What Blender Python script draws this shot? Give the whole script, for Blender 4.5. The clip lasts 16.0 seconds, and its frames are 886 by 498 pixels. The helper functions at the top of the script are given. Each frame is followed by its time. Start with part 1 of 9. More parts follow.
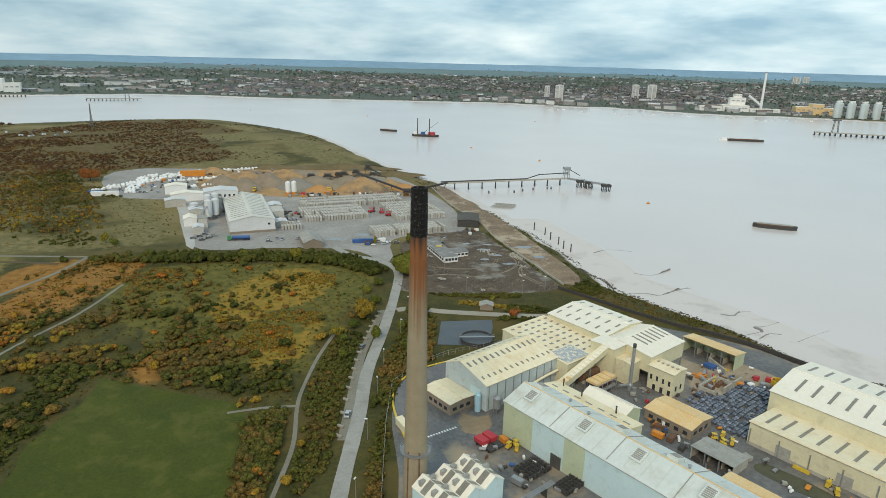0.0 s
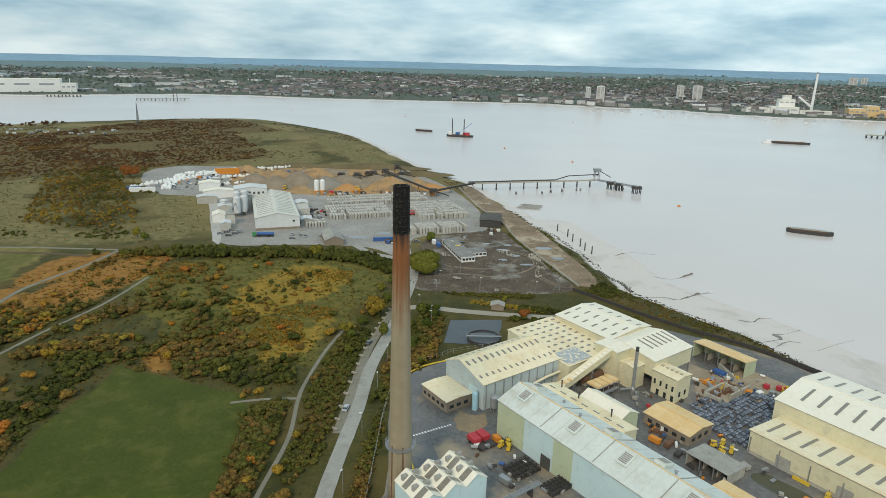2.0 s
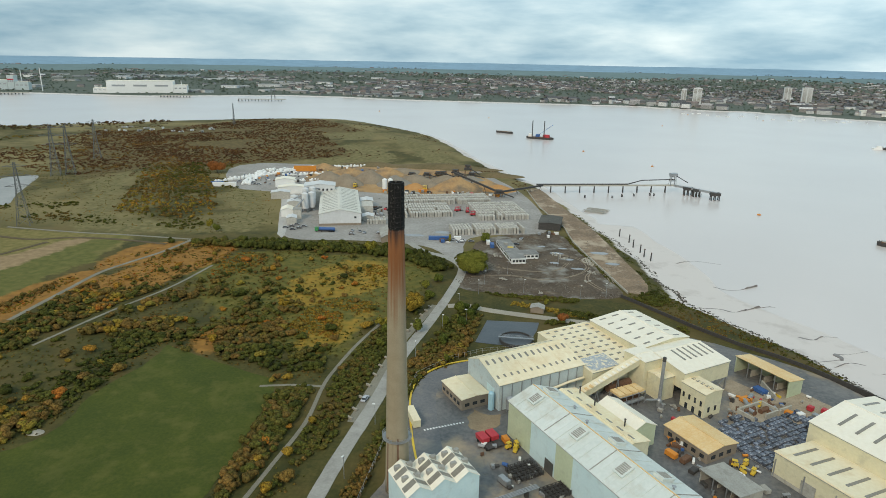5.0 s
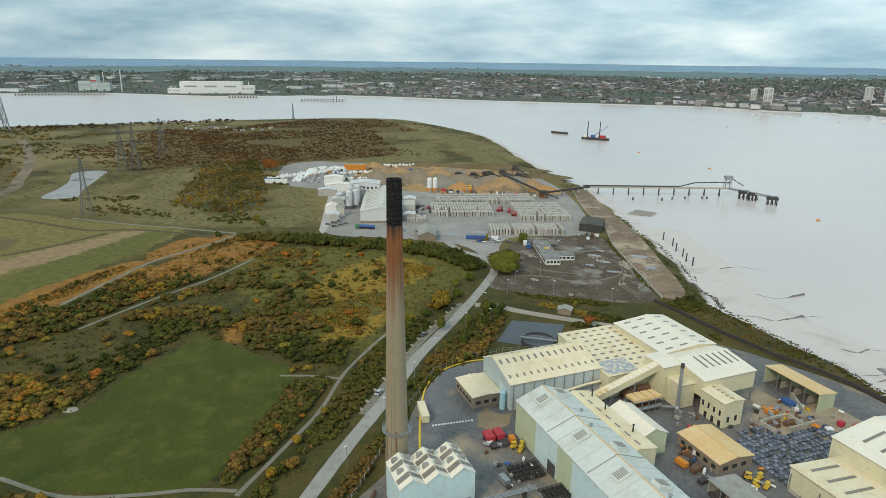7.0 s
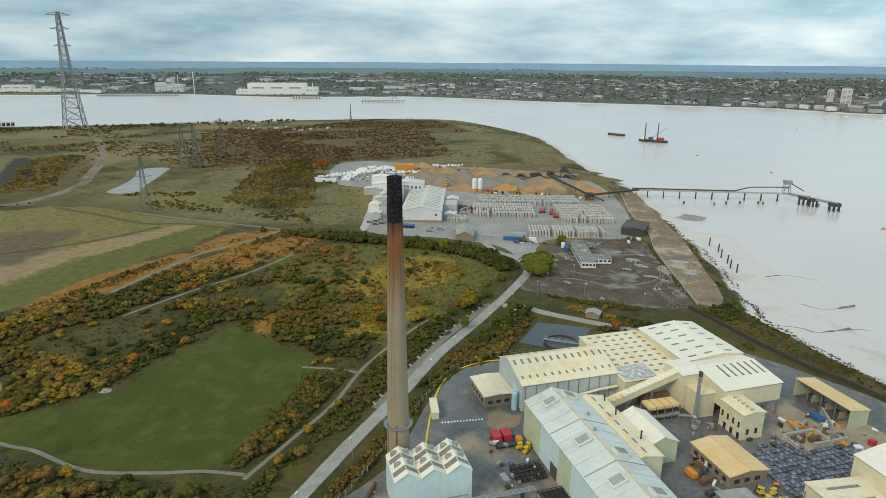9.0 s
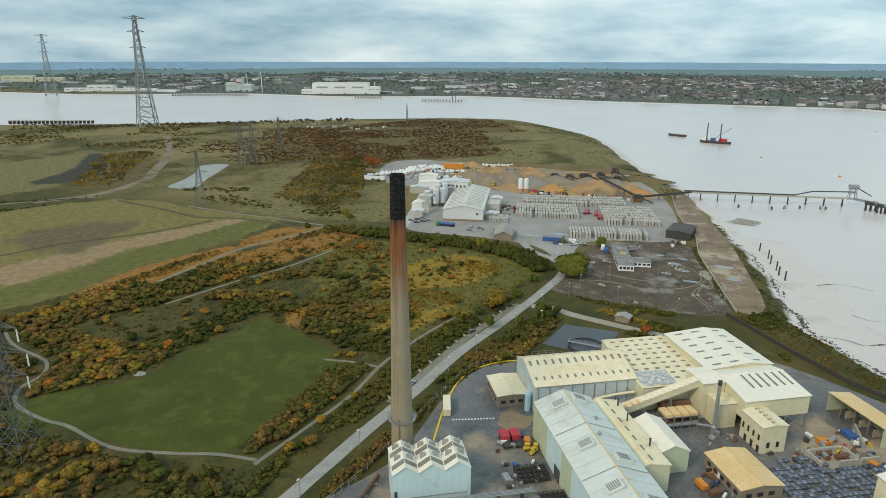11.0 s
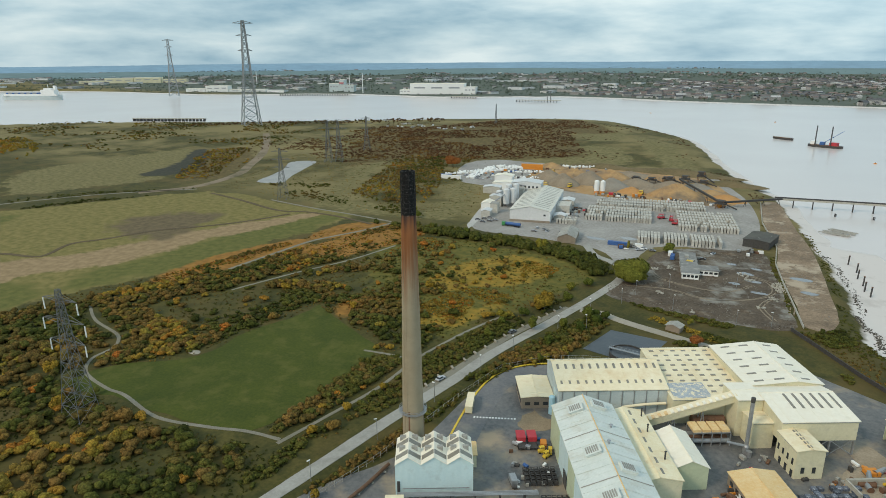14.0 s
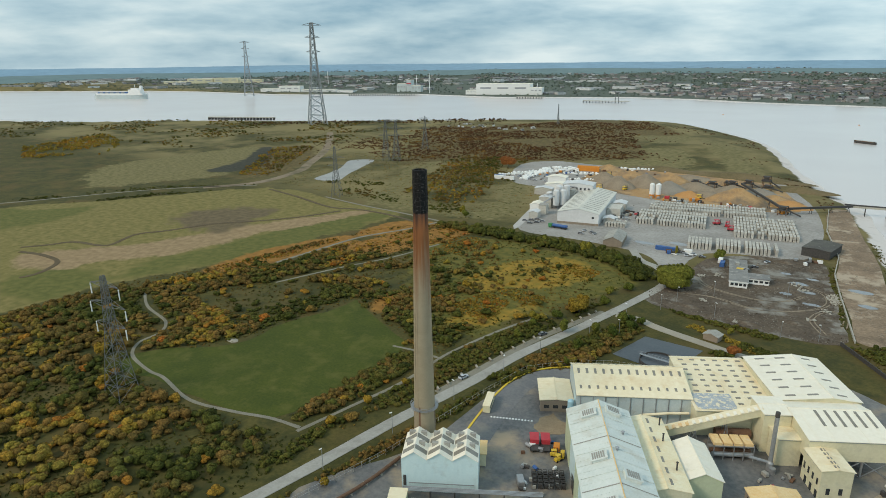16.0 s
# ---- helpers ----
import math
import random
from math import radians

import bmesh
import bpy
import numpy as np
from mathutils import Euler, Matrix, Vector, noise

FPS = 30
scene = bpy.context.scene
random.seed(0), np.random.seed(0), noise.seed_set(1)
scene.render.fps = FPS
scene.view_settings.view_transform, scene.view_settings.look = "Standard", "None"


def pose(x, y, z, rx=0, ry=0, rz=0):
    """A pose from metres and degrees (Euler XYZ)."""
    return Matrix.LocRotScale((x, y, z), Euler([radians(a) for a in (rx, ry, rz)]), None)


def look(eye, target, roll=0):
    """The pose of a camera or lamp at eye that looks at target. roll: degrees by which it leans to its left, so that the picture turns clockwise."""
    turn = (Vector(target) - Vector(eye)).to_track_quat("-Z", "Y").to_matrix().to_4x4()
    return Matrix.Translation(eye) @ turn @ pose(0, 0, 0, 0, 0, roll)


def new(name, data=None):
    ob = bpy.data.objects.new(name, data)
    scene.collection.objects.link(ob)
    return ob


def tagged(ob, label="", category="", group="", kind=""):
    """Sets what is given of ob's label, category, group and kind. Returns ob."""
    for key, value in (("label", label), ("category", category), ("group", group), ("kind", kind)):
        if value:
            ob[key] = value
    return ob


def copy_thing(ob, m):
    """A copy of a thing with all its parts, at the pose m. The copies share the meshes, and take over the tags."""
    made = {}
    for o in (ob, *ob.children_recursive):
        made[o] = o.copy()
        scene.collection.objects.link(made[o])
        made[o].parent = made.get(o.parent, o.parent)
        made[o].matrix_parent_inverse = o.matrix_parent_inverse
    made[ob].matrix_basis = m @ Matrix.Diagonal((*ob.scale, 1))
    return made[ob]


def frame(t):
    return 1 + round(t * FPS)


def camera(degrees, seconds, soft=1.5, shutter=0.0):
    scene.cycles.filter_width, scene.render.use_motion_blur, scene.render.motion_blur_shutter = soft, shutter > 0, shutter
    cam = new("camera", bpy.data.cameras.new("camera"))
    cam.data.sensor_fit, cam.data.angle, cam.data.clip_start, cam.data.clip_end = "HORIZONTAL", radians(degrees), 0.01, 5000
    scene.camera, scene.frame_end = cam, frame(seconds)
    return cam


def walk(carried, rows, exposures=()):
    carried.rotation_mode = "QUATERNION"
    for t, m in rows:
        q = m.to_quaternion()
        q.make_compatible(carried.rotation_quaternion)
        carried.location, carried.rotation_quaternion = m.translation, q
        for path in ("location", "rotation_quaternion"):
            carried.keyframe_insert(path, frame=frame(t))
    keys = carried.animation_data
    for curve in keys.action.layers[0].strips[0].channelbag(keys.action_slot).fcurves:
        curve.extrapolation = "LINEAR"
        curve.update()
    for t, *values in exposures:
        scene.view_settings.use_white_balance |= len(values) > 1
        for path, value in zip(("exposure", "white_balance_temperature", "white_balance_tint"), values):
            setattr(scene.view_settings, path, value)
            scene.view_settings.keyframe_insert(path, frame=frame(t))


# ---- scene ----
cam = camera(70.4, 16.0, soft=0.85)
PATH = [
    (0, (0.865, -172.024, 121.7), (1.018, -170.116, 121.119), 1.5),
    (0.5, (4.46, -172.662, 121.722), (4.582, -170.752, 121.141), 1.4),
    (1, (8.103, -173.291, 121.753), (8.195, -171.379, 121.172), 1.3),
    (1.5, (11.848, -173.899, 121.787), (11.908, -171.986, 121.205), 1.3),
    (2, (15.719, -174.44, 121.815), (15.74, -172.527, 121.233), 1.4),
    (2.5, (19.701, -174.906, 121.845), (19.675, -172.993, 121.264), 1.3),
    (3, (23.806, -175.283, 121.874), (23.732, -173.37, 121.293), 1.2),
    (3.5, (27.931, -175.488, 121.899), (27.81, -173.579, 121.318), 1.1),
    (4, (32.06, -175.486, 121.894), (31.891, -173.58, 121.312), 1.1),
    (6.5, (52.896, -174.144, 121.533), (52.49, -172.275, 120.95), 0.8),
    (7, (57.017, -173.697, 121.493), (56.563, -171.838, 120.909), 0.7),
    (7.5, (61.128, -173.159, 121.431), (60.627, -171.312, 120.848), 0.7),
    (8, (65.2, -172.533, 121.36), (64.653, -170.7, 120.777), 0.6),
    (8.5, (69.232, -171.773, 121.298), (68.639, -169.954, 120.717), 0.5),
    (9, (73.168, -170.823, 121.253), (72.529, -169.019, 120.671), 0.4),
    (11.5, (92.387, -164.707, 121.195), (91.523, -163.0, 120.611), 0.0),
    (12, (96.227, -163.306, 121.184), (95.318, -161.623, 120.6), -0.1),
    (12.5, (100.011, -161.749, 121.152), (99.057, -160.091, 120.568), -0.2),
    (13, (103.686, -160.012, 121.067), (102.687, -158.38, 120.484), -0.2),
    (13.5, (107.266, -158.152, 120.965), (106.223, -156.548, 120.382), -0.3),
    (14, (110.813, -156.226, 120.857), (109.727, -154.65, 120.275), -0.4),
    (14.5, (114.274, -154.25, 120.767), (113.145, -152.705, 120.187), -0.4),
    (15, (117.667, -152.245, 120.73), (116.497, -150.73, 120.15), -0.5),
    (15.5, (120.977, -150.25, 120.72), (119.766, -148.767, 120.14), -0.6),
    (16, (124.228, -148.259, 120.701), (122.976, -146.811, 120.122), -0.6),
]
walk(cam, [(t, look(eye, target, roll)) for t, eye, target, roll in PATH])

# ---- world, sun, exposure ----
SUN_EL, SUN_AZ = 38.0, 200.0
world = bpy.data.worlds.new("overcast_sky")
scene.world = world
world.use_nodes = True
wn, wl = world.node_tree.nodes, world.node_tree.links
wn.clear()
w_out = wn.new("ShaderNodeOutputWorld")
w_bg = wn.new("ShaderNodeBackground")
w_sky = wn.new("ShaderNodeTexSky")
w_sky.sky_type = 'NISHITA'
w_sky.sun_disc = False
w_sky.sun_elevation, w_sky.sun_rotation = radians(SUN_EL), radians(SUN_AZ)
w_dim = wn.new("ShaderNodeVectorMath")
w_dim.operation = 'SCALE'
w_dim.inputs["Scale"].default_value = 0.10
w_tc = wn.new("ShaderNodeTexCoord")
w_map = wn.new("ShaderNodeMapping")
w_map.inputs["Scale"].default_value = (1.3, 1.3, 5.5)
w_map.inputs["Location"].default_value = (3.1, 0.4, 0.6)
w_noise = wn.new("ShaderNodeTexNoise")
w_noise.inputs["Scale"].default_value = 4.0
w_noise.inputs["Detail"].default_value = 9.0
w_noise.inputs["Roughness"].default_value = 0.53
w_noise.inputs["Distortion"].default_value = 0.1
w_ramp = wn.new("ShaderNodeValToRGB")
w_ramp.color_ramp.elements[0].position, w_ramp.color_ramp.elements[0].color = 0.32, (0.29, 0.48, 0.60, 1)
w_ramp.color_ramp.elements[1].position, w_ramp.color_ramp.elements[1].color = 0.70, (0.82, 0.95, 0.96, 1)
w_mid = w_ramp.color_ramp.elements.new(0.5)
w_mid.color = (0.53, 0.71, 0.785, 1)
w_mix = wn.new("ShaderNodeMixRGB")
w_mix.inputs["Fac"].default_value = 0.88
wl.new(w_sky.outputs["Color"], w_dim.inputs[0])
wl.new(w_tc.outputs["Generated"], w_map.inputs["Vector"])
wl.new(w_map.outputs["Vector"], w_noise.inputs["Vector"])
wl.new(w_noise.outputs["Fac"], w_ramp.inputs["Fac"])
wl.new(w_dim.outputs["Vector"], w_mix.inputs["Color1"])
# the cloud is thinner, and so brighter, towards the east
w_sep = wn.new("ShaderNodeSeparateXYZ")
wl.new(w_tc.outputs["Generated"], w_sep.inputs[0])
w_east = wn.new("ShaderNodeMapRange")
w_east.inputs["From Min"].default_value, w_east.inputs["From Max"].default_value = -0.65, 0.45
w_east.inputs["To Min"].default_value, w_east.inputs["To Max"].default_value = 0.93, 1.17
wl.new(w_sep.outputs["X"], w_east.inputs["Value"])
w_thin = wn.new("ShaderNodeVectorMath")
w_thin.operation = 'SCALE'
wl.new(w_ramp.outputs["Color"], w_thin.inputs[0])
wl.new(w_east.outputs["Result"], w_thin.inputs["Scale"])
wl.new(w_thin.outputs["Vector"], w_mix.inputs["Color2"])
wl.new(w_mix.outputs["Color"], w_bg.inputs["Color"])
w_bg.inputs["Strength"].default_value = 1.0
wl.new(w_bg.outputs["Background"], w_out.inputs["Surface"])

sun_data = bpy.data.lights.new("sun", 'SUN')
sun_data.energy, sun_data.angle, sun_data.color = 1.7, radians(14), (1.0, 0.84, 0.63)
sun = new("sun", sun_data)
az = radians(SUN_AZ)
sun.matrix_world = look((math.sin(az) * 100, math.cos(az) * 100, 100 * math.tan(radians(SUN_EL))), (0, 0, 0))
scene.view_settings.exposure = 0.0

# ---- materials ----


def rgb(r, g, b):
    return (r, g, b, 1)


def surf(name, c1, c2, s1=0.25, s2=3.0, rough=0.85, bump=0.3, metal=0.0, dirt=None, rib=None, vary=0.0, spec=0.3, coat=None):
    """Two-scale mottled surface; dirt = (colour, scale, from, to), also used for painted glints; rib = (axis, metres
    between ribs, depth).
    """
    m = bpy.data.materials.new(name)
    m.use_nodes = True
    n, l = m.node_tree.nodes, m.node_tree.links
    p = n["Principled BSDF"]
    p.inputs["Roughness"].default_value = rough
    p.inputs["Metallic"].default_value = metal
    p.inputs["Specular IOR Level"].default_value = spec
    tc = n.new("ShaderNodeTexCoord")
    na, nb = n.new("ShaderNodeTexNoise"), n.new("ShaderNodeTexNoise")
    for node, s in ((na, s1), (nb, s2)):
        node.inputs["Scale"].default_value = s
        node.inputs["Detail"].default_value = 5
        node.inputs["Roughness"].default_value = 0.6
        l.new(tc.outputs["Object"], node.inputs["Vector"])
    add = n.new("ShaderNodeMath")
    add.operation = 'MULTIPLY_ADD'
    add.inputs[1].default_value = 0.5
    half = n.new("ShaderNodeMath")
    half.operation = 'MULTIPLY'
    half.inputs[1].default_value = 0.5
    l.new(na.outputs["Fac"], add.inputs[0])
    l.new(nb.outputs["Fac"], half.inputs[0])
    l.new(half.outputs[0], add.inputs[2])
    mr = n.new("ShaderNodeMapRange")
    mr.inputs["From Min"].default_value, mr.inputs["From Max"].default_value = 0.38, 0.62
    l.new(add.outputs[0], mr.inputs["Value"])
    mix = n.new("ShaderNodeMixRGB")
    mix.inputs["Color1"].default_value, mix.inputs["Color2"].default_value = rgb(*c1), rgb(*c2)
    l.new(mr.outputs["Result"], mix.inputs["Fac"])
    col = mix.outputs["Color"]
    if dirt:
        dc, ds, d0, d1 = dirt
        nd = n.new("ShaderNodeTexNoise")
        nd.inputs["Scale"].default_value, nd.inputs["Detail"].default_value = ds, 6
        nd.inputs["Roughness"].default_value = 0.65
        off = n.new("ShaderNodeMapping")
        off.inputs["Location"].default_value = (17.3, 4.1, 9.7)
        l.new(tc.outputs["Object"], off.inputs["Vector"])
        l.new(off.outputs["Vector"], nd.inputs["Vector"])
        md = n.new("ShaderNodeMapRange")
        md.inputs["From Min"].default_value, md.inputs["From Max"].default_value = d0, d1
        l.new(nd.outputs["Fac"], md.inputs["Value"])
        mx = n.new("ShaderNodeMixRGB")
        mx.inputs["Color2"].default_value = rgb(*dc)
        l.new(md.outputs["Result"], mx.inputs["Fac"])
        l.new(col, mx.inputs["Color1"])
        col = mx.outputs["Color"]
    if vary:
        oi = n.new("ShaderNodeObjectInfo")
        hv = n.new("ShaderNodeHueSaturation")
        mv = n.new("ShaderNodeMapRange")
        mv.inputs["To Min"].default_value, mv.inputs["To Max"].default_value = 1 - vary, 1 + vary
        l.new(oi.outputs["Random"], mv.inputs["Value"])
        l.new(mv.outputs["Result"], hv.inputs["Value"])
        l.new(col, hv.inputs["Color"])
        col = hv.outputs["Color"]
    l.new(col, p.inputs["Base Color"])
    bp = n.new("ShaderNodeBump")
    bp.inputs["Strength"].default_value = bump
    bp.inputs["Distance"].default_value = 0.05
    l.new(nb.outputs["Fac"], bp.inputs["Height"])
    if rib:
        ax, period, depth = rib
        wv = n.new("ShaderNodeTexWave")
        wv.wave_type, wv.bands_direction = 'BANDS', ax
        wv.inputs["Scale"].default_value = 0.314 / period
        l.new(tc.outputs["Object"], wv.inputs["Vector"])
        b2 = n.new("ShaderNodeBump")
        b2.inputs["Strength"].default_value = 0.6
        b2.inputs["Distance"].default_value = depth
        l.new(wv.outputs["Fac"], b2.inputs["Height"])
        l.new(bp.outputs["Normal"], b2.inputs["Normal"])
        l.new(b2.outputs["Normal"], p.inputs["Normal"])
    else:
        l.new(bp.outputs["Normal"], p.inputs["Normal"])
    return m


def foliage(name, stops, from_attribute=False):
    """Leaves whose hue runs along stops, by plant."""
    m = bpy.data.materials.new(name)
    m.use_nodes = True
    n, l = m.node_tree.nodes, m.node_tree.links
    p = n["Principled BSDF"]
    p.inputs["Roughness"].default_value = 0.9
    p.inputs["Specular IOR Level"].default_value = 0.1
    if from_attribute:
        at = n.new("ShaderNodeAttribute")
        at.attribute_name = "hue"
        src = at.outputs["Fac"]
    else:
        at = n.new("ShaderNodeObjectInfo")
        src = at.outputs["Random"]
    rp = n.new("ShaderNodeValToRGB")
    el = rp.color_ramp.elements
    el[0].position, el[0].color = stops[0][0], rgb(*stops[0][1])
    el[1].position, el[1].color = stops[-1][0], rgb(*stops[-1][1])
    for pos, c in stops[1:-1]:
        el.new(pos).color = rgb(*c)
    l.new(src, rp.inputs["Fac"])
    ge = n.new("ShaderNodeNewGeometry")
    mv = n.new("ShaderNodeMapRange")
    mv.inputs["To Min"].default_value, mv.inputs["To Max"].default_value = 0.82, 1.18
    l.new(ge.outputs["Random Per Island"], mv.inputs["Value"])
    tc, nz = n.new("ShaderNodeTexCoord"), n.new("ShaderNodeTexNoise")
    nz.inputs["Scale"].default_value, nz.inputs["Detail"].default_value = 1.7, 4
    l.new(tc.outputs["Object"], nz.inputs["Vector"])
    mn = n.new("ShaderNodeMapRange")
    mn.inputs["From Min"].default_value, mn.inputs["From Max"].default_value = 0.34, 0.66
    mn.inputs["To Min"].default_value, mn.inputs["To Max"].default_value = 0.5, 1.45
    l.new(nz.outputs["Fac"], mn.inputs["Value"])
    both = n.new("ShaderNodeMath")
    both.operation = 'MULTIPLY'
    l.new(mv.outputs["Result"], both.inputs[0])
    l.new(mn.outputs["Result"], both.inputs[1])
    hv = n.new("ShaderNodeHueSaturation")
    l.new(both.outputs[0], hv.inputs["Value"])
    l.new(rp.outputs["Color"], hv.inputs["Color"])
    l.new(hv.outputs["Color"], p.inputs["Base Color"])
    bp = n.new("ShaderNodeBump")
    bp.inputs["Strength"].default_value, bp.inputs["Distance"].default_value = 0.7, 0.3
    l.new(nz.outputs["Fac"], bp.inputs["Height"])
    l.new(bp.outputs["Normal"], p.inputs["Normal"])
    return m


AUTUMN = [(0.0, (0.032, 0.037, 0.009)), (0.18, (0.054, 0.060, 0.012)), (0.34, (0.090, 0.090, 0.019)), (0.48, (0.118, 0.082, 0.023)),
          (0.62, (0.175, 0.102, 0.028)), (0.74, (0.21, 0.165, 0.027)), (0.84, (0.28, 0.165, 0.025)), (0.93, (0.31, 0.14, 0.023)), (1.0, (0.32, 0.105, 0.02))]
HEATHER = [(0.0, (0.080, 0.072, 0.026)), (0.3, (0.088, 0.052, 0.027)), (0.55, (0.118, 0.056, 0.027)), (0.8, (0.15, 0.088, 0.03)), (1.0, (0.25, 0.135, 0.03))]
GREENS = [(0.0, (0.055, 0.075, 0.014)), (0.5, (0.10, 0.112, 0.02)), (0.8, (0.14, 0.14, 0.024)), (1.0, (0.2, 0.165, 0.024))]
M_leaf = foliage("autumn_leaves", AUTUMN)
M_scrub = foliage("scrub_leaves", AUTUMN, True)
M_heathleaf = foliage("heath_scrub_leaves", HEATHER, True)
M_green = foliage("green_leaves", GREENS)
M_yellow = foliage("yellow_leaves", [(0.0, (0.22, 0.15, 0.022)), (1.0, (0.31, 0.19, 0.025))])
M_rust_leaf = foliage("rust_leaves", [(0.0, (0.22, 0.08, 0.025)), (1.0, (0.28, 0.11, 0.025))])
M_bark = surf("bark", (0.07, 0.055, 0.04), (0.12, 0.1, 0.08), 2, 14, 0.95, 0.6)

M_cream = surf("cream_sheet", (0.63, 0.58, 0.39), (0.71, 0.66, 0.47), 0.08, 1.2, 0.55, 0.08, dirt=((0.42, 0.40, 0.3), 0.25, 0.55, 0.85), rib=('X', 0.33, 0.03))
M_creamy = surf("cream_sheet_cross", (0.61, 0.56, 0.38), (0.69, 0.64, 0.45), 0.08, 1.2, 0.55, 0.08, dirt=((0.4, 0.38, 0.28), 0.25, 0.55, 0.85), rib=('Y', 0.33, 0.03))
M_roofcream = surf("cream_roof", (0.76, 0.655, 0.44), (0.84, 0.75, 0.55), 0.06, 0.7, 0.6, 0.1, dirt=((0.66, 0.49, 0.27), 0.12, 0.52, 0.80), rib=('Y', 0.33, 0.03))
M_roofwhite = surf("white_roof", (0.80, 0.74, 0.61), (0.86, 0.81, 0.69), 0.06, 0.7, 0.6, 0.1, dirt=((0.66, 0.62, 0.5), 0.15, 0.6, 0.9), rib=('Y', 0.33, 0.03))
M_roofpale = surf("pale_green_roof", (0.58, 0.62, 0.58), (0.67, 0.70, 0.66), 0.07, 0.8, 0.6, 0.1, dirt=((0.47, 0.43, 0.34), 0.09, 0.52, 0.78), rib=('X', 0.33, 0.03))
M_rooforange = surf("ochre_stained_roof", (0.70, 0.45, 0.19), (0.76, 0.58, 0.32), 0.12, 1.5, 0.7, 0.1, dirt=((0.62, 0.60, 0.54), 0.08, 0.55, 0.75), rib=('Y', 0.33, 0.03))
M_blue = surf("pale_blue_sheet", (0.52, 0.66, 0.68), (0.58, 0.71, 0.72), 0.1, 1.5, 0.55, 0.08, dirt=((0.42, 0.5, 0.5), 0.3, 0.55, 0.85), rib=('X', 0.33, 0.03))
M_bluegrey = surf("grey_blue_sheet", (0.45, 0.52, 0.53), (0.54, 0.60, 0.60), 0.1, 1.5, 0.6, 0.08, dirt=((0.36, 0.34, 0.3), 0.3, 0.55, 0.8), rib=('X', 0.33, 0.03))
M_greensheet = surf("sage_green_sheet", (0.45, 0.50, 0.34), (0.52, 0.57, 0.40), 0.1, 1.5, 0.6, 0.08, dirt=((0.36, 0.38, 0.28), 0.3, 0.55, 0.85), rib=('Y', 0.33, 0.03))
M_rooflight = surf("grimy_rooflight", (0.18, 0.165, 0.13), (0.27, 0.25, 0.21), 0.4, 3, 0.35, 0.1, spec=0.5)
M_glass_dark = surf("dark_window", (0.03, 0.035, 0.04), (0.05, 0.055, 0.06), 0.5, 2, 0.12, 0.0, spec=0.6)
M_greyroof = surf("grey_sheet_roof", (0.30, 0.29, 0.26), (0.40, 0.39, 0.35), 0.15, 2, 0.8, 0.2, dirt=((0.22, 0.2, 0.17), 0.3, 0.5, 0.8), rib=('X', 0.25, 0.04))
M_brick = surf("brown_brick", (0.23, 0.19, 0.145), (0.30, 0.245, 0.19), 0.4, 9, 0.9, 0.4)
M_conc = surf("weathered_concrete", (0.36, 0.34, 0.29), (0.46, 0.44, 0.38), 0.3, 5, 0.9, 0.3, dirt=((0.25, 0.23, 0.2), 0.5, 0.5, 0.8))
M_block = surf("concrete_block", (0.38, 0.365, 0.325), (0.54, 0.52, 0.47), 0.6, 6, 0.9, 0.3, vary=0.18)
M_steel = surf("galvanised_steel", (0.32, 0.33, 0.34), (0.42, 0.43, 0.44), 1, 8, 0.5, 0.1, metal=0.6)
M_pylon = surf("pylon_steel", (0.13, 0.135, 0.135), (0.2, 0.205, 0.205), 1, 8, 0.65, 0.1, metal=0.3)
# giant pylons: distance haze painted in by making the steel paler
M_hazedsteel = surf("haze_paled_steel", (0.24, 0.26, 0.27), (0.32, 0.34, 0.35), 0.1, 1, 0.7, 0.1, metal=0.1)
M_dark = surf("dark_iron", (0.045, 0.043, 0.042), (0.08, 0.075, 0.07), 0.8, 6, 0.7, 0.3)
M_rust = surf("rusty_iron", (0.12, 0.066, 0.042), (0.20, 0.112, 0.068), 0.6, 6, 0.9, 0.4)
# colour that stands in for the shade of interiors
M_interior = surf("painted_interior_shade", (0.06, 0.06, 0.055), (0.1, 0.095, 0.085), 0.3, 3, 0.95, 0.1)
M_red = surf("red_paint", (0.42, 0.035, 0.05), (0.5, 0.06, 0.07), 0.6, 5, 0.5, 0.1)
M_yellow_paint = surf("yellow_paint", (0.62, 0.42, 0.04), (0.7, 0.5, 0.06), 0.6, 5, 0.5, 0.1)
M_orange_paint = surf("orange_paint", (0.6, 0.22, 0.03), (0.68, 0.28, 0.05), 0.6, 5, 0.6, 0.1)
M_blue_paint = surf("blue_paint", (0.04, 0.1, 0.28), (0.06, 0.14, 0.34), 0.6, 5, 0.5, 0.1)
M_sky_paint = surf("light_blue_tank_paint", (0.36, 0.58, 0.68), (0.42, 0.63, 0.72), 0.6, 5, 0.4, 0.1)
M_white = surf("white_paint", (0.74, 0.74, 0.72), (0.82, 0.82, 0.8), 0.2, 4, 0.5, 0.1)
M_carpaint = surf("car_paint", (0.30, 0.31, 0.33), (0.33, 0.34, 0.36), 0.5, 5, 0.3, 0.02, vary=0.8, spec=0.5)
M_tyre = surf("tyre_rubber", (0.02, 0.02, 0.02), (0.035, 0.035, 0.035), 2, 12, 0.9, 0.2)
# the pale blotches are highlights of the plastic wrap, painted into the colour
M_coil = surf("wrapped_goods_painted_glints", (0.05, 0.06, 0.085), (0.15, 0.17, 0.21), 0.9, 3.5, 0.45, 0.3, vary=0.5, dirt=((0.4, 0.4, 0.42), 1.2, 0.55, 0.7))
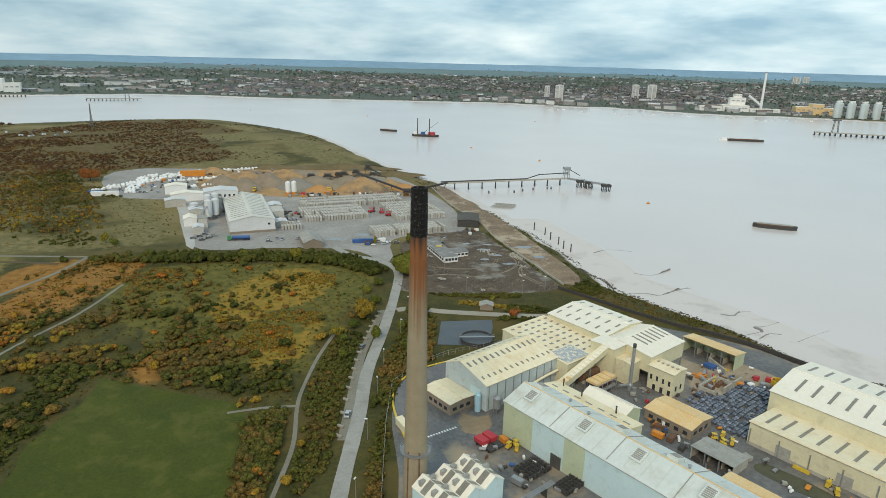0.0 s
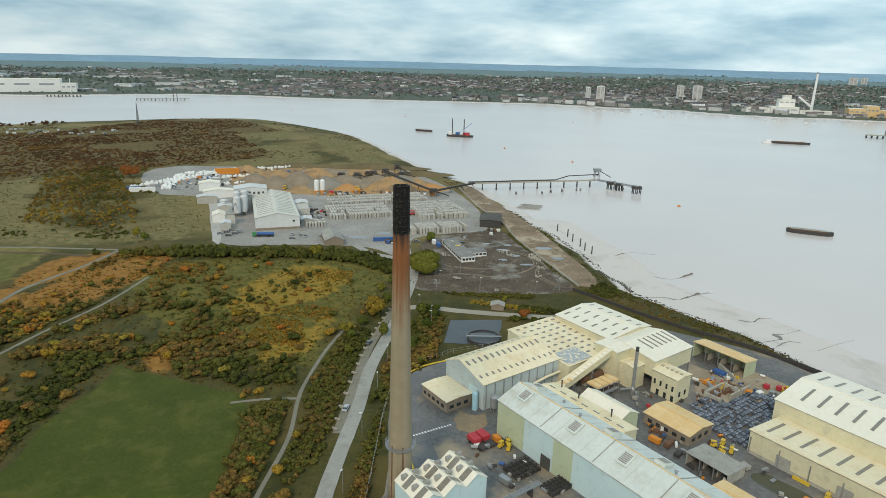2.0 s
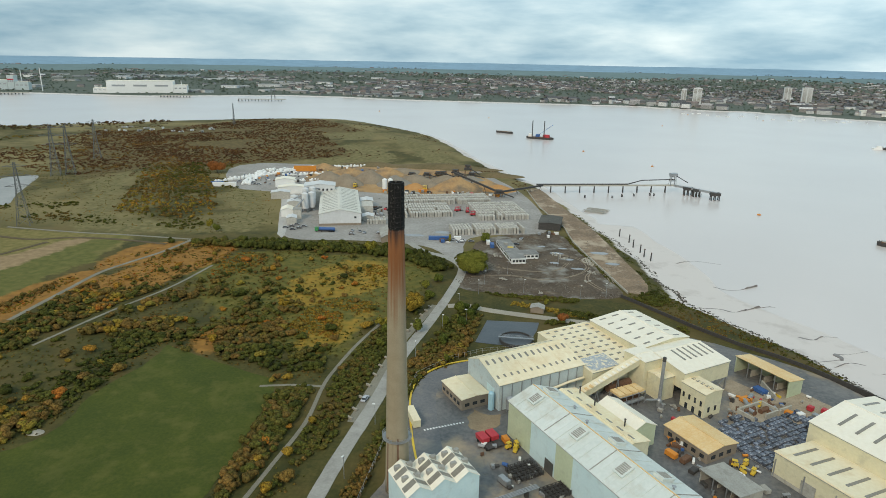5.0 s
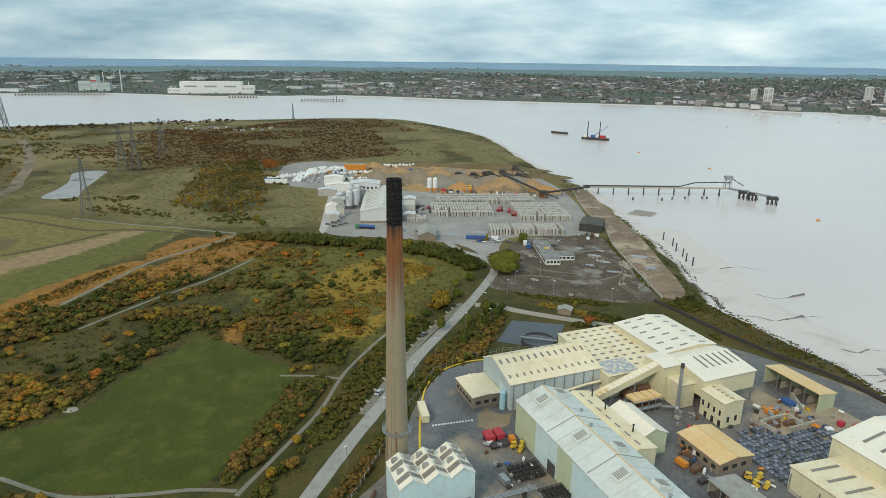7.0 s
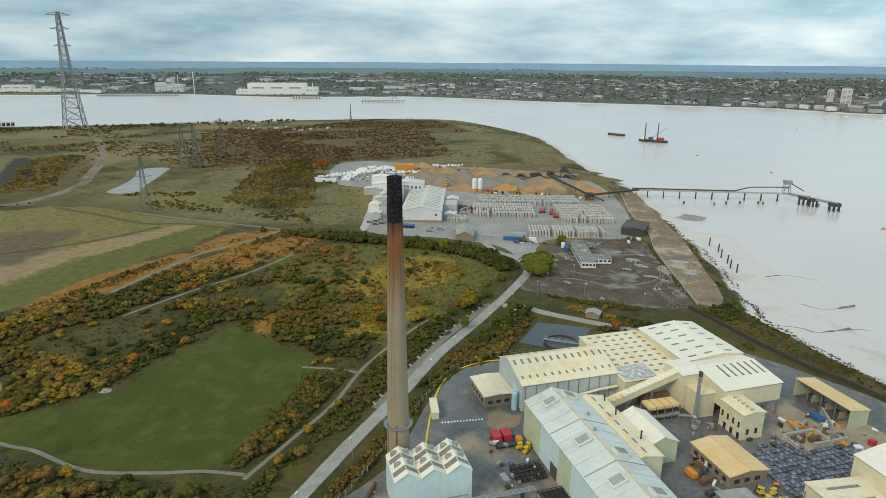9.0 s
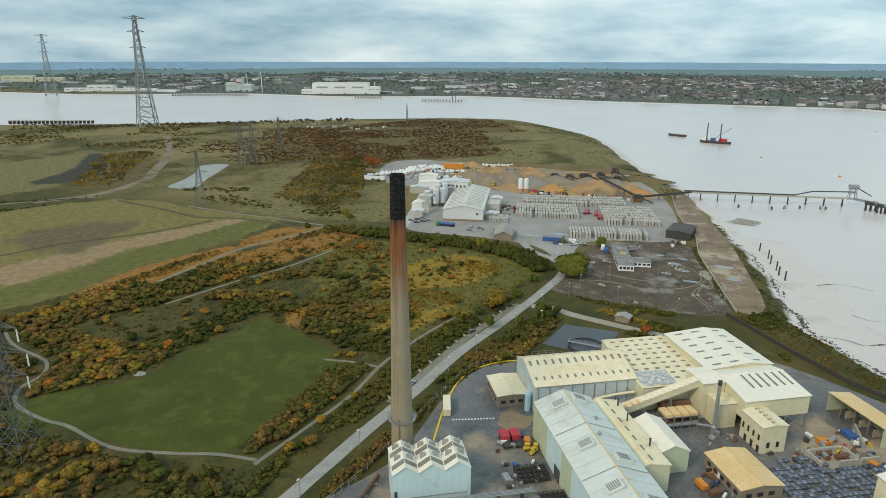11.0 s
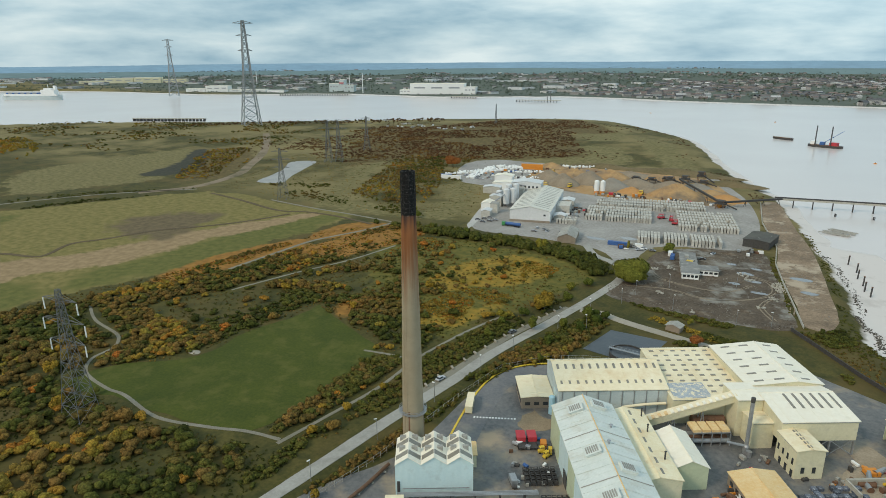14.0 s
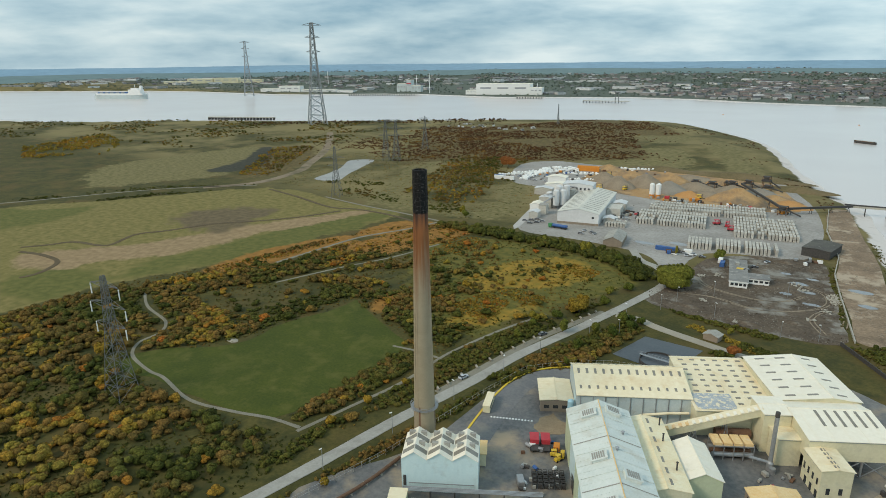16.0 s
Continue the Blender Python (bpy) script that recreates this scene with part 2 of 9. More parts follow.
M_asphalt = surf("worn_asphalt", (0.125, 0.128, 0.135), (0.19, 0.19, 0.19), 0.05, 0.9, 0.8, 0.2, dirt=((0.28, 0.255, 0.21), 0.08, 0.54, 0.78))
M_wetyard = surf("damp_yard_concrete", (0.085, 0.086, 0.088), (0.185, 0.178, 0.168), 0.05, 0.6, 0.6, 0.2, dirt=((0.33, 0.26, 0.175), 0.045, 0.53, 0.68), spec=0.5)
M_road = surf("dusty_road", (0.30, 0.29, 0.26), (0.38, 0.365, 0.33), 0.06, 1.1, 0.9, 0.2, dirt=((0.24, 0.225, 0.2), 0.18, 0.5, 0.75))
M_yard = surf("pale_concrete_yard", (0.24, 0.225, 0.205), (0.39, 0.37, 0.345), 0.03, 0.5, 0.9, 0.2, dirt=((0.28, 0.26, 0.235), 0.03, 0.48, 0.7))
M_gravel = surf("trodden_gravel", (0.30, 0.27, 0.22), (0.38, 0.345, 0.28), 0.1, 2, 0.95, 0.4)
M_derelict = surf("cleared_dark_earth", (0.060, 0.046, 0.034), (0.150, 0.115, 0.082), 0.06, 0.7, 0.95, 0.8, dirt=((0.25, 0.235, 0.205), 0.055, 0.52, 0.64))
M_quay = surf("quay_rubble", (0.15, 0.110, 0.075), (0.31, 0.225, 0.15), 0.07, 0.7, 0.95, 0.6, dirt=((0.42, 0.34, 0.25), 0.06, 0.53, 0.62))
M_sand = surf("yellow_sand", (0.36, 0.205, 0.085), (0.45, 0.30, 0.15), 0.06, 1.2, 0.95, 0.4, dirt=((0.19, 0.145, 0.10), 0.04, 0.46, 0.62))
M_gravelheap = surf("aggregate_heap", (0.20, 0.16, 0.115), (0.31, 0.25, 0.18), 0.08, 1.6, 0.95, 0.5)
M_greyheap = surf("grey_stone_heap", (0.20, 0.18, 0.15), (0.28, 0.255, 0.215), 0.08, 1.6, 0.95, 0.5)
M_orangesand = surf("orange_sand", (0.40, 0.20, 0.07), (0.48, 0.27, 0.11), 0.08, 1.6, 0.95, 0.4)
M_bank = surf("grassy_spoil_bank", (0.11, 0.092, 0.042), (0.19, 0.14, 0.075), 0.06, 0.8, 0.95, 0.6)
M_track = surf("brown_dirt_track", (0.19, 0.145, 0.095), (0.27, 0.21, 0.145), 0.05, 1.2, 0.95, 0.4, dirt=((0.11, 0.095, 0.05), 0.05, 0.5, 0.66))
M_path = surf("trodden_path", (0.18, 0.165, 0.125), (0.26, 0.24, 0.19), 0.1, 2, 0.95, 0.4)
M_soot = surf("sooty_iron", (0.014, 0.014, 0.014), (0.03, 0.028, 0.026), 0.8, 6, 0.85, 0.3)
M_rock = surf("dark_shore_rock", (0.06, 0.055, 0.045), (0.12, 0.11, 0.09), 0.5, 5, 0.9, 0.4)
M_lawn = surf("mown_grass", (0.042, 0.058, 0.007), (0.074, 0.086, 0.010), 0.05, 0.9, 0.95, 0.5, dirt=((0.100, 0.100, 0.020), 0.14, 0.5, 0.72))
M_reed = surf("orange_reeds", (0.30, 0.14, 0.035), (0.40, 0.21, 0.055), 0.05, 0.8, 0.95, 0.8, dirt=((0.14, 0.12, 0.045), 0.04, 0.5, 0.66))
M_reedyellow = surf("yellow_reeds", (0.17, 0.14, 0.04), (0.27, 0.185, 0.042), 0.05, 0.8, 0.95, 0.8, dirt=((0.12, 0.12, 0.045), 0.05, 0.45, 0.62))
M_lagoon = surf("black_lagoon_liner", (0.045, 0.055, 0.065), (0.075, 0.085, 0.095), 0.1, 1, 0.35, 0.1, spec=0.5)
M_pond = surf("pale_standing_water", (0.26, 0.26, 0.25), (0.38, 0.37, 0.35), 0.05, 0.6, 0.55, 0.05, spec=0.5)
# far leaves: a mild blue haze tint is mixed into these greens
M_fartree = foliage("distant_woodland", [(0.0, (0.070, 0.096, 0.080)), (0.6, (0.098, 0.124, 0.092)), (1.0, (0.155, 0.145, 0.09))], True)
M_farwall = foliage("distant_house_walls", [(0.0, (0.17, 0.15, 0.14)), (0.4, (0.26, 0.25, 0.24)), (0.7, (0.42, 0.42, 0.41)), (1.0, (0.75, 0.76, 0.76))], True)
M_farroof = foliage("distant_roofs", [(0.0, (0.10, 0.105, 0.115)), (0.5, (0.145, 0.145, 0.15)), (0.9, (0.22, 0.17, 0.15)), (1.0, (0.58, 0.59, 0.6))], True)
M_tower = surf("tower_block_render", (0.56, 0.57, 0.57), (0.66, 0.67, 0.67), 0.05, 0.5, 0.7, 0.05)


ZONE_COLOURS = [("olive_meadow", (0.082, 0.084, 0.015), (0.150, 0.122, 0.024)), ("pasture", (0.140, 0.124, 0.034), (0.225, 0.178, 0.060)),
                ("green_sward", (0.092, 0.098, 0.020), (0.142, 0.132, 0.034)), ("tan_grass", (0.24, 0.165, 0.085), (0.32, 0.225, 0.122)),
                ("brown_flood", (0.112, 0.084, 0.044), (0.155, 0.115, 0.06)), ("pale_sward", (0.122, 0.108, 0.038), (0.21, 0.172, 0.072)),
                ("heath", (0.088, 0.066, 0.022), (0.15, 0.108, 0.038)), ("burnt", (0.034, 0.034, 0.022), (0.055, 0.052, 0.034)),
                ("rust_reed", (0.22, 0.105, 0.022), (0.31, 0.155, 0.032)), ("yellow_reed", (0.19, 0.142, 0.020), (0.31, 0.185, 0.024))]


def ground_material():
    """Rough scrubland grass that turns to shore mud below the bank and to haze-tinted farmland in the distance."""
    m = surf("rough_scrub_grass", (0.044, 0.044, 0.010), (0.102, 0.086, 0.022), 0.05, 0.7, 0.95, 1.0,
             dirt=((0.042, 0.044, 0.012), 0.12, 0.48, 0.64))
    n, l = m.node_tree.nodes, m.node_tree.links
    p = n["Principled BSDF"]
    base = p.inputs["Base Color"].links[0].from_socket
    tc = n.new("ShaderNodeTexCoord")
    sep = n.new("ShaderNodeSeparateXYZ")
    l.new(tc.outputs["Object"], sep.inputs[0])
    nz = n.new("ShaderNodeTexNoise")
    nz.inputs["Scale"].default_value, nz.inputs["Detail"].default_value = 0.03, 6
    l.new(tc.outputs["Object"], nz.inputs["Vector"])
    rp = n.new("ShaderNodeValToRGB")
    rp.color_ramp.elements[0].position, rp.color_ramp.elements[0].color = 0.50, (0.0, 0.0, 0.0, 1)
    rp.color_ramp.elements[1].position, rp.color_ramp.elements[1].color = 0.74, (1, 1, 1, 1)
    l.new(nz.outputs["Fac"], rp.inputs["Fac"])
    brown = n.new("ShaderNodeMixRGB")
    brown.inputs["Color2"].default_value = rgb(0.120, 0.082, 0.026)
    l.new(rp.outputs["Color"], brown.inputs["Fac"])
    l.new(base, brown.inputs["Color1"])
    nh = n.new("ShaderNodeTexNoise")
    nh.inputs["Scale"].default_value, nh.inputs["Detail"].default_value = 0.0075, 7
    nh.inputs["Roughness"].default_value = 0.62
    l.new(tc.outputs["Object"], nh.inputs["Vector"])
    hm = n.new("ShaderNodeMapRange")
    hm.inputs["From Min"].default_value, hm.inputs["From Max"].default_value = 0.42, 0.56
    l.new(nh.outputs["Fac"], hm.inputs["Value"])
    pale = n.new("ShaderNodeMixRGB")
    pale.inputs["Color2"].default_value = rgb(0.205, 0.165, 0.068)
    north = n.new("ShaderNodeMapRange")
    north.inputs["From Min"].default_value, north.inputs["From Max"].default_value = 190.0, 260.0
    l.new(sep.outputs["Y"], north.inputs["Value"])
    both = n.new("ShaderNodeMath")
    both.operation = 'MULTIPLY'
    l.new(north.outputs["Result"], both.inputs[0])
    l.new(hm.outputs["Result"], both.inputs[1])
    l.new(both.outputs[0], pale.inputs["Fac"])
    l.new(brown.outputs["Color"], pale.inputs["Color1"])
    brown = pale
    # kinds of grassland, by the share of each that the ground's points carry, with ragged edges
    rag = n.new("ShaderNodeTexNoise")
    rag.inputs["Scale"].default_value, rag.inputs["Detail"].default_value, rag.inputs["Roughness"].default_value = 0.055, 8, 0.65
    l.new(tc.outputs["Object"], rag.inputs["Vector"])
    fine = n.new("ShaderNodeTexNoise")
    fine.inputs["Scale"].default_value, fine.inputs["Detail"].default_value = 0.22, 8
    l.new(tc.outputs["Object"], fine.inputs["Vector"])
    for zone, ca, cb in ZONE_COLOURS:
        at = n.new("ShaderNodeAttribute")
        at.attribute_name = zone
        sh = n.new("ShaderNodeMath")
        sh.operation = 'MULTIPLY_ADD'
        sh.inputs[1].default_value = 1.7
        l.new(rag.outputs["Fac"], sh.inputs[0])
        l.new(at.outputs["Fac"], sh.inputs[2])
        zm = n.new("ShaderNodeMapRange")
        zm.inputs["From Min"].default_value, zm.inputs["From Max"].default_value = 1.22, 1.5
        l.new(sh.outputs[0], zm.inputs["Value"])
        two = n.new("ShaderNodeMapRange")
        two.inputs["From Min"].default_value, two.inputs["From Max"].default_value = 0.36, 0.64
        l.new(fine.outputs["Fac"], two.inputs["Value"])
        pair = n.new("ShaderNodeMixRGB")
        pair.inputs["Color1"].default_value, pair.inputs["Color2"].default_value = rgb(*ca), rgb(*cb)
        l.new(two.outputs["Result"], pair.inputs["Fac"])
        zx = n.new("ShaderNodeMixRGB")
        l.new(zm.outputs["Result"], zx.inputs["Fac"])
        l.new(brown.outputs["Color"], zx.inputs["Color1"])
        l.new(pair.outputs["Color"], zx.inputs["Color2"])
        brown = zx
    nm = n.new("ShaderNodeTexNoise")
    nm.inputs["Scale"].default_value, nm.inputs["Detail"].default_value = 0.15, 4
    l.new(tc.outputs["Object"], nm.inputs["Vector"])
    ad = n.new("ShaderNodeMath")
    ad.operation = 'MULTIPLY_ADD'
    ad.inputs[1].default_value = 1.6
    l.new(nm.outputs["Fac"], ad.inputs[0])
    l.new(sep.outputs["Z"], ad.inputs[2])
    mr = n.new("ShaderNodeMapRange")
    mr.inputs["From Min"].default_value, mr.inputs["From Max"].default_value = -0.9, -1.6
    l.new(ad.outputs[0], mr.inputs["Value"])
    mud = n.new("ShaderNodeMixRGB")
    l.new(mr.outputs["Result"], mud.inputs["Fac"])
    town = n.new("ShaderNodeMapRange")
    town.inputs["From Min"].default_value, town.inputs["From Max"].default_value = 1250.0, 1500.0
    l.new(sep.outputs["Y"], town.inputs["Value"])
    # far fields, with distance haze painted in as a bluish tint
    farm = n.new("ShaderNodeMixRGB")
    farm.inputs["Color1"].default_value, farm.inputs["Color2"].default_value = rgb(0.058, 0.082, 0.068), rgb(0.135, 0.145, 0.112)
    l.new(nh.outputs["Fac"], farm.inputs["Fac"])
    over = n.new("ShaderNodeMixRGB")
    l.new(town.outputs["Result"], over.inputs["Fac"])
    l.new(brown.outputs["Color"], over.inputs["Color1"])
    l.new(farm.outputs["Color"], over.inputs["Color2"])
    l.new(over.outputs["Color"], mud.inputs["Color1"])
    wet = n.new("ShaderNodeMapRange")
    wet.inputs["From Min"].default_value, wet.inputs["From Max"].default_value = 0.52, 0.66
    l.new(rag.outputs["Fac"], wet.inputs["Value"])
    wm = n.new("ShaderNodeMixRGB")
    wm.inputs["Color1"].default_value, wm.inputs["Color2"].default_value = rgb(0.63, 0.58, 0.545), rgb(0.53, 0.48, 0.445)
    l.new(wet.outputs["Result"], wm.inputs["Fac"])
    l.new(wm.outputs["Color"], mud.inputs["Color2"])
    l.new(mud.outputs["Color"], p.inputs["Base Color"])
    return m


M_ground = ground_material()


def water_material():
    m = bpy.data.materials.new("silty_river_water")
    m.use_nodes = True
    n, l = m.node_tree.nodes, m.node_tree.links
    p = n["Principled BSDF"]
    p.inputs["Roughness"].default_value = 0.22
    p.inputs["IOR"].default_value = 1.33
    tc = n.new("ShaderNodeTexCoord")
    na, nb = n.new("ShaderNodeTexNoise"), n.new("ShaderNodeTexNoise")
    na.inputs["Scale"].default_value, na.inputs["Detail"].default_value = 0.006, 5
    nb.inputs["Scale"].default_value, nb.inputs["Detail"].default_value = 0.35, 3
    for node in (na, nb):
        l.new(tc.outputs["Object"], node.inputs["Vector"])
    mix = n.new("ShaderNodeMixRGB")
    mix.inputs["Color1"].default_value, mix.inputs["Color2"].default_value = rgb(0.58, 0.53, 0.505), rgb(0.66, 0.61, 0.585)
    l.new(na.outputs["Fac"], mix.inputs["Fac"])
    l.new(mix.outputs["Color"], p.inputs["Base Color"])
    bp = n.new("ShaderNodeBump")
    bp.inputs["Strength"].default_value, bp.inputs["Distance"].default_value = 0.25, 0.12
    l.new(nb.outputs["Fac"], bp.inputs["Height"])
    l.new(bp.outputs["Normal"], p.inputs["Normal"])
    return m


M_water = water_material()
M_creek = surf("wet_creek_mud", (0.16, 0.135, 0.12), (0.22, 0.19, 0.17), 0.2, 2, 0.35, 0.2, spec=0.5)


def chimney_material():
    """Concrete with a soot-black head and rust-brown runs below it."""
    m = surf("stained_chimney_concrete", (0.285, 0.235, 0.155), (0.345, 0.29, 0.20), 0.3, 4, 0.92, 0.3)
    n, l = m.node_tree.nodes, m.node_tree.links
    p = n["Principled BSDF"]
    col = p.inputs["Base Color"].links[0].from_socket
    tc = n.new("ShaderNodeTexCoord")
    sep = n.new("ShaderNodeSeparateXYZ")
    l.new(tc.outputs["Object"], sep.inputs[0])
    mp = n.new("ShaderNodeMapping")
    mp.inputs["Scale"].default_value = (1.3, 1.3, 0.035)
    l.new(tc.outputs["Object"], mp.inputs["Vector"])
    nz = n.new("ShaderNodeTexNoise")
    nz.inputs["Scale"].default_value, nz.inputs["Detail"].default_value = 1.0, 5
    l.new(mp.outputs["Vector"], nz.inputs["Vector"])
    for colour, z0, z1, wobble in (((0.23, 0.092, 0.034), 50.0, 72.0, 34.0), ((0.045, 0.026, 0.02), 73.0, 81.0, 16.0), ((0.012, 0.012, 0.012), 79.0, 79.8, 0.6)):
        ad = n.new("ShaderNodeMath")
        ad.operation = 'MULTIPLY_ADD'
        sh = n.new("ShaderNodeMath")
        sh.operation = 'SUBTRACT'
        sh.inputs[1].default_value = 0.5
        l.new(nz.outputs["Fac"], sh.inputs[0])
        l.new(sh.outputs[0], ad.inputs[0])
        ad.inputs[1].default_value = wobble
        l.new(sep.outputs["Z"], ad.inputs[2])
        mr = n.new("ShaderNodeMapRange")
        mr.inputs["From Min"].default_value, mr.inputs["From Max"].default_value = z0, z1
        mr.interpolation_type = 'SMOOTHSTEP'
        l.new(ad.outputs[0], mr.inputs["Value"])
        mx = n.new("ShaderNodeMixRGB")
        mx.inputs["Color2"].default_value = rgb(*colour)
        l.new(mr.outputs["Result"], mx.inputs["Fac"])
        l.new(col, mx.inputs["Color1"])
        col = mx.outputs["Color"]
    # flaking patches on the black head
    fl = n.new("ShaderNodeTexNoise")
    fl.inputs["Scale"].default_value, fl.inputs["Detail"].default_value, fl.inputs["Roughness"].default_value = 1.6, 6, 0.7
    l.new(tc.outputs["Object"], fl.inputs["Vector"])
    fm = n.new("ShaderNodeMapRange")
    fm.inputs["From Min"].default_value, fm.inputs["From Max"].default_value = 0.56, 0.62
    l.new(fl.outputs["Fac"], fm.inputs["Value"])
    hi = n.new("ShaderNodeMapRange")
    hi.inputs["From Min"].default_value, hi.inputs["From Max"].default_value = 78.0, 80.0
    l.new(sep.outputs["Z"], hi.inputs["Value"])
    both = n.new("ShaderNodeMath")
    both.operation = 'MULTIPLY'
    l.new(fm.outputs["Result"], both.inputs[0])
    l.new(hi.outputs["Result"], both.inputs[1])
    mx = n.new("ShaderNodeMixRGB")
    mx.inputs["Color2"].default_value = rgb(0.11, 0.105, 0.095)
    l.new(both.outputs[0], mx.inputs["Fac"])
    l.new(col, mx.inputs["Color1"])
    l.new(mx.outputs["Color"], p.inputs["Base Color"])
    return m


M_chimney = chimney_material()

# ---- mesh helpers ----


def mesh_of(bm, name, material):
    me = bpy.data.meshes.new(name)
    bm.to_mesh(me)
    bm.free()
    if material:
        me.materials.append(material)
    return me


def part(name, bm, material, parent, label=""):
    ob = new(name, bm if isinstance(bm, bpy.types.Mesh) else mesh_of(bm, name, material))
    ob.parent = parent
    if label:
        ob["label"] = label
    return ob


def thing(name, m, label, category, group="", kind=""):
    e = new(name)
    e.empty_display_size = 0.5
    e.matrix_world = m
    return tagged(e, label, category, group, kind)


def box(bm, x0, y0, z0, x1, y1, z1, m=None):
    vs = [bm.verts.new(m @ Vector(c) if m else c) for c in
          ((x0, y0, z0), (x1, y0, z0), (x1, y1, z0), (x0, y1, z0), (x0, y0, z1), (x1, y0, z1), (x1, y1, z1), (x0, y1, z1))]
    for f in ((3, 2, 1, 0), (4, 5, 6, 7), (0, 1, 5, 4), (1, 2, 6, 5), (2, 3, 7, 6), (3, 0, 4, 7)):
        bm.faces.new([vs[i] for i in f])
    return vs


def boxes(*rows):
    bm = bmesh.new()
    for r in rows:
        box(bm, *r)
    return bm


def prism(bm, outline, axis, lo, hi):
    """outline: points in the plane across axis ('x', 'y' or 'z'), swept from lo to hi."""
    def at(p, s):
        return {'x': (s, p[0], p[1]), 'y': (p[0], s, p[1]), 'z': (p[0], p[1], s)}[axis]
    a, b = [bm.verts.new(at(p, lo)) for p in outline], [bm.verts.new(at(p, hi)) for p in outline]
    n = len(outline)
    bm.faces.new(a)
    bm.faces.new(b[::-1])
    for i in range(n):
        bm.faces.new((a[i], b[i], b[(i + 1) % n], a[(i + 1) % n]))
    bmesh.ops.recalc_face_normals(bm, faces=bm.faces[:])
    return bm


def strut(bm, p, q, w):
    """A square bar from p to q."""
    p, q = Vector(p), Vector(q)
    d = q - p
    m = Matrix.Translation(p) @ d.to_track_quat('Z', 'Y').to_matrix().to_4x4()
    box(bm, -w / 2, -w / 2, 0, w / 2, w / 2, d.length, m)


def tube(bm, rings, n=12, cap=True):
    """Rings of (x, y, z, radius), joined in order along z."""
    rows = []
    for x, y, z, r in rings:
        rows.append([bm.verts.new((x + r * math.cos(6.28318 * i / n), y + r * math.sin(6.28318 * i / n), z)) for i in range(n)])
    for a, b in zip(rows, rows[1:]):
        for i in range(n):
            bm.faces.new((a[i], a[(i + 1) % n], b[(i + 1) % n], b[i]))
    if cap:
        bm.faces.new(rows[0][::-1])
        bm.faces.new(rows[-1])
    return bm


def pipe(bm, p, q, r, n=8):
    p, q = Vector(p), Vector(q)
    d = q - p
    m = Matrix.Translation(p) @ d.to_track_quat('Z', 'Y').to_matrix().to_4x4()
    a = [bm.verts.new(m @ Vector((r * math.cos(6.28318 * i / n), r * math.sin(6.28318 * i / n), 0))) for i in range(n)]
    b = [bm.verts.new(m @ Vector((r * math.cos(6.28318 * i / n), r * math.sin(6.28318 * i / n), d.length))) for i in range(n)]
    for i in range(n):
        bm.faces.new((a[i], a[(i + 1) % n], b[(i + 1) % n], b[i]))
    bm.faces.new(a[::-1])
    bm.faces.new(b)


def raw_mesh(name, verts, faces, material, hue=None):
    """A mesh from computed arrays; hue is one value a vertex."""
    me = bpy.data.meshes.new(name)
    me.from_pydata(verts, [], faces)
    if hue is not None:
        at = me.attributes.new("hue", 'FLOAT', 'POINT')
        at.data.foreach_set("value", np.asarray(hue, dtype=np.float32))
    me.materials.append(material)
    me.update()
    return me


# ---- plan ----
SHORE = [(900, -900), (400, -250), (262, -60), (201, 43), (181, 62), (172, 90), (155, 119), (130, 155), (121, 185), (112, 242), (95, 300), (84, 345),
         (73, 380), (48, 465), (25, 505), (-14, 585), (-46, 660), (-75, 738), (-135, 868), (-250, 1000), (-340, 1068), (-440, 1060), (-607, 968),
         (-742, 855), (-1026, 649), (-1231, 520), (-1386, 380), (-1750, 230), (-2700, 120), (-5600, -300)]
FAR = [(-5600, 150), (-4400, 420), (-3432, 800), (-2642, 1226), (-1938, 1316), (-1579, 1562), (-1095, 1610), (-785, 1775), (-438, 1765), (69, 1736), (337, 1721),
       (489, 1652), (641, 1608), (803, 1462), (1021, 1411), (1205, 1314), (1800, 1020), (3000, 640), (5600, 200)]


def soften(pts, steps=5, closed=False):
    """Catmull-Rom through pts."""
    out, n = [], len(pts)
    for i in range(n if closed else n - 1):
        p = [pts[(i + k) % n] if closed else pts[min(max(i + k, 0), n - 1)] for k in (-1, 0, 1, 2)]
        for s in range(steps):
            t = s / steps
            out.append(tuple(0.5 * (2 * p[1][j] + (p[2][j] - p[0][j]) * t + (2 * p[0][j] - 5 * p[1][j] + 4 * p[2][j] - p[3][j]) * t * t
                                    + (3 * p[1][j] - p[0][j] - 3 * p[2][j] + p[3][j]) * t ** 3) for j in (0, 1)))
    if not closed:
        out.append(pts[-1])
    return out


def inside(x, y, poly):
    """Points in polygon, for arrays."""
    x, y = np.asarray(x, float), np.asarray(y, float)
    hit = np.zeros(x.shape, bool)
    for (x0, y0), (x1, y1) in zip(poly, poly[1:] + poly[:1]):
        if y0 == y1:
            continue
        cross = ((y0 > y) != (y1 > y)) & (x < (x1 - x0) * (y - y0) / (y1 - y0) + x0)
        hit ^= cross
    return hit


def distance(x, y, line):
    x, y = np.asarray(x, float), np.asarray(y, float)
    best = np.full(x.shape, 1e9)
    for (x0, y0), (x1, y1) in zip(line, line[1:]):
        dx, dy = x1 - x0, y1 - y0
        t = np.clip(((x - x0) * dx + (y - y0) * dy) / (dx * dx + dy * dy), 0, 1)
        best = np.minimum(best, np.hypot(x - x0 - t * dx, y - y0 - t * dy))
    return best


SHORE_S, FAR_S = soften(SHORE), soften(FAR)
NEAR_LAND = SHORE_S + [(-5600, -6000), (5600, -6000), (5600, -900)]
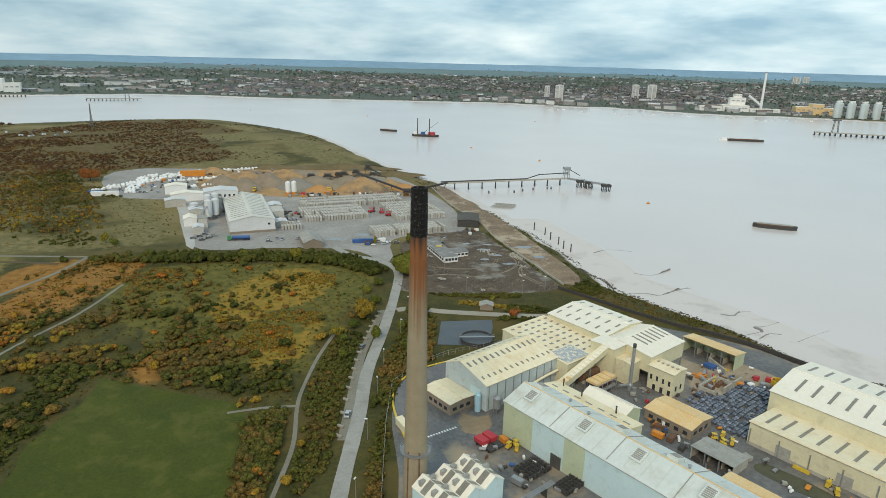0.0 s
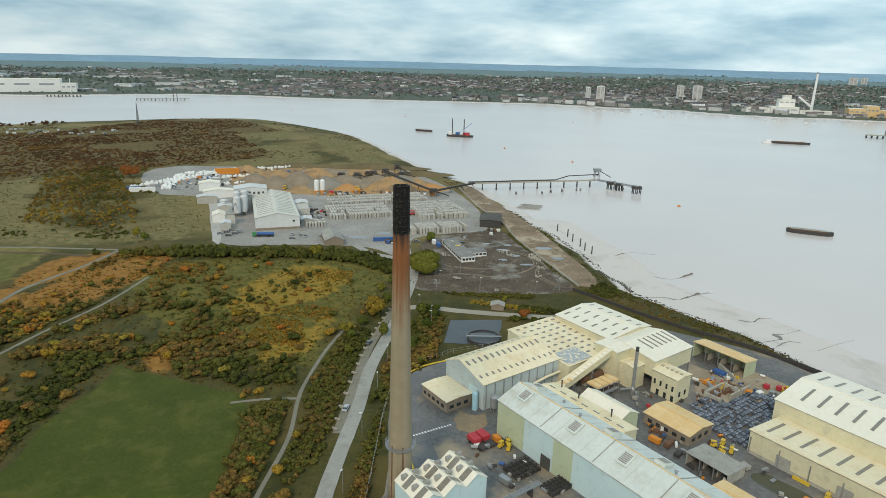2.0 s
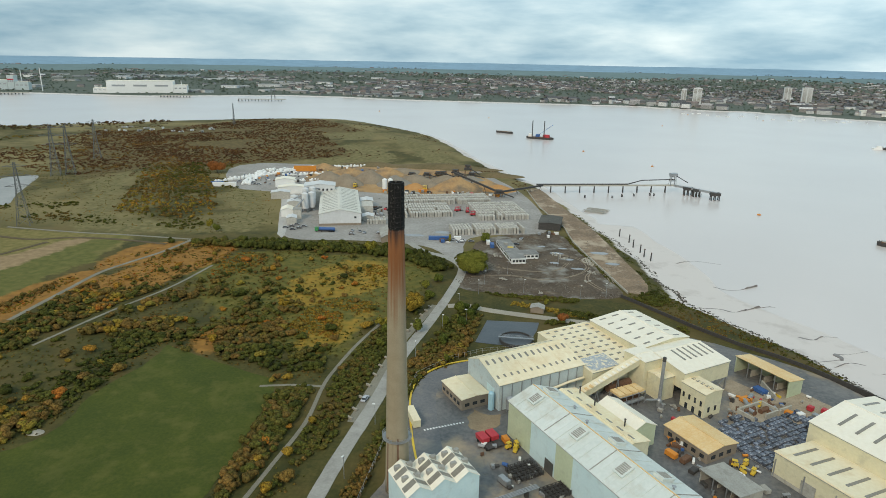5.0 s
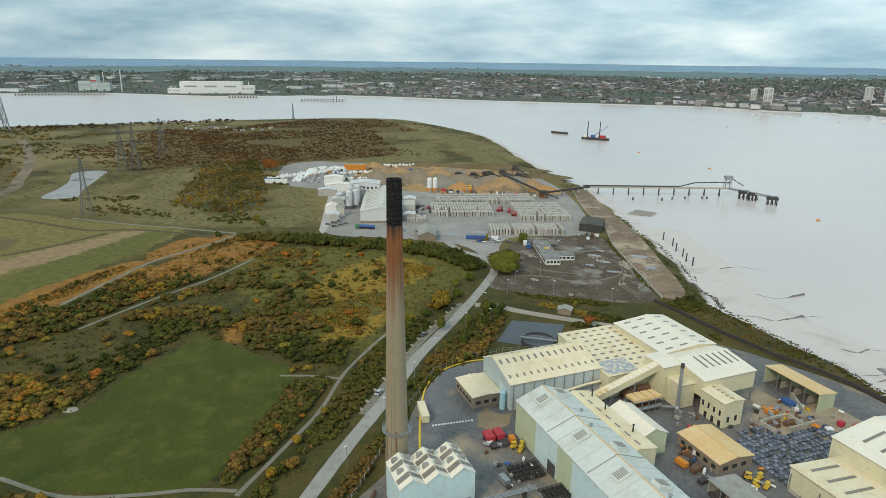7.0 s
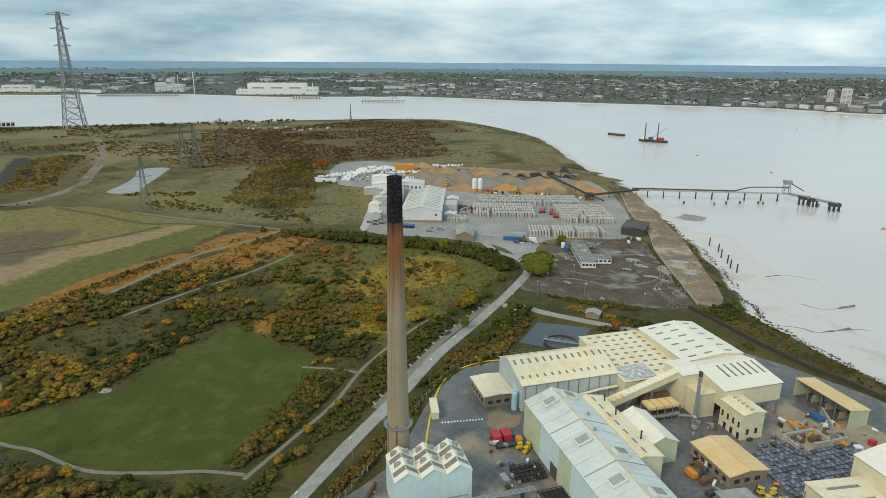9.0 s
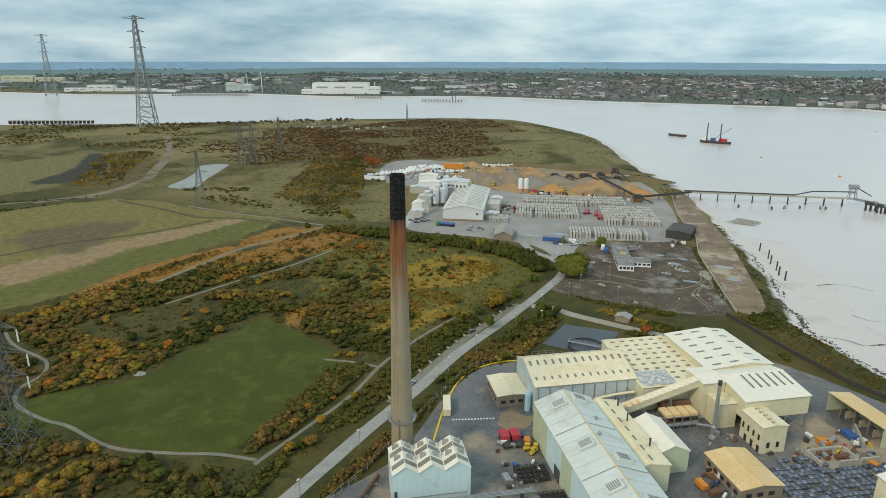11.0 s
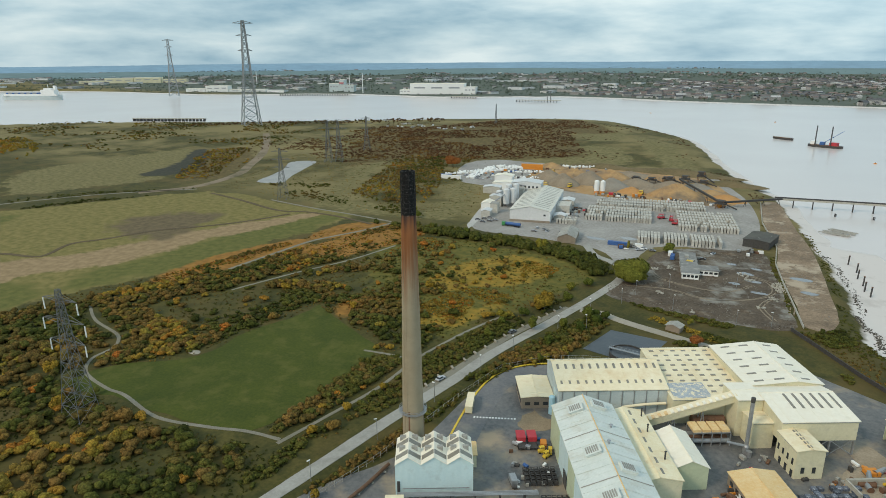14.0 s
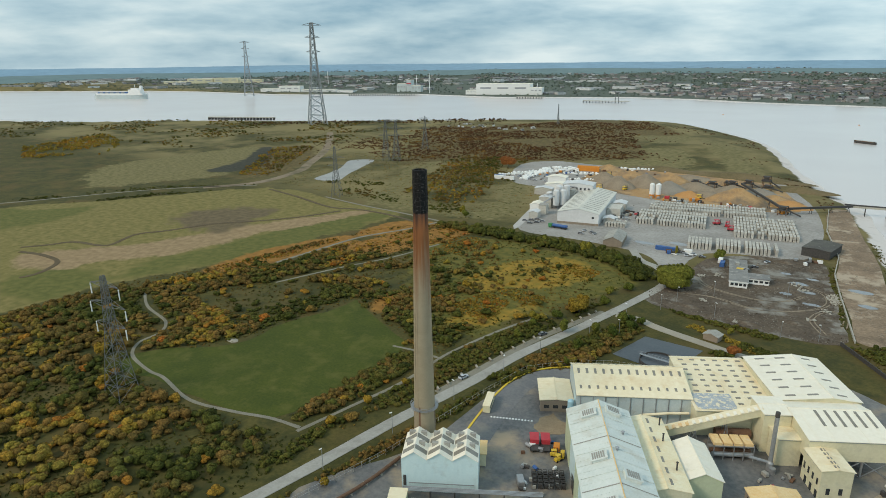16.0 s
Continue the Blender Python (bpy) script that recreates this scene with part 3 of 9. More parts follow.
FAR_LAND = FAR_S + [(5600, 6000), (-5600, 6000)]


def waves(x, y, s, k=0):
    return (np.sin(x / s + 1.3 * k) * np.cos(y / s * 0.9 + 2.1 * k) + 0.5 * np.sin(x / s * 2.3 + y / s * 1.7 + k)) / 1.5


def patchy(x, y, s, k=0.0):
    """An uneven field of patches about s across, between about -1.2 and 1.2."""
    x, y = x + 0.6 * s * np.sin(y / s * 0.7 + k), y + 0.6 * s * np.sin(x / s * 0.8 + 2 * k)
    out = np.zeros(np.shape(x))
    for i, (a, f, w) in enumerate(((0.3, 1.0, 0.5), (1.4, 1.3, 0.45), (2.5, 1.7, 0.35), (0.9, 2.9, 0.25), (2.0, 4.1, 0.2))):
        out = out + w * np.sin((x * math.cos(a + k) + y * math.sin(a + k)) * f / s + 1.7 * i + 3.1 * k)
    return out


def ground_height(x, y):
    x, y = np.asarray(x, float), np.asarray(y, float)
    d = np.where(inside(x, y, NEAR_LAND), 1, -1) * distance(x, y, SHORE_S)
    d = d + 2.5 * waves(x, y, 9.0) * (y < 900)
    flat = np.where(y < 330, 55.0, 14.0)
    z = np.where(d > 0, np.minimum(0, -3.1 + d * 0.26), -3.1 - np.minimum(3.4, -d / flat * 1.5))
    rise = np.clip((y - 520) / 200, 0, 1) * np.clip(d / 90, 0, 1) * np.clip((x + 700) / 250, 0, 1)
    z = z + rise * (5.0 + 2.0 * waves(x, y, 70.0))
    f = np.where(inside(x, y, FAR_LAND), 1, -1) * distance(x, y, FAR_S)
    r = np.hypot(x, y + 150)
    up = np.clip((r - 2600) / 2200, 0, 1)
    hills = up ** 1.4 * (46 + 8 * waves(x, y, 480.0, 1) + 6 * waves(x, y, 210.0, 2)) + np.clip(f / 400, 0, 1) * (3 + 3 * waves(x, y, 330.0))
    back = np.where((y < 100) & (r > 2600), hills, 0)
    zf = np.where(f > 0, np.minimum(0, -5 + f * 0.3) + hills, -9)
    return np.maximum(z + back, zf)


# ---- ground and water ----


def axis_steps(lo, hi, fine_lo, fine_hi, fine, growth):
    out = list(np.arange(fine_lo, fine_hi + 0.1, fine))
    s = fine
    while out[-1] < hi:
        s *= growth
        out.append(out[-1] + min(s, 90))
    s = fine
    while out[0] > lo:
        s *= growth
        out.insert(0, out[0] - min(s, 90))
    return np.array(out)


gx, gy = axis_steps(-4900, 4900, -640, 260, 5.0, 1.06), axis_steps(-2500, 4900, -110, 900, 5.0, 1.06)
GX, GY = np.meshgrid(gx, gy)
GZ = ground_height(GX, GY)
nx, ny = len(gx), len(gy)
g_verts = np.stack([GX.ravel(), GY.ravel(), GZ.ravel()], 1)
g_idx = np.arange(nx * ny).reshape(ny, nx)
g_faces = np.stack([g_idx[:-1, :-1], g_idx[:-1, 1:], g_idx[1:, 1:], g_idx[1:, :-1]], -1).reshape(-1, 4)


def zone_share(polys, edge):
    """How far each point of the ground belongs to the outlines: 1 inside, 0 outside, 0.5 at the edge."""
    share = np.zeros(GX.size)
    x, y = GX.ravel(), GY.ravel()
    for poly in polys:
        ring = soften(poly, 3, True)
        near_by = (x > min(p[0] for p in ring) - edge) & (x < max(p[0] for p in ring) + edge) & (y > min(p[1] for p in ring) - edge) & (y < max(p[1] for p in ring) + edge)
        px, py = x[near_by], y[near_by]
        d = np.where(inside(px, py, ring), 1, -1) * distance(px, py, ring + ring[:1])
        share[near_by] = np.maximum(share[near_by], np.clip(0.5 + d / (2 * edge), 0, 1))
    return share


ZONES = {
    "olive_meadow": ([[(-122, 100), (-92, 84), (-62, 60), (-38, 58), (-33, 80), (-26, 106), (-15, 140), (-12, 172), (-22, 190), (-66, 198), (-130, 192), (-150, 150)]], 12),
    "pasture": ([[(-516, 4), (-473, 81), (-409, 204), (-300, 206), (-240, 212), (-222, 190), (-224, 150), (-226, 44), (-240, -17), (-244, -90), (-330, -130), (-470, -100)]], 6),
    "green_sward": ([[(-268, 120), (-262, 165), (-238, 205), (-222, 170), (-226, 60), (-246, -10), (-262, 20), (-264, 70)], [(-530, -10), (-486, 20), (-462, 60), (-430, 20), (-440, -40), (-500, -60)],
                     [(-300, -30), (-262, -12), (-240, -30), (-250, -60), (-290, -60)]], 14),
    "tan_grass": ([[(-345, -28), (-323, 8), (-303, 45), (-296, 104), (-276, 160), (-256, 200), (-254, 160), (-266, 99), (-266, 42), (-286, -1), (-290, -24), (-320, -40)]], 8),
    "brown_flood": ([[(-353, 78), (-371, 112), (-333, 153), (-307, 124), (-294, 82), (-329, 75)]], 18),
    "pale_sward": ([[(-218, 527), (-230, 656), (-178, 677), (-126, 584), (-148, 530)], [(-298, 829), (-242, 858), (-196, 768), (-223, 717), (-259, 756)], [(-194, 805), (-111, 719), (-32, 517), (-43, 497), (-135, 673)],
                    [(-301, 251), (-385, 384), (-385, 443), (-289, 268), (-228, 250), (-185, 263), (-241, 377), (-240, 420), (-164, 282), (-161, 235), (-206, 224), (-278, 217)],
                    [(-559, 92), (-678, 151), (-700, 274), (-690, 380), (-572, 278), (-549, 220), (-511, 225), (-529, 151)]], 14),
    "heath": ([[(-401, 499), (-547, 667), (-537, 852), (-481, 984), (-359, 992), (-237, 834), (-293, 784), (-198, 620), (-205, 571), (-278, 518), (-342, 482)],
               [(-649, 746), (-582, 760), (-481, 745), (-353, 645), (-296, 515), (-337, 472), (-381, 465), (-420, 400)], [(-499, 225), (-614, 335), (-660, 390), (-622, 431), (-521, 341), (-459, 254)]], 22),
    "burnt": ([[(-556, 224), (-592, 291), (-680, 380), (-632, 368), (-525, 271), (-532, 224)]], 8),
    "rust_reed": ([[(-210, 143), (-216, 177), (-203, 198), (-177, 198), (-184, 169), (-194, 147)], [(-196, 104), (-194, 144), (-181, 175), (-170, 196), (-149, 204), (-150, 157), (-157, 130), (-163, 110), (-179, 100)],
                   [(-107, 66), (-104, 78), (-93, 70), (-90, 50), (-100, 52)], [(-222, 30), (-228, 85), (-214, 135), (-198, 125), (-200, 80), (-206, 35)]], 5),
    "yellow_reed": ([[(-79, 173), (-62, 187), (-42, 180), (-35, 160), (-38, 142), (-50, 128), (-64, 115), (-67, 96), (-80, 106), (-90, 124), (-88, 150)], [(-57, 59), (-56, 78), (-44, 96), (-33, 112), (-36, 84), (-46, 55)]], 7),
}
ground = new("ground", raw_mesh("ground", g_verts.tolist(), g_faces.tolist(), M_ground))
for zone, (polys, edge) in ZONES.items():
    at = ground.data.attributes.new(zone, 'FLOAT', 'POINT')
    at.data.foreach_set("value", zone_share(polys, edge).astype(np.float32))
for poly in ground.data.polygons:
    poly.use_smooth = True
tagged(ground, "rough autumn grassland and mud shore by a wide river", "ground", kind="structure")

wb = bmesh.new()
box(wb, -4950, -2500, -12, 4950, 4950, -4.0)
water = tagged(new("water", mesh_of(wb, "water", M_water)), "calm grey silty tidal river water", "river", kind="structure")


def sheet(name, pts, z, material, label, category, closed_steps=4, rag=0.6, thick=0.3):
    """A laid surface with a slightly uneven edge and real thickness."""
    ring = soften(pts, closed_steps, True) if closed_steps > 1 else pts
    out = []
    for i, (x, y) in enumerate(ring):
        out.append((x + rag * noise.noise((x * 0.2, y * 0.2, 1.0)), y + rag * noise.noise((x * 0.2, y * 0.2, 7.0))))
    bm = bmesh.new()
    prism(bm, out, 'z', z - thick, z)
    bmesh.ops.triangulate(bm, faces=[f for f in bm.faces if len(f.verts) > 4])
    return tagged(new(name, mesh_of(bm, name, material)), label, category, kind="structure")


def ribbon(name, line, width, z, material, label, category, steps=6, thick=0.3):
    """A road or path of the given width along line."""
    pts = soften(line, steps)
    left, right = [], []
    for i, (x, y) in enumerate(pts):
        x0, y0 = pts[max(i - 1, 0)]
        x1, y1 = pts[min(i + 1, len(pts) - 1)]
        d = math.hypot(x1 - x0, y1 - y0)
        nxv, nyv = -(y1 - y0) / d, (x1 - x0) / d
        w = width / 2 * (1 + 0.12 * noise.noise((x * 0.1, y * 0.1, 3.0)))
        left.append((x + nxv * w, y + nyv * w))
        right.append((x - nxv * w, y - nyv * w))
    bm = bmesh.new()
    vs = [[bm.verts.new((*p, h)) for p in side] for side, h in ((left, z), (right, z), (right, z - thick), (left, z - thick))]
    for i in range(len(pts) - 1):
        for a, b in zip(vs, vs[1:] + vs[:1]):
            bm.faces.new((a[i], b[i], b[i + 1], a[i + 1]))
    bm.faces.new([v[0] for v in vs])
    bm.faces.new([v[-1] for v in vs][::-1])
    bmesh.ops.recalc_face_normals(bm, faces=bm.faces[:])
    return tagged(new(name, mesh_of(bm, name, material)), label, category, kind="structure")


LAWN = [(-134, -60), (-136, -43), (-114, -15), (-116, 12), (-111, 42), (-113, 54), (-97, 49), (-57, 34), (-50, 19), (-49, 0), (-47, -23), (-49, -40), (-60, -45), (-90, -51), (-112, -54)]
PASTURE = [(-516, 4), (-473, 81), (-409, 208), (-300, 216), (-232, 226), (-215, 200), (-214, 150), (-222, 44), (-240, -17), (-234, -90), (-330, -130), (-470, -100)]
YARD = [(-124, 226), (-149, 270), (-180, 362), (-244, 385), (-290, 500), (-182, 555), (-50, 560), (10, 470), (38, 395), (52, 330), (54, 284), (45, 271), (16, 262), (0, 250), (-2, 230), (0, 204), (-8, 203), (-30, 226), (-77, 229)]
DERELICT = [(-1, 160), (7, 182), (6, 205), (5, 240), (22, 262), (54, 278), (66, 268), (72, 240), (80, 215), (87, 180), (94, 158), (84, 147), (47, 144), (10, 147)]
QUAY = [(37, 428), (50, 358), (68, 292), (73, 254), (81, 221), (90, 187), (97, 159), (109, 164), (108, 190), (99, 238), (90, 286), (74, 348), (60, 398), (49, 440)]
FACTORY = [(-9, -75), (2, -20), (0, 25), (5, 48), (20, 62), (42, 80), (70, 103), (95, 112), (118, 104), (137, 94), (160, 78), (176, 55), (190, 30), (225, -60), (200, -180), (60, -180)]
ROAD = [(-23, -110), (-18, -70), (-16, -40), (-14.5, -10), (-11.5, 26), (-10, 58), (-4, 100), (0.5, 139), (3, 176), (-1, 192), (-12, 205), (-26, 213), (-40, 232)]
yard = sheet("yard_ground", YARD, 0.10, M_yard, "pale dusty concrete yard of the block works", "yard")
derelict = sheet("cleared_ground", DERELICT, 0.08, M_derelict, "dark cleared earth with rubble and puddle stains", "waste ground", 2, rag=1.2)
quay = sheet("quay_ground", QUAY, 0.12, M_quay, "brown rubble surface of a disused quay", "quay", 2, rag=1.5)
factory_ground = sheet("factory_ground", FACTORY, 0.06, M_wetyard, "damp grey concrete ground between factory halls", "yard")
sheet("playing_field", LAWN, 0.07, M_lawn, "short green mown grass field edged by scrub", "field", rag=2.0)
road = ribbon("road", ROAD, 5.0, 0.14, M_road, "pale dusty asphalt lane between scrub and factory", "road")
verge = ribbon("road_verge", [(-16.2, 10), (-15.0, 40), (-13.0, 72), (-8.8, 100), (-4.6, 122)], 3.4, 0.09, M_path, "dusty gravel lay-by along the lane", "verge")
side_road = ribbon("side_road", [(2, 122), (12, 124), (24, 120), (48, 116), (75, 113), (92, 117)], 5.0, 0.16, M_gravel, "pale gravel access road off the lane", "road")
works_road = ribbon("works_road", [(24, -33), (13, -2), (6, 28), (7, 44), (14, 54), (26, 62)], 9.0, 0.10, M_asphalt, "grey asphalt works road with worn markings", "road")
footpath = ribbon("footpath", [(-36, -40), (-34, -18), (-32, 7), (-34, 30), (-34, 44), (-31, 72), (-25, 101)], 1.5, 0.10, M_path, "narrow trodden gravel footpath", "path")
ribbon("footpath", [(-34, 32), (-46, 31), (-58, 28)], 1.4, 0.11, M_path, "narrow trodden gravel footpath", "path")
ribbon("footpath", [(-215, -8), (-204, -14), (-187, -20), (-163, -23), (-152, -31), (-149, -42), (-138, -50), (-119, -52), (-108, -51), (-84, -53), (-64, -47), (-50, -41), (-37, -38)], 1.5, 0.12, M_path, "narrow trodden gravel footpath", "path")
for line, w in (([(-751, 565), (-650, 480), (-566, 401), (-500, 325), (-464, 281), (-442, 215), (-462, 164)], 11), ([(-199, 66), (-201, 107), (-202, 135), (-197, 156), (-190, 179), (-186, 209)], 2.6),
                ([(-186, 209), (-236, 210), (-272, 209), (-330, 212)], 2.4), ([(-430, 205), (-490, 132), (-534, 26), (-560, -30)], 3.0), ([(-168, 44), (-160, 84), (-150, 120), (-146, 160)], 1.6)):
    ribbon("track", line, w, 0.13, M_track if w > 5 else M_path, "pale dirt track across rough grass", "track")
REEDS = [([(-203, 118), (-214, 160), (-184, 205), (-158, 208), (-160, 170), (-172, 126), (-190, 92)], M_reed, "orange autumn reed bed"),
         ([(-222, 30), (-228, 85), (-214, 135), (-198, 125), (-200, 80), (-206, 35)], M_reed, "orange autumn reed bed"),
         ([(-42, 104), (-76, 118), (-74, 150), (-54, 180), (-34, 176), (-27, 140), (-31, 92)], M_reedyellow, "yellow reed patch in rough grass"),
         ([(-95, 70), (-104, 84), (-92, 96), (-80, 86)], M_reed, "rust-coloured bracken patch"),
         ([(-56, 62), (-70, 76), (-66, 108), (-48, 104), (-42, 80)], M_reedyellow, "yellow reed patch in rough grass"),
         ([(-150, 140), (-160, 165), (-140, 195), (-120, 184), (-118, 150)], M_reed, "rust-coloured bracken patch")]
sheet("pond", [(-411, 263), (-428, 298), (-446, 330), (-478, 372), (-456, 392), (-430, 350), (-408, 310), (-385, 272)], 0.1, M_pond, "pale shallow pond in rough grass", "pond")
sheet("lagoon", [(20, 82), (23, 107), (48, 109), (47, 100), (44, 86), (32, 81)], 0.12, M_lagoon, "dark lined settling lagoon", "lagoon", 1)
M_ditch = surf("damp_ditch", (0.085, 0.062, 0.035), (0.13, 0.095, 0.05), 0.1, 1, 0.9, 0.4)
for line in ([(-365, -25), (-357, -11), (-350, 4), (-323, 15), (-336, 40), (-328, 61), (-320, 92), (-303, 116), (-286, 146), (-275, 184)],
             [(-293, -47), (-294, -36), (-309, -21), (-334, -22), (-354, -29)], [(-402, 201), (-352, 196), (-294, 187), (-268, 196), (-237, 199), (-197, 195)]):
    ribbon("ditch", line, 3.2, 0.16, M_ditch, "brown winding ditch across the meadow", "ditch")
for line, w in (([(129, 151), (143, 153), (150, 150), (159, 156), (173, 164)], 1.2), ([(172, 123), (178, 121), (184, 126), (191, 127)], 1.5), ([(171, 96), (182, 101), (181, 106), (187, 107), (198, 113)], 2.2),
                ([(176, 92), (184, 98), (190, 97)], 1.6), ([(193, 89), (207, 97), (218, 102)], 1.0), ([(156, 153), (166, 161), (175, 163)], 0.9), ([(150, 190), (160, 186), (176, 196)], 0.7), ([(138, 232), (150, 240), (166, 236)], 0.7)):
    pts = soften(line, 6)
    bm = bmesh.new()
    zz = ground_height([p[0] for p in pts], [p[1] for p in pts])
    rows = []
    for i, ((x, y), z) in enumerate(zip(pts, zz)):
        ww = 0.6 * w * (1 - 0.7 * i / len(pts)) * (1 + 0.5 * noise.noise((x * 0.3, y * 0.3, 2)))
        h = max(float(z), -3.98) + 0.08
        rows.append([bm.verts.new((x - ww, y - ww * 0.6, h - 0.06)), bm.verts.new((x, y, h)), bm.verts.new((x + ww, y + ww * 0.6, h - 0.06))])
    for p, q in zip(rows, rows[1:]):
        for k in (0, 1):
            bm.faces.new((p[k], p[k + 1], q[k + 1], q[k]))
    bmesh.ops.recalc_face_normals(bm, faces=bm.faces[:])
    bmesh.ops.solidify(bm, geom=bm.faces[:], thickness=0.25)
    tagged(new("mud_creek", mesh_of(bm, "mud_creek", M_creek)), "dark wet creek in the tidal mud", "creek", kind="structure")

# ---- factory halls; local x runs along the river side, local y towards the far bank ----
MF = pose(20.5, 44.5, 0, 0, 0, 35.4)


def at_works(b, a, z=0, turn=0):
    return MF @ pose(b, -a, z, 0, 0, turn)


def slab(bm, p0, p1, q0, q1, thick):
    """A sloping roof slab from edge p0-p1 (low) to q0-q1 (high)."""
    top = [Vector(p) for p in (p0, p1, q1, q0)]
    vs = [bm.verts.new(v) for v in top] + [bm.verts.new(v - Vector((0, 0, thick))) for v in top]
    for f in ((0, 1, 2, 3), (7, 6, 5, 4), (0, 4, 5, 1), (1, 5, 6, 2), (2, 6, 7, 3), (3, 7, 4, 0)):
        bm.faces.new([vs[i] for i in f])
    bmesh.ops.recalc_face_normals(bm, faces=bm.faces[:])


def hall(name, label, b0, b1, a0, a1, eave, ridge, wall, roof, along='a', peak=0.5, eave2=None, lights=(), z0=0.0, trims=None, over=0.35):
    """A sheet-clad hall with a pitched roof. along: the ridge's direction ('a' or 'b'); peak: where it lies across;
    lights: rows of (across from 0 to 1, width across, length along, count, first, last)."""
    e = thing(name, at_works((b0 + b1) / 2, (a0 + a1) / 2), label, "building")
    L, W = (a1 - a0, b1 - b0) if along == 'a' else (b1 - b0, a1 - a0)
    eave2 = eave if eave2 is None else eave2
    turn = -90 if along == 'a' else 0
    R = pose(0, 0, 0, 0, 0, turn)

    def prof(s):
        return eave + (ridge - eave) * s / peak if s <= peak else ridge + (eave2 - ridge) * (s - peak) / (1 - peak)

    # in the hall's own frame: x along the ridge, y across from far (+W/2) to near (-W/2)
    def pt(l, s, z):
        return R @ Vector((l, W / 2 - s * W, z))
    bm = bmesh.new()
    sec = [(0, z0), (0, eave), (peak, ridge), (1, eave2), (1, z0)] if 0 < peak < 1 else [(0, z0), (0, eave), (1, eave2), (1, z0)]
    rows = [[bm.verts.new(pt(l, s, z - (0.12 if z > z0 else 0))) for s, z in sec] for l in (-L / 2, L / 2)]
    n = len(sec)
    bm.faces.new(rows[0])
    bm.faces.new(rows[1][::-1])
    for i in range(n):
        bm.faces.new((rows[0][i], rows[1][i], rows[1][(i + 1) % n], rows[0][(i + 1) % n]))
    bmesh.ops.recalc_face_normals(bm, faces=bm.faces[:])
    part("wall", bm, wall, e)
    oS = over / W
    spans = [(-oS, peak), (1 + oS, peak)] if 0 < peak < 1 else [(-oS, 1 + oS)]
    for s0, s1 in spans:
        bm = bmesh.new()
        h0 = prof(min(max(s0, 0), 1)) - 0.05
        h1 = prof(min(max(s1, 0), 1))
        slab(bm, pt(-L / 2 - over, s0, h0 + 0.1), pt(L / 2 + over, s0, h0 + 0.1), pt(-L / 2 - over, s1, h1 + 0.12), pt(L / 2 + over, s1, h1 + 0.12), 0.2)
        part("roof", bm, roof, e)
    count = max(2, round(L / 5.2))
    for s0, s1 in spans:
        for k in range(count):
            l = -L / 2 + L * (k + 0.5) / count
            h0, h1 = prof(min(max(s0, 0), 1)) + 0.05, prof(min(max(s1, 0), 1)) + 0.12
            bm = bmesh.new()
            slab(bm, pt(l - 0.09, s0, h0 + 0.06), pt(l + 0.09, s0, h0 + 0.06), pt(l - 0.09, s1, h1 + 0.06), pt(l + 0.09, s1, h1 + 0.06), 0.1)
            part("sheet_lap", bm, roof, e)
    if 0 < peak < 1:
        bm = bmesh.new()
        p, q = pt(-L / 2 - over, peak, ridge + 0.16), pt(L / 2 + over, peak, ridge + 0.16)
        strut(bm, p, q, 0.28)
        part("ridge_cap", bm, trims or roof, e)
    for s, ws, ll, cnt, first, last in lights:
        z, ds = prof(s), ws / W
        slope = (prof(min(1, s + ds / 2)) - prof(max(0, s - ds / 2)))
        bm = bmesh.new()
        slab(bm, R @ Vector((-ll / 2, ws / 2, -slope / 2)), R @ Vector((ll / 2, ws / 2, -slope / 2)), R @ Vector((-ll / 2, -ws / 2, slope / 2)), R @ Vector((ll / 2, -ws / 2, slope / 2)), 0.16)
        me = mesh_of(bm, "rooflight", M_rooflight)
        for k in range(cnt):
            l = -L / 2 + L * (first + (last - first) * (k / max(cnt - 1, 1)))
            o = part("rooflight", me, None, e)
            o.location = pt(l, s, z + 0.24)
    for s, h in ((0, eave), (1, eave2)):
        gut = bmesh.new()
        off_s = s - 0.18 / W if s == 0 else s + 0.18 / W
        strut(gut, pt(-L / 2, off_s, h - 0.25), pt(L / 2, off_s, h - 0.25), 0.22)
        part("gutter", gut, M_steel, e)
    return e


def opening(e, x0, y0, z0, x1, y1, z1, material, name="door", label=""):
    """A leaf or grille set a little proud of a wall."""
    return part(name, boxes((x0, y0, z0, x1, y1, z1)), material, e, label)


# pale-blue gabled hall with three rows of rooflights
hall_l = hall("gabled_hall", "long hall with cream roof, rooflights and grey-blue walls", 0, 38, 0, 22.8, 10.7, 14.4, M_bluegrey, M_roofcream, 'b', 0.36,
              lights=((0.16, 1.4, 0.75, 13, 0.04, 0.96), (0.5, 2.4, 0.85, 13, 0.04, 0.96), (0.84, 1.5, 0.75, 13, 0.04, 0.96)), eave2=10.4)
opening(hall_l, -19.12, -8.0, 2.0, -19.0, -3.0, 7.5, M_blue, "end_panel", "pale blue panelled gable end")
for k in range(9):
    opening(hall_l, -18 + 4.2 * k, -11.6, 0.2, -17.7 + 4.2 * k, -11.41, 10.0, M_steel, "pilaster")
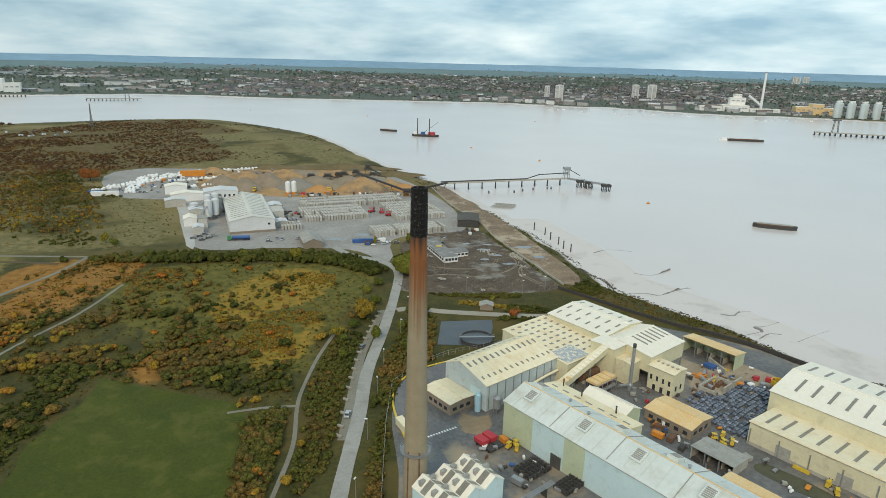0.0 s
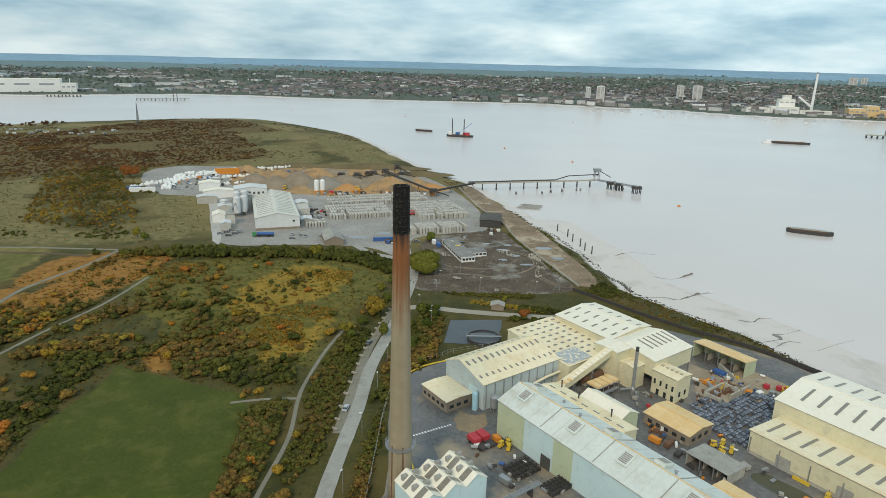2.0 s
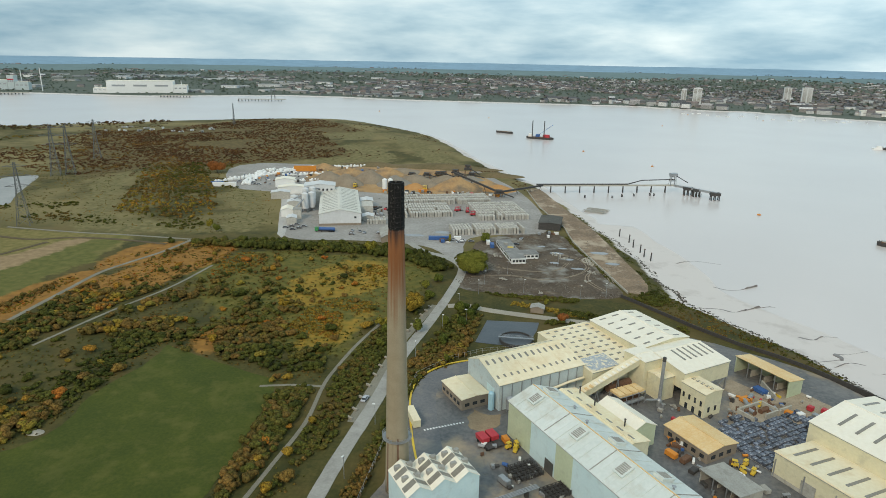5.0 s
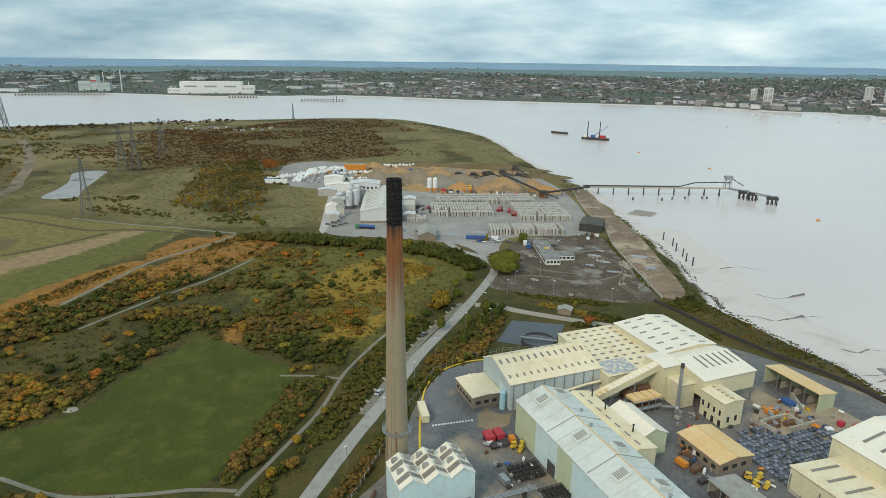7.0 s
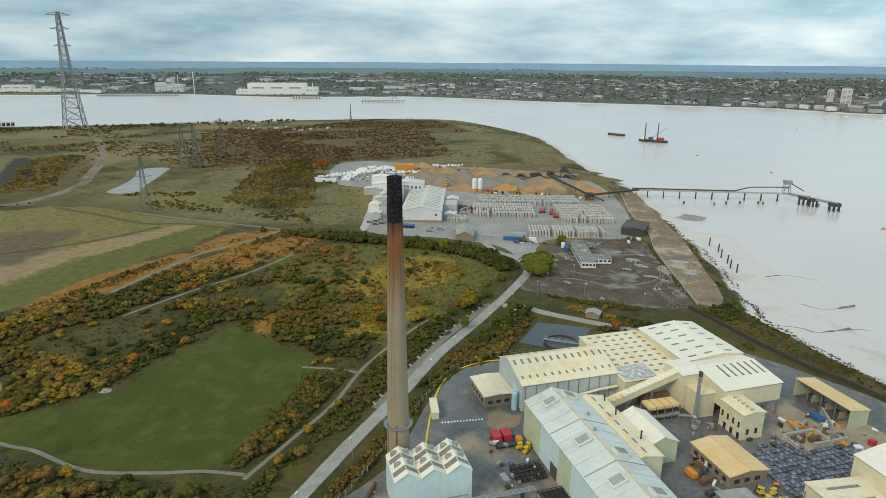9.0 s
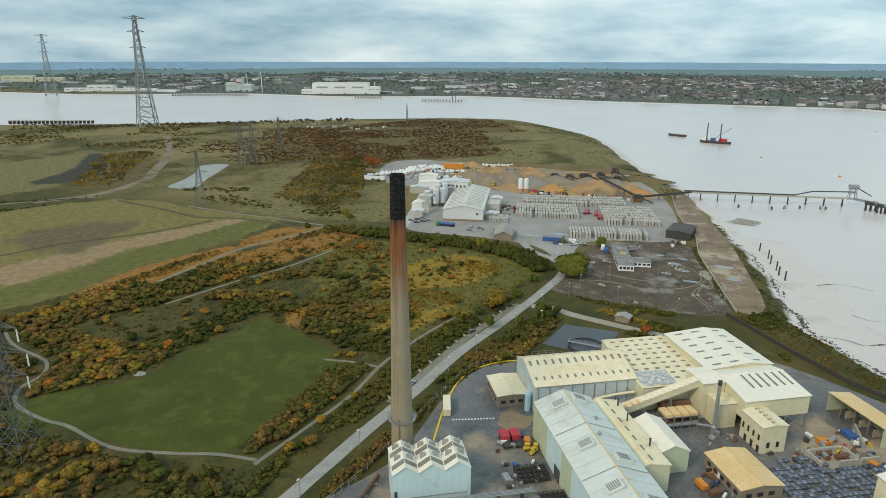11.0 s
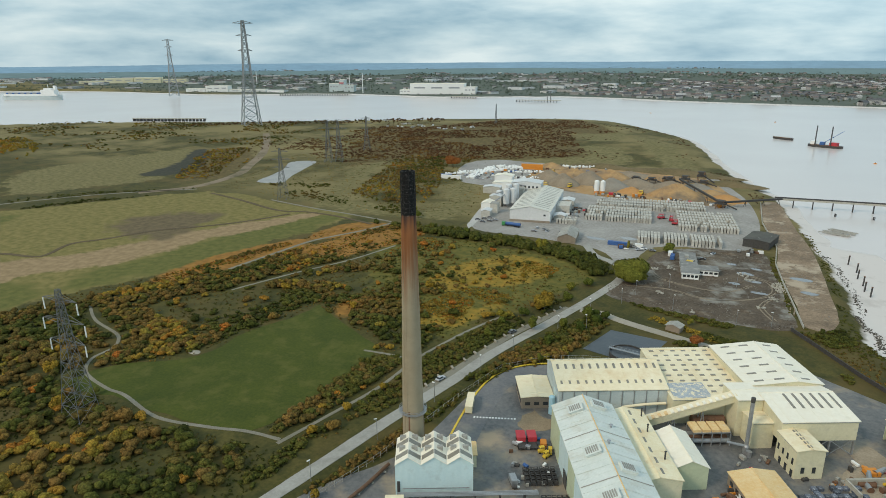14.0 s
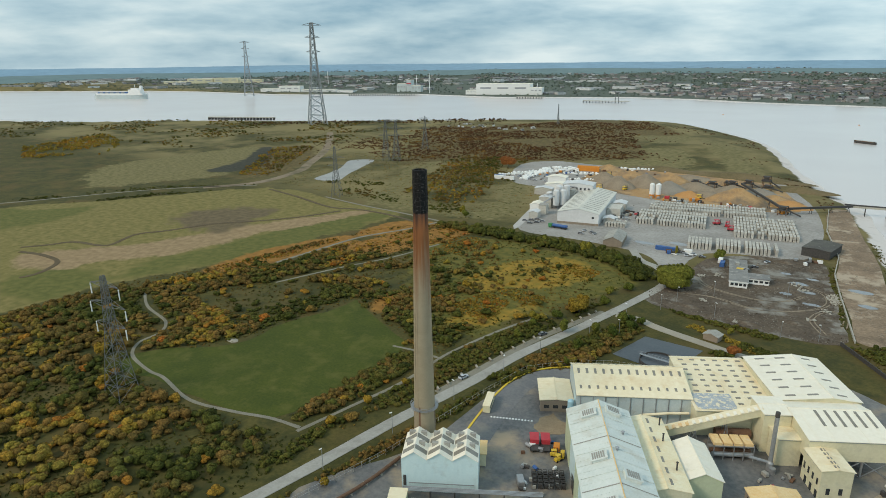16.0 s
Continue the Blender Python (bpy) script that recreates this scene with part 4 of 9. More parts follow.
# middle hall with low roof
hall_m = hall("wide_hall", "wide hall with low-pitched cream roof and grey patched corner", 38, 64, -7.5, 28, 11.2, 11.3, M_cream, M_roofcream, 'b', 0.05, eave2=9.4,
              lights=tuple((0.08 + 0.1 * k, 0.9, 1.7, 6, 0.12 + 0.02 * (k % 2), 0.92) for k in range(9)))
bm = bmesh.new()
slab(bm, (-12.4, -17.4, 9.74), (0.5, -17.4, 9.74), (-12.4, -8.0, 10.26), (0.5, -8.0, 10.26), 0.12)
part("roof_patch", bm, surf("slate_grey_patch", (0.30, 0.34, 0.38), (0.46, 0.49, 0.51), 0.4, 3, 0.7, 0.2, rib=('Y', 0.33, 0.03), dirt=((0.74, 0.66, 0.48), 0.7, 0.52, 0.58)), hall_m, "weathered grey roof patch")
# tall white-roofed halls
hall("tall_hall", "tall hall with white roof beside the sea wall", 64, 90, -5, 26, 13.2, 14.6, M_creamy, M_roofwhite, 'a', 0.35,
              lights=((0.2, 3.0, 0.8, 6, 0.08, 0.93), (0.55, 3.4, 0.8, 6, 0.08, 0.93), (0.82, 3.2, 0.8, 6, 0.08, 0.93)))
hall_w2 = hall("raised_hall", "white-roofed hall standing on steel legs", 64.5, 88.5, 26.4, 47.5, 12.8, 14.2, M_creamy, M_roofwhite, 'b', 0.3, z0=5.6, eave2=12.4,
               lights=((0.52, 7.5, 0.8, 6, 0.3, 0.92),))
for bx in (-11.7, -4, 4, 11.7):
    for by in (-10.2, 0, 10.2):
        part("leg", boxes((bx - 0.25, by - 0.25, 0, bx + 0.25, by + 0.25, 5.6)), M_steel, hall_w2)
# room under the hall, shade painted into its wall colour
part("plant_room", boxes((-11.5, -3, 0, -2, 9.5, 5.58)), M_interior, hall_w2)
for bx in (-7.8, 0, 7.8):
    bm = bmesh.new()
    strut(bm, (bx - 3.6, -10.2, 0.3), (bx + 3.6, -10.2, 5.4), 0.22)
    strut(bm, (bx + 3.6, -10.2, 0.3), (bx - 3.6, -10.2, 5.4), 0.22)
    part("brace", bm, M_steel, hall_w2)
# transfer tower and conveyor
tower = hall("transfer_tower", "cream sheet-clad conveyor transfer tower", 56, 64.3, 25, 36, 13.6, 14.0, M_cream, M_roofwhite, 'b', 0.5)
annex = hall("tower_annex", "low cream annex at the foot of the tower", 58, 65, 36.2, 43, 9.4, 9.8, M_cream, M_roofcream, 'b', 0.5)
conv = thing("inclined_conveyor", MF, "enclosed cream inclined conveyor with stepped roof panels", "conveyor")
c0, c1 = Vector((28, -31, 1.6)), Vector((57.5, -32.2, 11.6))
cd = c1 - c0
cm = Matrix.Translation(c0) @ Matrix.Rotation(math.atan2(cd.y, cd.x), 4, 'Z') @ Matrix.Rotation(-math.atan2(cd.z, math.hypot(cd.x, cd.y)), 4, 'Y')
bm = bmesh.new()
box(bm, 0, -1.5, 0, cd.length, 1.5, 2.4, cm)
part("gallery", bm, M_cream, conv)
bm = bmesh.new()
box(bm, 0, -1.7, 2.4, cd.length, 1.7, 2.55, cm)
part("gallery_roof", bm, M_roofcream, conv)
for k in range(14):
    bm = bmesh.new()
    box(bm, 0.6 + k * 2.15, -1.72, 2.56, 1.6 + k * 2.15, 0.1, 2.9, cm)
    part("roof_panel", bm, M_rooforange if k < 4 else M_roofwhite, conv)
for f in (0.3, 0.62):
    p = c0 + cd * f
    bm = bmesh.new()
    for s in (-1.2, 1.2):
        strut(bm, (p.x - 1, p.y + s, 0), (p.x, p.y + s, p.z), 0.25)
        strut(bm, (p.x + 1, p.y + s, 0), (p.x, p.y + s, p.z), 0.25)
    part("trestle", bm, M_steel, conv)
# cream block with rooflights beside the tower
yel = hall("cream_annex_block", "small cream sheet-clad block with shallow roof", 63.4, 72, 47.8, 58.5, 9.6, 10.2, M_cream, M_roofcream, 'a', 0.5,
           lights=((0.5, 1.2, 1.0, 5, 0.12, 0.88),))
for k in range(4):
    opening(yel, -4.42, -4.2 + 2.6 * k, 4.2, -4.3, -3.4 + 2.6 * k, 6.2, M_glass_dark, "window")
for k in range(3):
    opening(yel, -4.42, -4.6 + 3.2 * k, 0.1, -4.3, -3.4 + 3.2 * k, 2.4, M_glass_dark, "doorway")
for k in range(2):
    opening(yel, -2.4 + 3.4 * k, -5.47, 2.0, -1.4 + 3.4 * k, -5.35, 4.0, M_glass_dark, "window")
# near pale-blue hall
near = hall("blue_hall", "long hall with pale green roof and blue and sage sheet walls", -4.9, 14.2, 36.4, 128, 12.7, 16.4, M_blue, M_roofpale, 'a', 0.5, trims=M_rooforange)
opening(near, -9.72, 32.9, 0.3, -9.55, 45.7, 12.3, M_greensheet, "wall_panel", "sage green wall sheeting")
opening(near, -9.72, 12, 0.3, -9.55, 19.8, 12.3, M_greensheet, "wall_panel", "sage green wall sheeting")
# solid panel on the wall, coloured like the shade inside a doorway
opening(near, -9.9, 20.5, 0.1, -9.72, 24.5, 4.5, M_interior, "doorway", "doorway panel painted dark as interior shade")
opening(near, -7.5, 45.86, 0.3, 7.5, 46.0, 12.2, M_greensheet, "gable_panel", "sage green gable sheeting")


def roof_vent(e, x, y, z, slope):
    """Square louvred roof ventilator box."""
    ob = part("roof_vent", boxes((-2.2, -1.7, 0, 2.2, 1.7, 0.9), (-2.45, -1.95, 0.9, 2.45, 1.95, 1.1)), M_roofpale, e)
    ob.matrix_basis = pose(x, y, z, 0, slope, 0)
    part("louvre", boxes(*[(-1.8 + 0.62 * k, -1.4, 1.1, -1.4 + 0.62 * k, 1.4, 1.22) for k in range(6)]), M_greyroof, ob)
    return ob


for y, s in ((39, -1), (17, -1), (-2, -1), (-23, -1), (41, 1), (9, 1), (-9, 1)):
    roof_vent(near, s * 3.6, y, 16.4 - 3.6 * 0.387 + 0.1, s * 21)
for k in range(17):
    for s in (-1, 1):
        bm = bmesh.new()
        slab(bm, (s * 9.6, -43 + 5.3 * k, 13.05), (s * 9.6, -42.75 + 5.3 * k, 13.05), (s * 0.2, -43 + 5.3 * k, 16.6), (s * 0.2, -42.75 + 5.3 * k, 16.6), 0.12)
        part("roof_seam", bm, M_greyroof if k % 4 == 1 else M_roofpale, near)
for k, (x, y) in enumerate(((1.6, 20), (2.2, -14), (5, 30), (-5.5, -30))):
    bm = bmesh.new()
    h = 16.4 - abs(x) * 0.387
    tube(bm, [(x, y, h - 0.3, 0.35), (x, y, h + 1.0, 0.35), (x, y, h + 1.05, 0.6), (x, y, h + 1.35, 0.15)], 10)
    part("roof_cowl", bm, M_steel, near)
# ochre-roofed lean-to hall, then a white gabled hall
lean = hall("ochre_roof_hall", "narrow hall with ochre-stained cream roof", 14.4, 25.2, 34, 70, 9.0, 10.2, M_cream, surf("ochre_cream_roof", (0.78, 0.66, 0.42), (0.84, 0.76, 0.55), 0.15, 1.5, 0.7, 0.1, rib=('X', 0.33, 0.03), dirt=((0.66, 0.46, 0.24), 0.1, 0.5, 0.75)), 'a', 0.6,
            lights=((0.45, 0.7, 2.6, 7, 0.08, 0.92),))
for x, y in ((3.5, -9), (3.0, 5), (4.0, 14)):
    bm = bmesh.new()
    tube(bm, [(x, y, 9.2, 0.25), (x, y, 12.0, 0.25), (x, y, 12.05, 0.4), (x, y, 12.3, 0.1)], 10)
    part("flue", bm, M_dark, lean)
hall("white_gabled_hall", "small gabled hall with off-white roof and sage walls", 25.6, 35.8, 44.5, 62.5, 7.4, 9.8, M_greensheet, M_roofwhite, 'a', 0.5)
# low reception block
cab = hall("corner_block", "low brown block with flat cream roof at the hall's end", -12, -0.6, 1.5, 17, 4.6, 5.0, M_brick, M_roofcream, 'a', 0.5)
for k in range(5):
    opening(cab, -5.82, -6 + 2.8 * k, 1.4, -5.7, -4.4 + 2.8 * k, 2.6, M_glass_dark, "window")
for k in range(3):
    opening(cab, -4.4 + 3.2 * k, -7.87, 1.4, -2.6 + 3.2 * k, -7.75, 2.6, M_glass_dark, "window")
tank = thing("upright_tank", at_works(-1.8, 20.4), "light blue upright cylindrical tank beside the hall", "tank")
part("shell", tube(bmesh.new(), [(0, 0, 0, 1.1), (0, 0, 6.6, 1.1), (0, 0, 7.0, 0.7), (0, 0, 7.1, 0.1)], 18), M_sky_paint, tank)
bm = bmesh.new()
for k in range(14):
    strut(bm, (1.2, -0.25, 0.4 + 0.45 * k), (1.2, 0.25, 0.4 + 0.45 * k), 0.06)
strut(bm, (1.2, -0.25, 0), (1.2, -0.25, 7), 0.07)
strut(bm, (1.2, 0.25, 0), (1.2, 0.25, 7), 0.07)
part("ladder", bm, M_steel, tank)
# steel stack with base plant
stack = thing("steel_stack", at_works(55.5, 45.3), "slim grey steel exhaust stack with a dark top", "stack")
part("flue", tube(bmesh.new(), [(0, 0, 0, 1.0), (0, 0, 2.5, 1.0), (0, 0, 3.2, 0.62), (0, 0, 18.2, 0.62)], 16), M_steel, stack)
part("flue_tip", tube(bmesh.new(), [(0, 0, 18.21, 0.66), (0, 0, 19.8, 0.66)], 16), M_dark, stack, "sooty dark tip")
fan = bmesh.new()
tube(fan, [(0.0, -2.0, 0, 0.9), (0.0, -2.0, 2.0, 0.9)], 12)
pipe(fan, (-0.2, 0, 2.6), (-6, 1.0, 3.6), 0.45)
part("fan_housing", fan, M_steel, stack)
dry = thing("dryer_unit", at_works(46, 38.5), "rusty pipework dryer frame with ochre duct roofs", "plant")
part("frame", boxes(*[(-6 + 3 * k, -3, 0, -5.75 + 3 * k, -2.75, 5) for k in range(5)], *[(-6 + 3 * k, 2.75, 0, -5.75 + 3 * k, 3, 5) for k in range(5)], (-6, -3, 4.8, 6.3, 3, 5.0)), M_steel, dry)
for k in range(3):
    bm = bmesh.new()
    pipe(bm, (-6, -2 + 2 * k, 1.6), (6.2, -2 + 2 * k, 1.6), 0.75, 12)
    part("drum", bm, M_rust if k == 1 else M_steel, dry)
for k in range(4):
    part("duct_cover", boxes((-6 + 3.1 * k, -2.6, 5.0, -3.4 + 3.1 * k, 2.6, 5.8)), M_rooforange, dry, "ochre-stained duct cover")
kiln = thing("horizontal_drum", at_works(50, 25.0), "large rusty horizontal drum under the conveyor", "drum")
bm = bmesh.new()
pipe(bm, (-6, -5, 2.6), (5, -5, 2.6), 1.6, 18)
part("shell", bm, M_rust, kiln)
for x in (-5, -1, 3.4):
    part("cradle", boxes((x, -6.4, 0, x + 0.6, -3.6, 1.6)), M_conc, kiln)
duct = thing("bent_duct", at_works(30, 24.4), "pale bent duct along the hall wall", "duct")
bm = bmesh.new()
pipe(bm, (-8, 0, 4.5), (0, 0, 5.5), 0.5)
pipe(bm, (0, 0, 5.5), (7, 0, 5.8), 0.5)
pipe(bm, (-8, 0, 4.5), (-10, -1.2, 0), 0.5)
part("pipe", bm, M_roofcream, duct)
# office with ochre roof
off = hall("site_office", "low brown office with ochre-stained pitched roof", 43, 56.5, 60, 78, 4.0, 5.0, M_brick, M_rooforange, 'a', 0.5)
for k in range(5):
    opening(off, -6.87, -7.6 + 3.3 * k, 1.2, -6.75, -6.0 + 3.3 * k, 2.5, M_glass_dark, "window")
opening(off, -6.9, 0.6, 0.1, -6.75, 1.7, 2.2, M_white, "door", "white door")
for k in range(3):
    opening(off, -5 + 3.6 * k, -9.12, 1.2, -3.2 + 3.6 * k, -9.0, 2.5, M_glass_dark, "window")


def open_shed(name, label, b0, b1, a0, a1, low, high, roof, open_side, bays, end_wall):
    """A mono-pitch shed open on one side, on posts. open_side: -1 towards -x, +1 towards near side."""
    e = thing(name, at_works((b0 + b1) / 2, (a0 + a1) / 2), label, "shed")
    W, L = b1 - b0, a1 - a0
    bm = bmesh.new()
    slab(bm, (-W / 2 - 0.4, -L / 2 - 0.3, high), (-W / 2 - 0.4, L / 2 + 0.3, high), (W / 2 + 0.4, -L / 2 - 0.3, low), (W / 2 + 0.4, L / 2 + 0.3, low), 0.22)
    part("roof", bm, roof, e)
    part("back_wall", boxes((W / 2 - 0.25, -L / 2, 0, W / 2, L / 2, low - 0.3)), end_wall, e)
    for y in (-L / 2, L / 2 - 0.25):
        bm = bmesh.new()
        prism(bm, [(-W / 2, 0), (W / 2 - 0.25, 0), (W / 2 - 0.25, low - 0.3), (-W / 2, high - 0.3)], 'y', y, y + 0.25)
        part("end_wall", bm, end_wall, e)
    for k in range(1, bays):
        y = -L / 2 + L * k / bays
        part("post", boxes((-W / 2, y - 0.15, 0, -W / 2 + 0.3, y + 0.15, high - 0.3)), M_steel, e)
        part("bay_wall", boxes((-W / 2 + 2.5, y - 0.15, 0, W / 2 - 0.3, y + 0.15, 2.8)), M_conc, e)
    return e


shed_a = open_shed("open_fronted_shed", "open-fronted bay shed with ochre roof and sage ends", 104, 112.5, 39, 62.5, 6.2, 7.4, M_rooforange, -1, 4, M_greensheet)
part("safety_rail", boxes((-6.6, -11, 0.2, -6.2, -6.5, 1.1)), M_yellow_paint, shed_a, "yellow barrier")
open_shed("grey_open_shed", "open-fronted grey sheet shed beside the office", 34, 44, 83, 97, 3.6, 4.6, M_greyroof, -1, 3, M_conc)
# right-hand twin halls
rl = hall("low_store_hall", "long low store hall with cream lean-to roof and roller doors", 57, 76, 90.5, 150, 6.4, 8.4, M_creamy, M_roofcream, 'a', 0.999, eave2=8.4,
          lights=((0.5, 11.5, 0.95, 11, 0.06, 0.95),))
hall("high_store_hall", "tall store hall with white roof and long rooflights", 76.2, 112, 88, 150, 12.2, 15.0, M_creamy, M_roofwhite, 'a', 0.5,
          lights=((0.26, 9.0, 0.95, 11, 0.06, 0.95), (0.74, 9.0, 0.95, 11, 0.1, 0.97)))
for k in range(3):
    opening(rl, -9.72, 16 - 18 * k, 0.1, -9.55, 20.5 - 18 * k, 4.4, M_greyroof, "roller_door", "grey roller door")
opening(rl, -9.7, -29.6, 0.0, -9.56, 29.6, 1.2, M_conc, "plinth")
for k in range(7):
    opening(rl, -9.8, 29 - 9.4 * k, 0.1, -9.5, 29.3 - 9.4 * k, 6.1, M_steel, "downpipe")
bar = thing("barrier_wall", at_works(55.6, 106), "yellow barrier beside the store hall", "barrier")
part("panel", boxes((-0.2, -5, 0.06, 0.2, 0, 1.2)), M_yellow_paint, bar)

# triple-gabled blue works shop by the chimney
saw = thing("triple_gabled_shop", at_works(-43.4, 57.5), "pale blue workshop with three small white gabled roofs", "building")
SW, SL = 22.2 / 3, 12.4
for k in range(3):
    x0 = -11.1 + SW * k
    bm = bmesh.new()
    prism(bm, [(x0, 0), (x0 + SW, 0), (x0 + SW, 11.0), (x0 + SW / 2, 13.4), (x0, 11.0)], 'y', -SL / 2 + 0.01 * k, SL / 2)
    part("wall", bm, M_blue, saw)
    for s in (0, 1):
        bm = bmesh.new()
        xe = x0 - 0.05 if s == 0 else x0 + SW + 0.05
        slab(bm, (xe, -SL / 2 - 0.4, 11.12), (xe, SL / 2 + 0.4, 11.12), (x0 + SW / 2, -SL / 2 - 0.4, 13.6), (x0 + SW / 2, SL / 2 + 0.4, 13.6), 0.18)
        part("roof", bm, M_roofwhite, saw)
        for y0, y1 in ((-4.6, -2.6), (1.2, 3.2)):
            f0, f1 = 0.06, 0.97
            hx = lambda f: xe + (x0 + SW / 2 - xe) * f
            hz = lambda f: 11.12 + 2.48 * f + 0.05
            bm = bmesh.new()
            slab(bm, (hx(f0), y0, hz(f0)), (hx(f0), y1, hz(f0)), (hx(f1), y0, hz(f1)), (hx(f1), y1, hz(f1)), 0.1)
            part("rooflight", bm, M_rooflight, saw)
        for y0 in (-1.4, 3.9):
            bm = bmesh.new()
            box(bm, hx(0.3), y0, hz(0.3), hx(0.75), y0 + 1.1, hz(0.75) + 0.35)
            part("roof_vent", bm, M_greyroof, saw)
opening(saw, -10.6, -6.35, 2.0, -9.8, -6.21, 5.5, M_dark, "door")
opening(saw, -9, -6.32, 2.9, 10, -6.2, 3.1, M_steel, "rail")
porch = thing("porch_block", at_works(-34, 47), "small block with flat ochre-stained cream roof", "building")
part("wall", boxes((-3.6, -3.4, 0, 3.6, 3.4, 4.4)), M_cream, porch)
part("roof", boxes((-3.9, -3.7, 4.4, 3.9, 3.7, 4.65)), M_rooforange, porch)
trl = thing("container_cabin", pose(4.6, 14.5, 0.1, 0, 0, 116), "long cream cabin on blocks beside the works road", "cabin")
part("body", boxes((-5, -1.25, 0.3, 5, 1.25, 2.9)), M_cream, trl)
part("roof", boxes((-5.1, -1.35, 2.9, 5.1, 1.35, 3.05)), M_roofcream, trl)
for k in range(4):
    part("window", boxes((-4 + 2.3 * k, -1.3, 1.4, -2.8 + 2.3 * k, -1.25, 2.3)), M_glass_dark, trl)
hall("front_workshop", "low workshop with white roof and rooflights", -50, -24, 74, 92, 5.6, 7.4, M_blue, M_roofwhite, 'b', 0.5, lights=((0.22, 2.2, 0.9, 9, 0.06, 0.95),))
fl = thing("small_outbuilding", at_works(-54.5, 71), "small sage outbuilding with flat roof", "building")
part("wall", boxes((-2.4, -2.4, 0, 2.4, 2.4, 4.5)), M_greensheet, fl)
part("roof", boxes((-2.6, -2.6, 4.5, 2.6, 2.6, 4.7)), M_roofcream, fl)
hall("ochre_roof_store", "low store with ochre flat roof beside the puddle", 20, 30, 98, 116, 5.0, 5.5, M_conc, M_rooforange, 'a', 0.5)

# ---- the tall chimney ----
CH = (6.8, -22.0)
chim = thing("tall_chimney", pose(CH[0], CH[1], 0), "very tall tapered concrete chimney with soot-black head and rust stains", "chimney")


def chimney_radius(z):
    return 3.55 + (1.86 - 3.55) * min(z / 91.6, 1)


bm = bmesh.new()
zs = [0, 6, 12, 18, 24, 30, 36, 42, 48, 54, 60, 66, 72, 79.4]
tube(bm, [(0, 0, z, chimney_radius(z)) for z in zs], 40)
shaft = part("shaft", bm, M_chimney, chim)
for f in shaft.data.polygons:
    f.use_smooth = len(f.vertices) == 4
bm = bmesh.new()
rings, n = [], 40
for z, r in ((79.38, 1.99), (79.4, 2.03), (91.2, 1.93), (91.25, 2.0), (91.6, 2.0), (91.6, 1.6), (86, 1.6)):
    rings.append((0, 0, z, r))
tube(bm, rings, n)
part("head", bm, M_chimney, chim, "soot-black chimney head")
for k in range(9):
    bm = bmesh.new()
    z = 80.2 + 1.3 * k
    tube(bm, [(0, 0, z, 2.0), (0, 0, z, chimney_radius(z) + 0.06 + 0.06), (0, 0, z + 0.16, chimney_radius(z) + 0.12), (0, 0, z + 0.16, 2.0)], 32, False)
    part("band", bm, M_soot, chim)
for k in range(8):
    a = 6.28318 * k / 8
    bm = bmesh.new()
    strut(bm, (2.1 * math.cos(a), 2.1 * math.sin(a), 79.6), (2.02 * math.cos(a), 2.02 * math.sin(a), 91.4), 0.13)
    part("strap", bm, M_soot, chim)
for k in range(12):
    z = 6.5 + 6 * k
    bm = bmesh.new()
    tube(bm, [(0, 0, z, chimney_radius(z) + 0.005), (0, 0, z + 0.05, chimney_radius(z) + 0.02), (0, 0, z + 0.12, chimney_radius(z) + 0.005)], 40, False)
    part("lift_joint", bm, M_chimney, chim)
bm = bmesh.new()
for a in (-1.75, -1.45):
    for z0, z1 in zip(zs, zs[1:] + [91]):
        r0, r1 = chimney_radius(z0) + 0.1, chimney_radius(z1) + 0.1
        strut(bm, (r0 * math.cos(a), r0 * math.sin(a), z0), (r1 * math.cos(a), r1 * math.sin(a), z1), 0.06)
part("conductor", bm, M_chimney, chim)
PZ = 18.0
pr = chimney_radius(PZ)
bm = bmesh.new()
tube(bm, [(0, 0, PZ, pr - 0.05), (0, 0, PZ, pr + 1.05), (0, 0, PZ + 0.1, pr + 1.05), (0, 0, PZ + 0.1, pr - 0.05)], 36, False)
gallery = part("gallery", bm, M_steel, chim, "galvanised ring walkway")
bm = bmesh.new()
for h in (0.55, 1.1):
    tube(bm, [(0, 0, PZ + h, pr + 1.0), (0, 0, PZ + h, pr + 1.08), (0, 0, PZ + h + 0.08, pr + 1.08), (0, 0, PZ + h + 0.08, pr + 1.0)], 36, False)
part("handrail", bm, M_steel, gallery)
for k in range(18):
    a = 6.28318 * k / 18
    bm = bmesh.new()
    strut(bm, ((pr + 1.04) * math.cos(a), (pr + 1.04) * math.sin(a), PZ), ((pr + 1.04) * math.cos(a), (pr + 1.04) * math.sin(a), PZ + 1.15), 0.07)
    strut(bm, ((pr + 0.95) * math.cos(a), (pr + 0.95) * math.sin(a), PZ), (pr * math.cos(a), pr * math.sin(a), PZ - 1.0), 0.07)
    part("stanchion", bm, M_steel, gallery)
for a in (-1.3, -2.3, 0.4):
    r = pr + 0.02
    bm = bmesh.new()
    prev = None
    for z in range(1, 17, 3):
        rr0, rr1 = chimney_radius(z) + 0.015, chimney_radius(z + 3) + 0.015
        for da in (-0.07, 0.0):
            vs = [bm.verts.new((q * math.cos(a + d), q * math.sin(a + d), h)) for q, d, h in ((rr0, da, z), (rr0, da + 0.08, z), (rr1, da + 0.08, z + 3), (rr1, da, z + 3))]
            bm.faces.new(vs)
    part("rust_run", bm, M_rust, chim, "rust run below the walkway bracket")

# ---- planting ----
rng = np.random.default_rng(7)


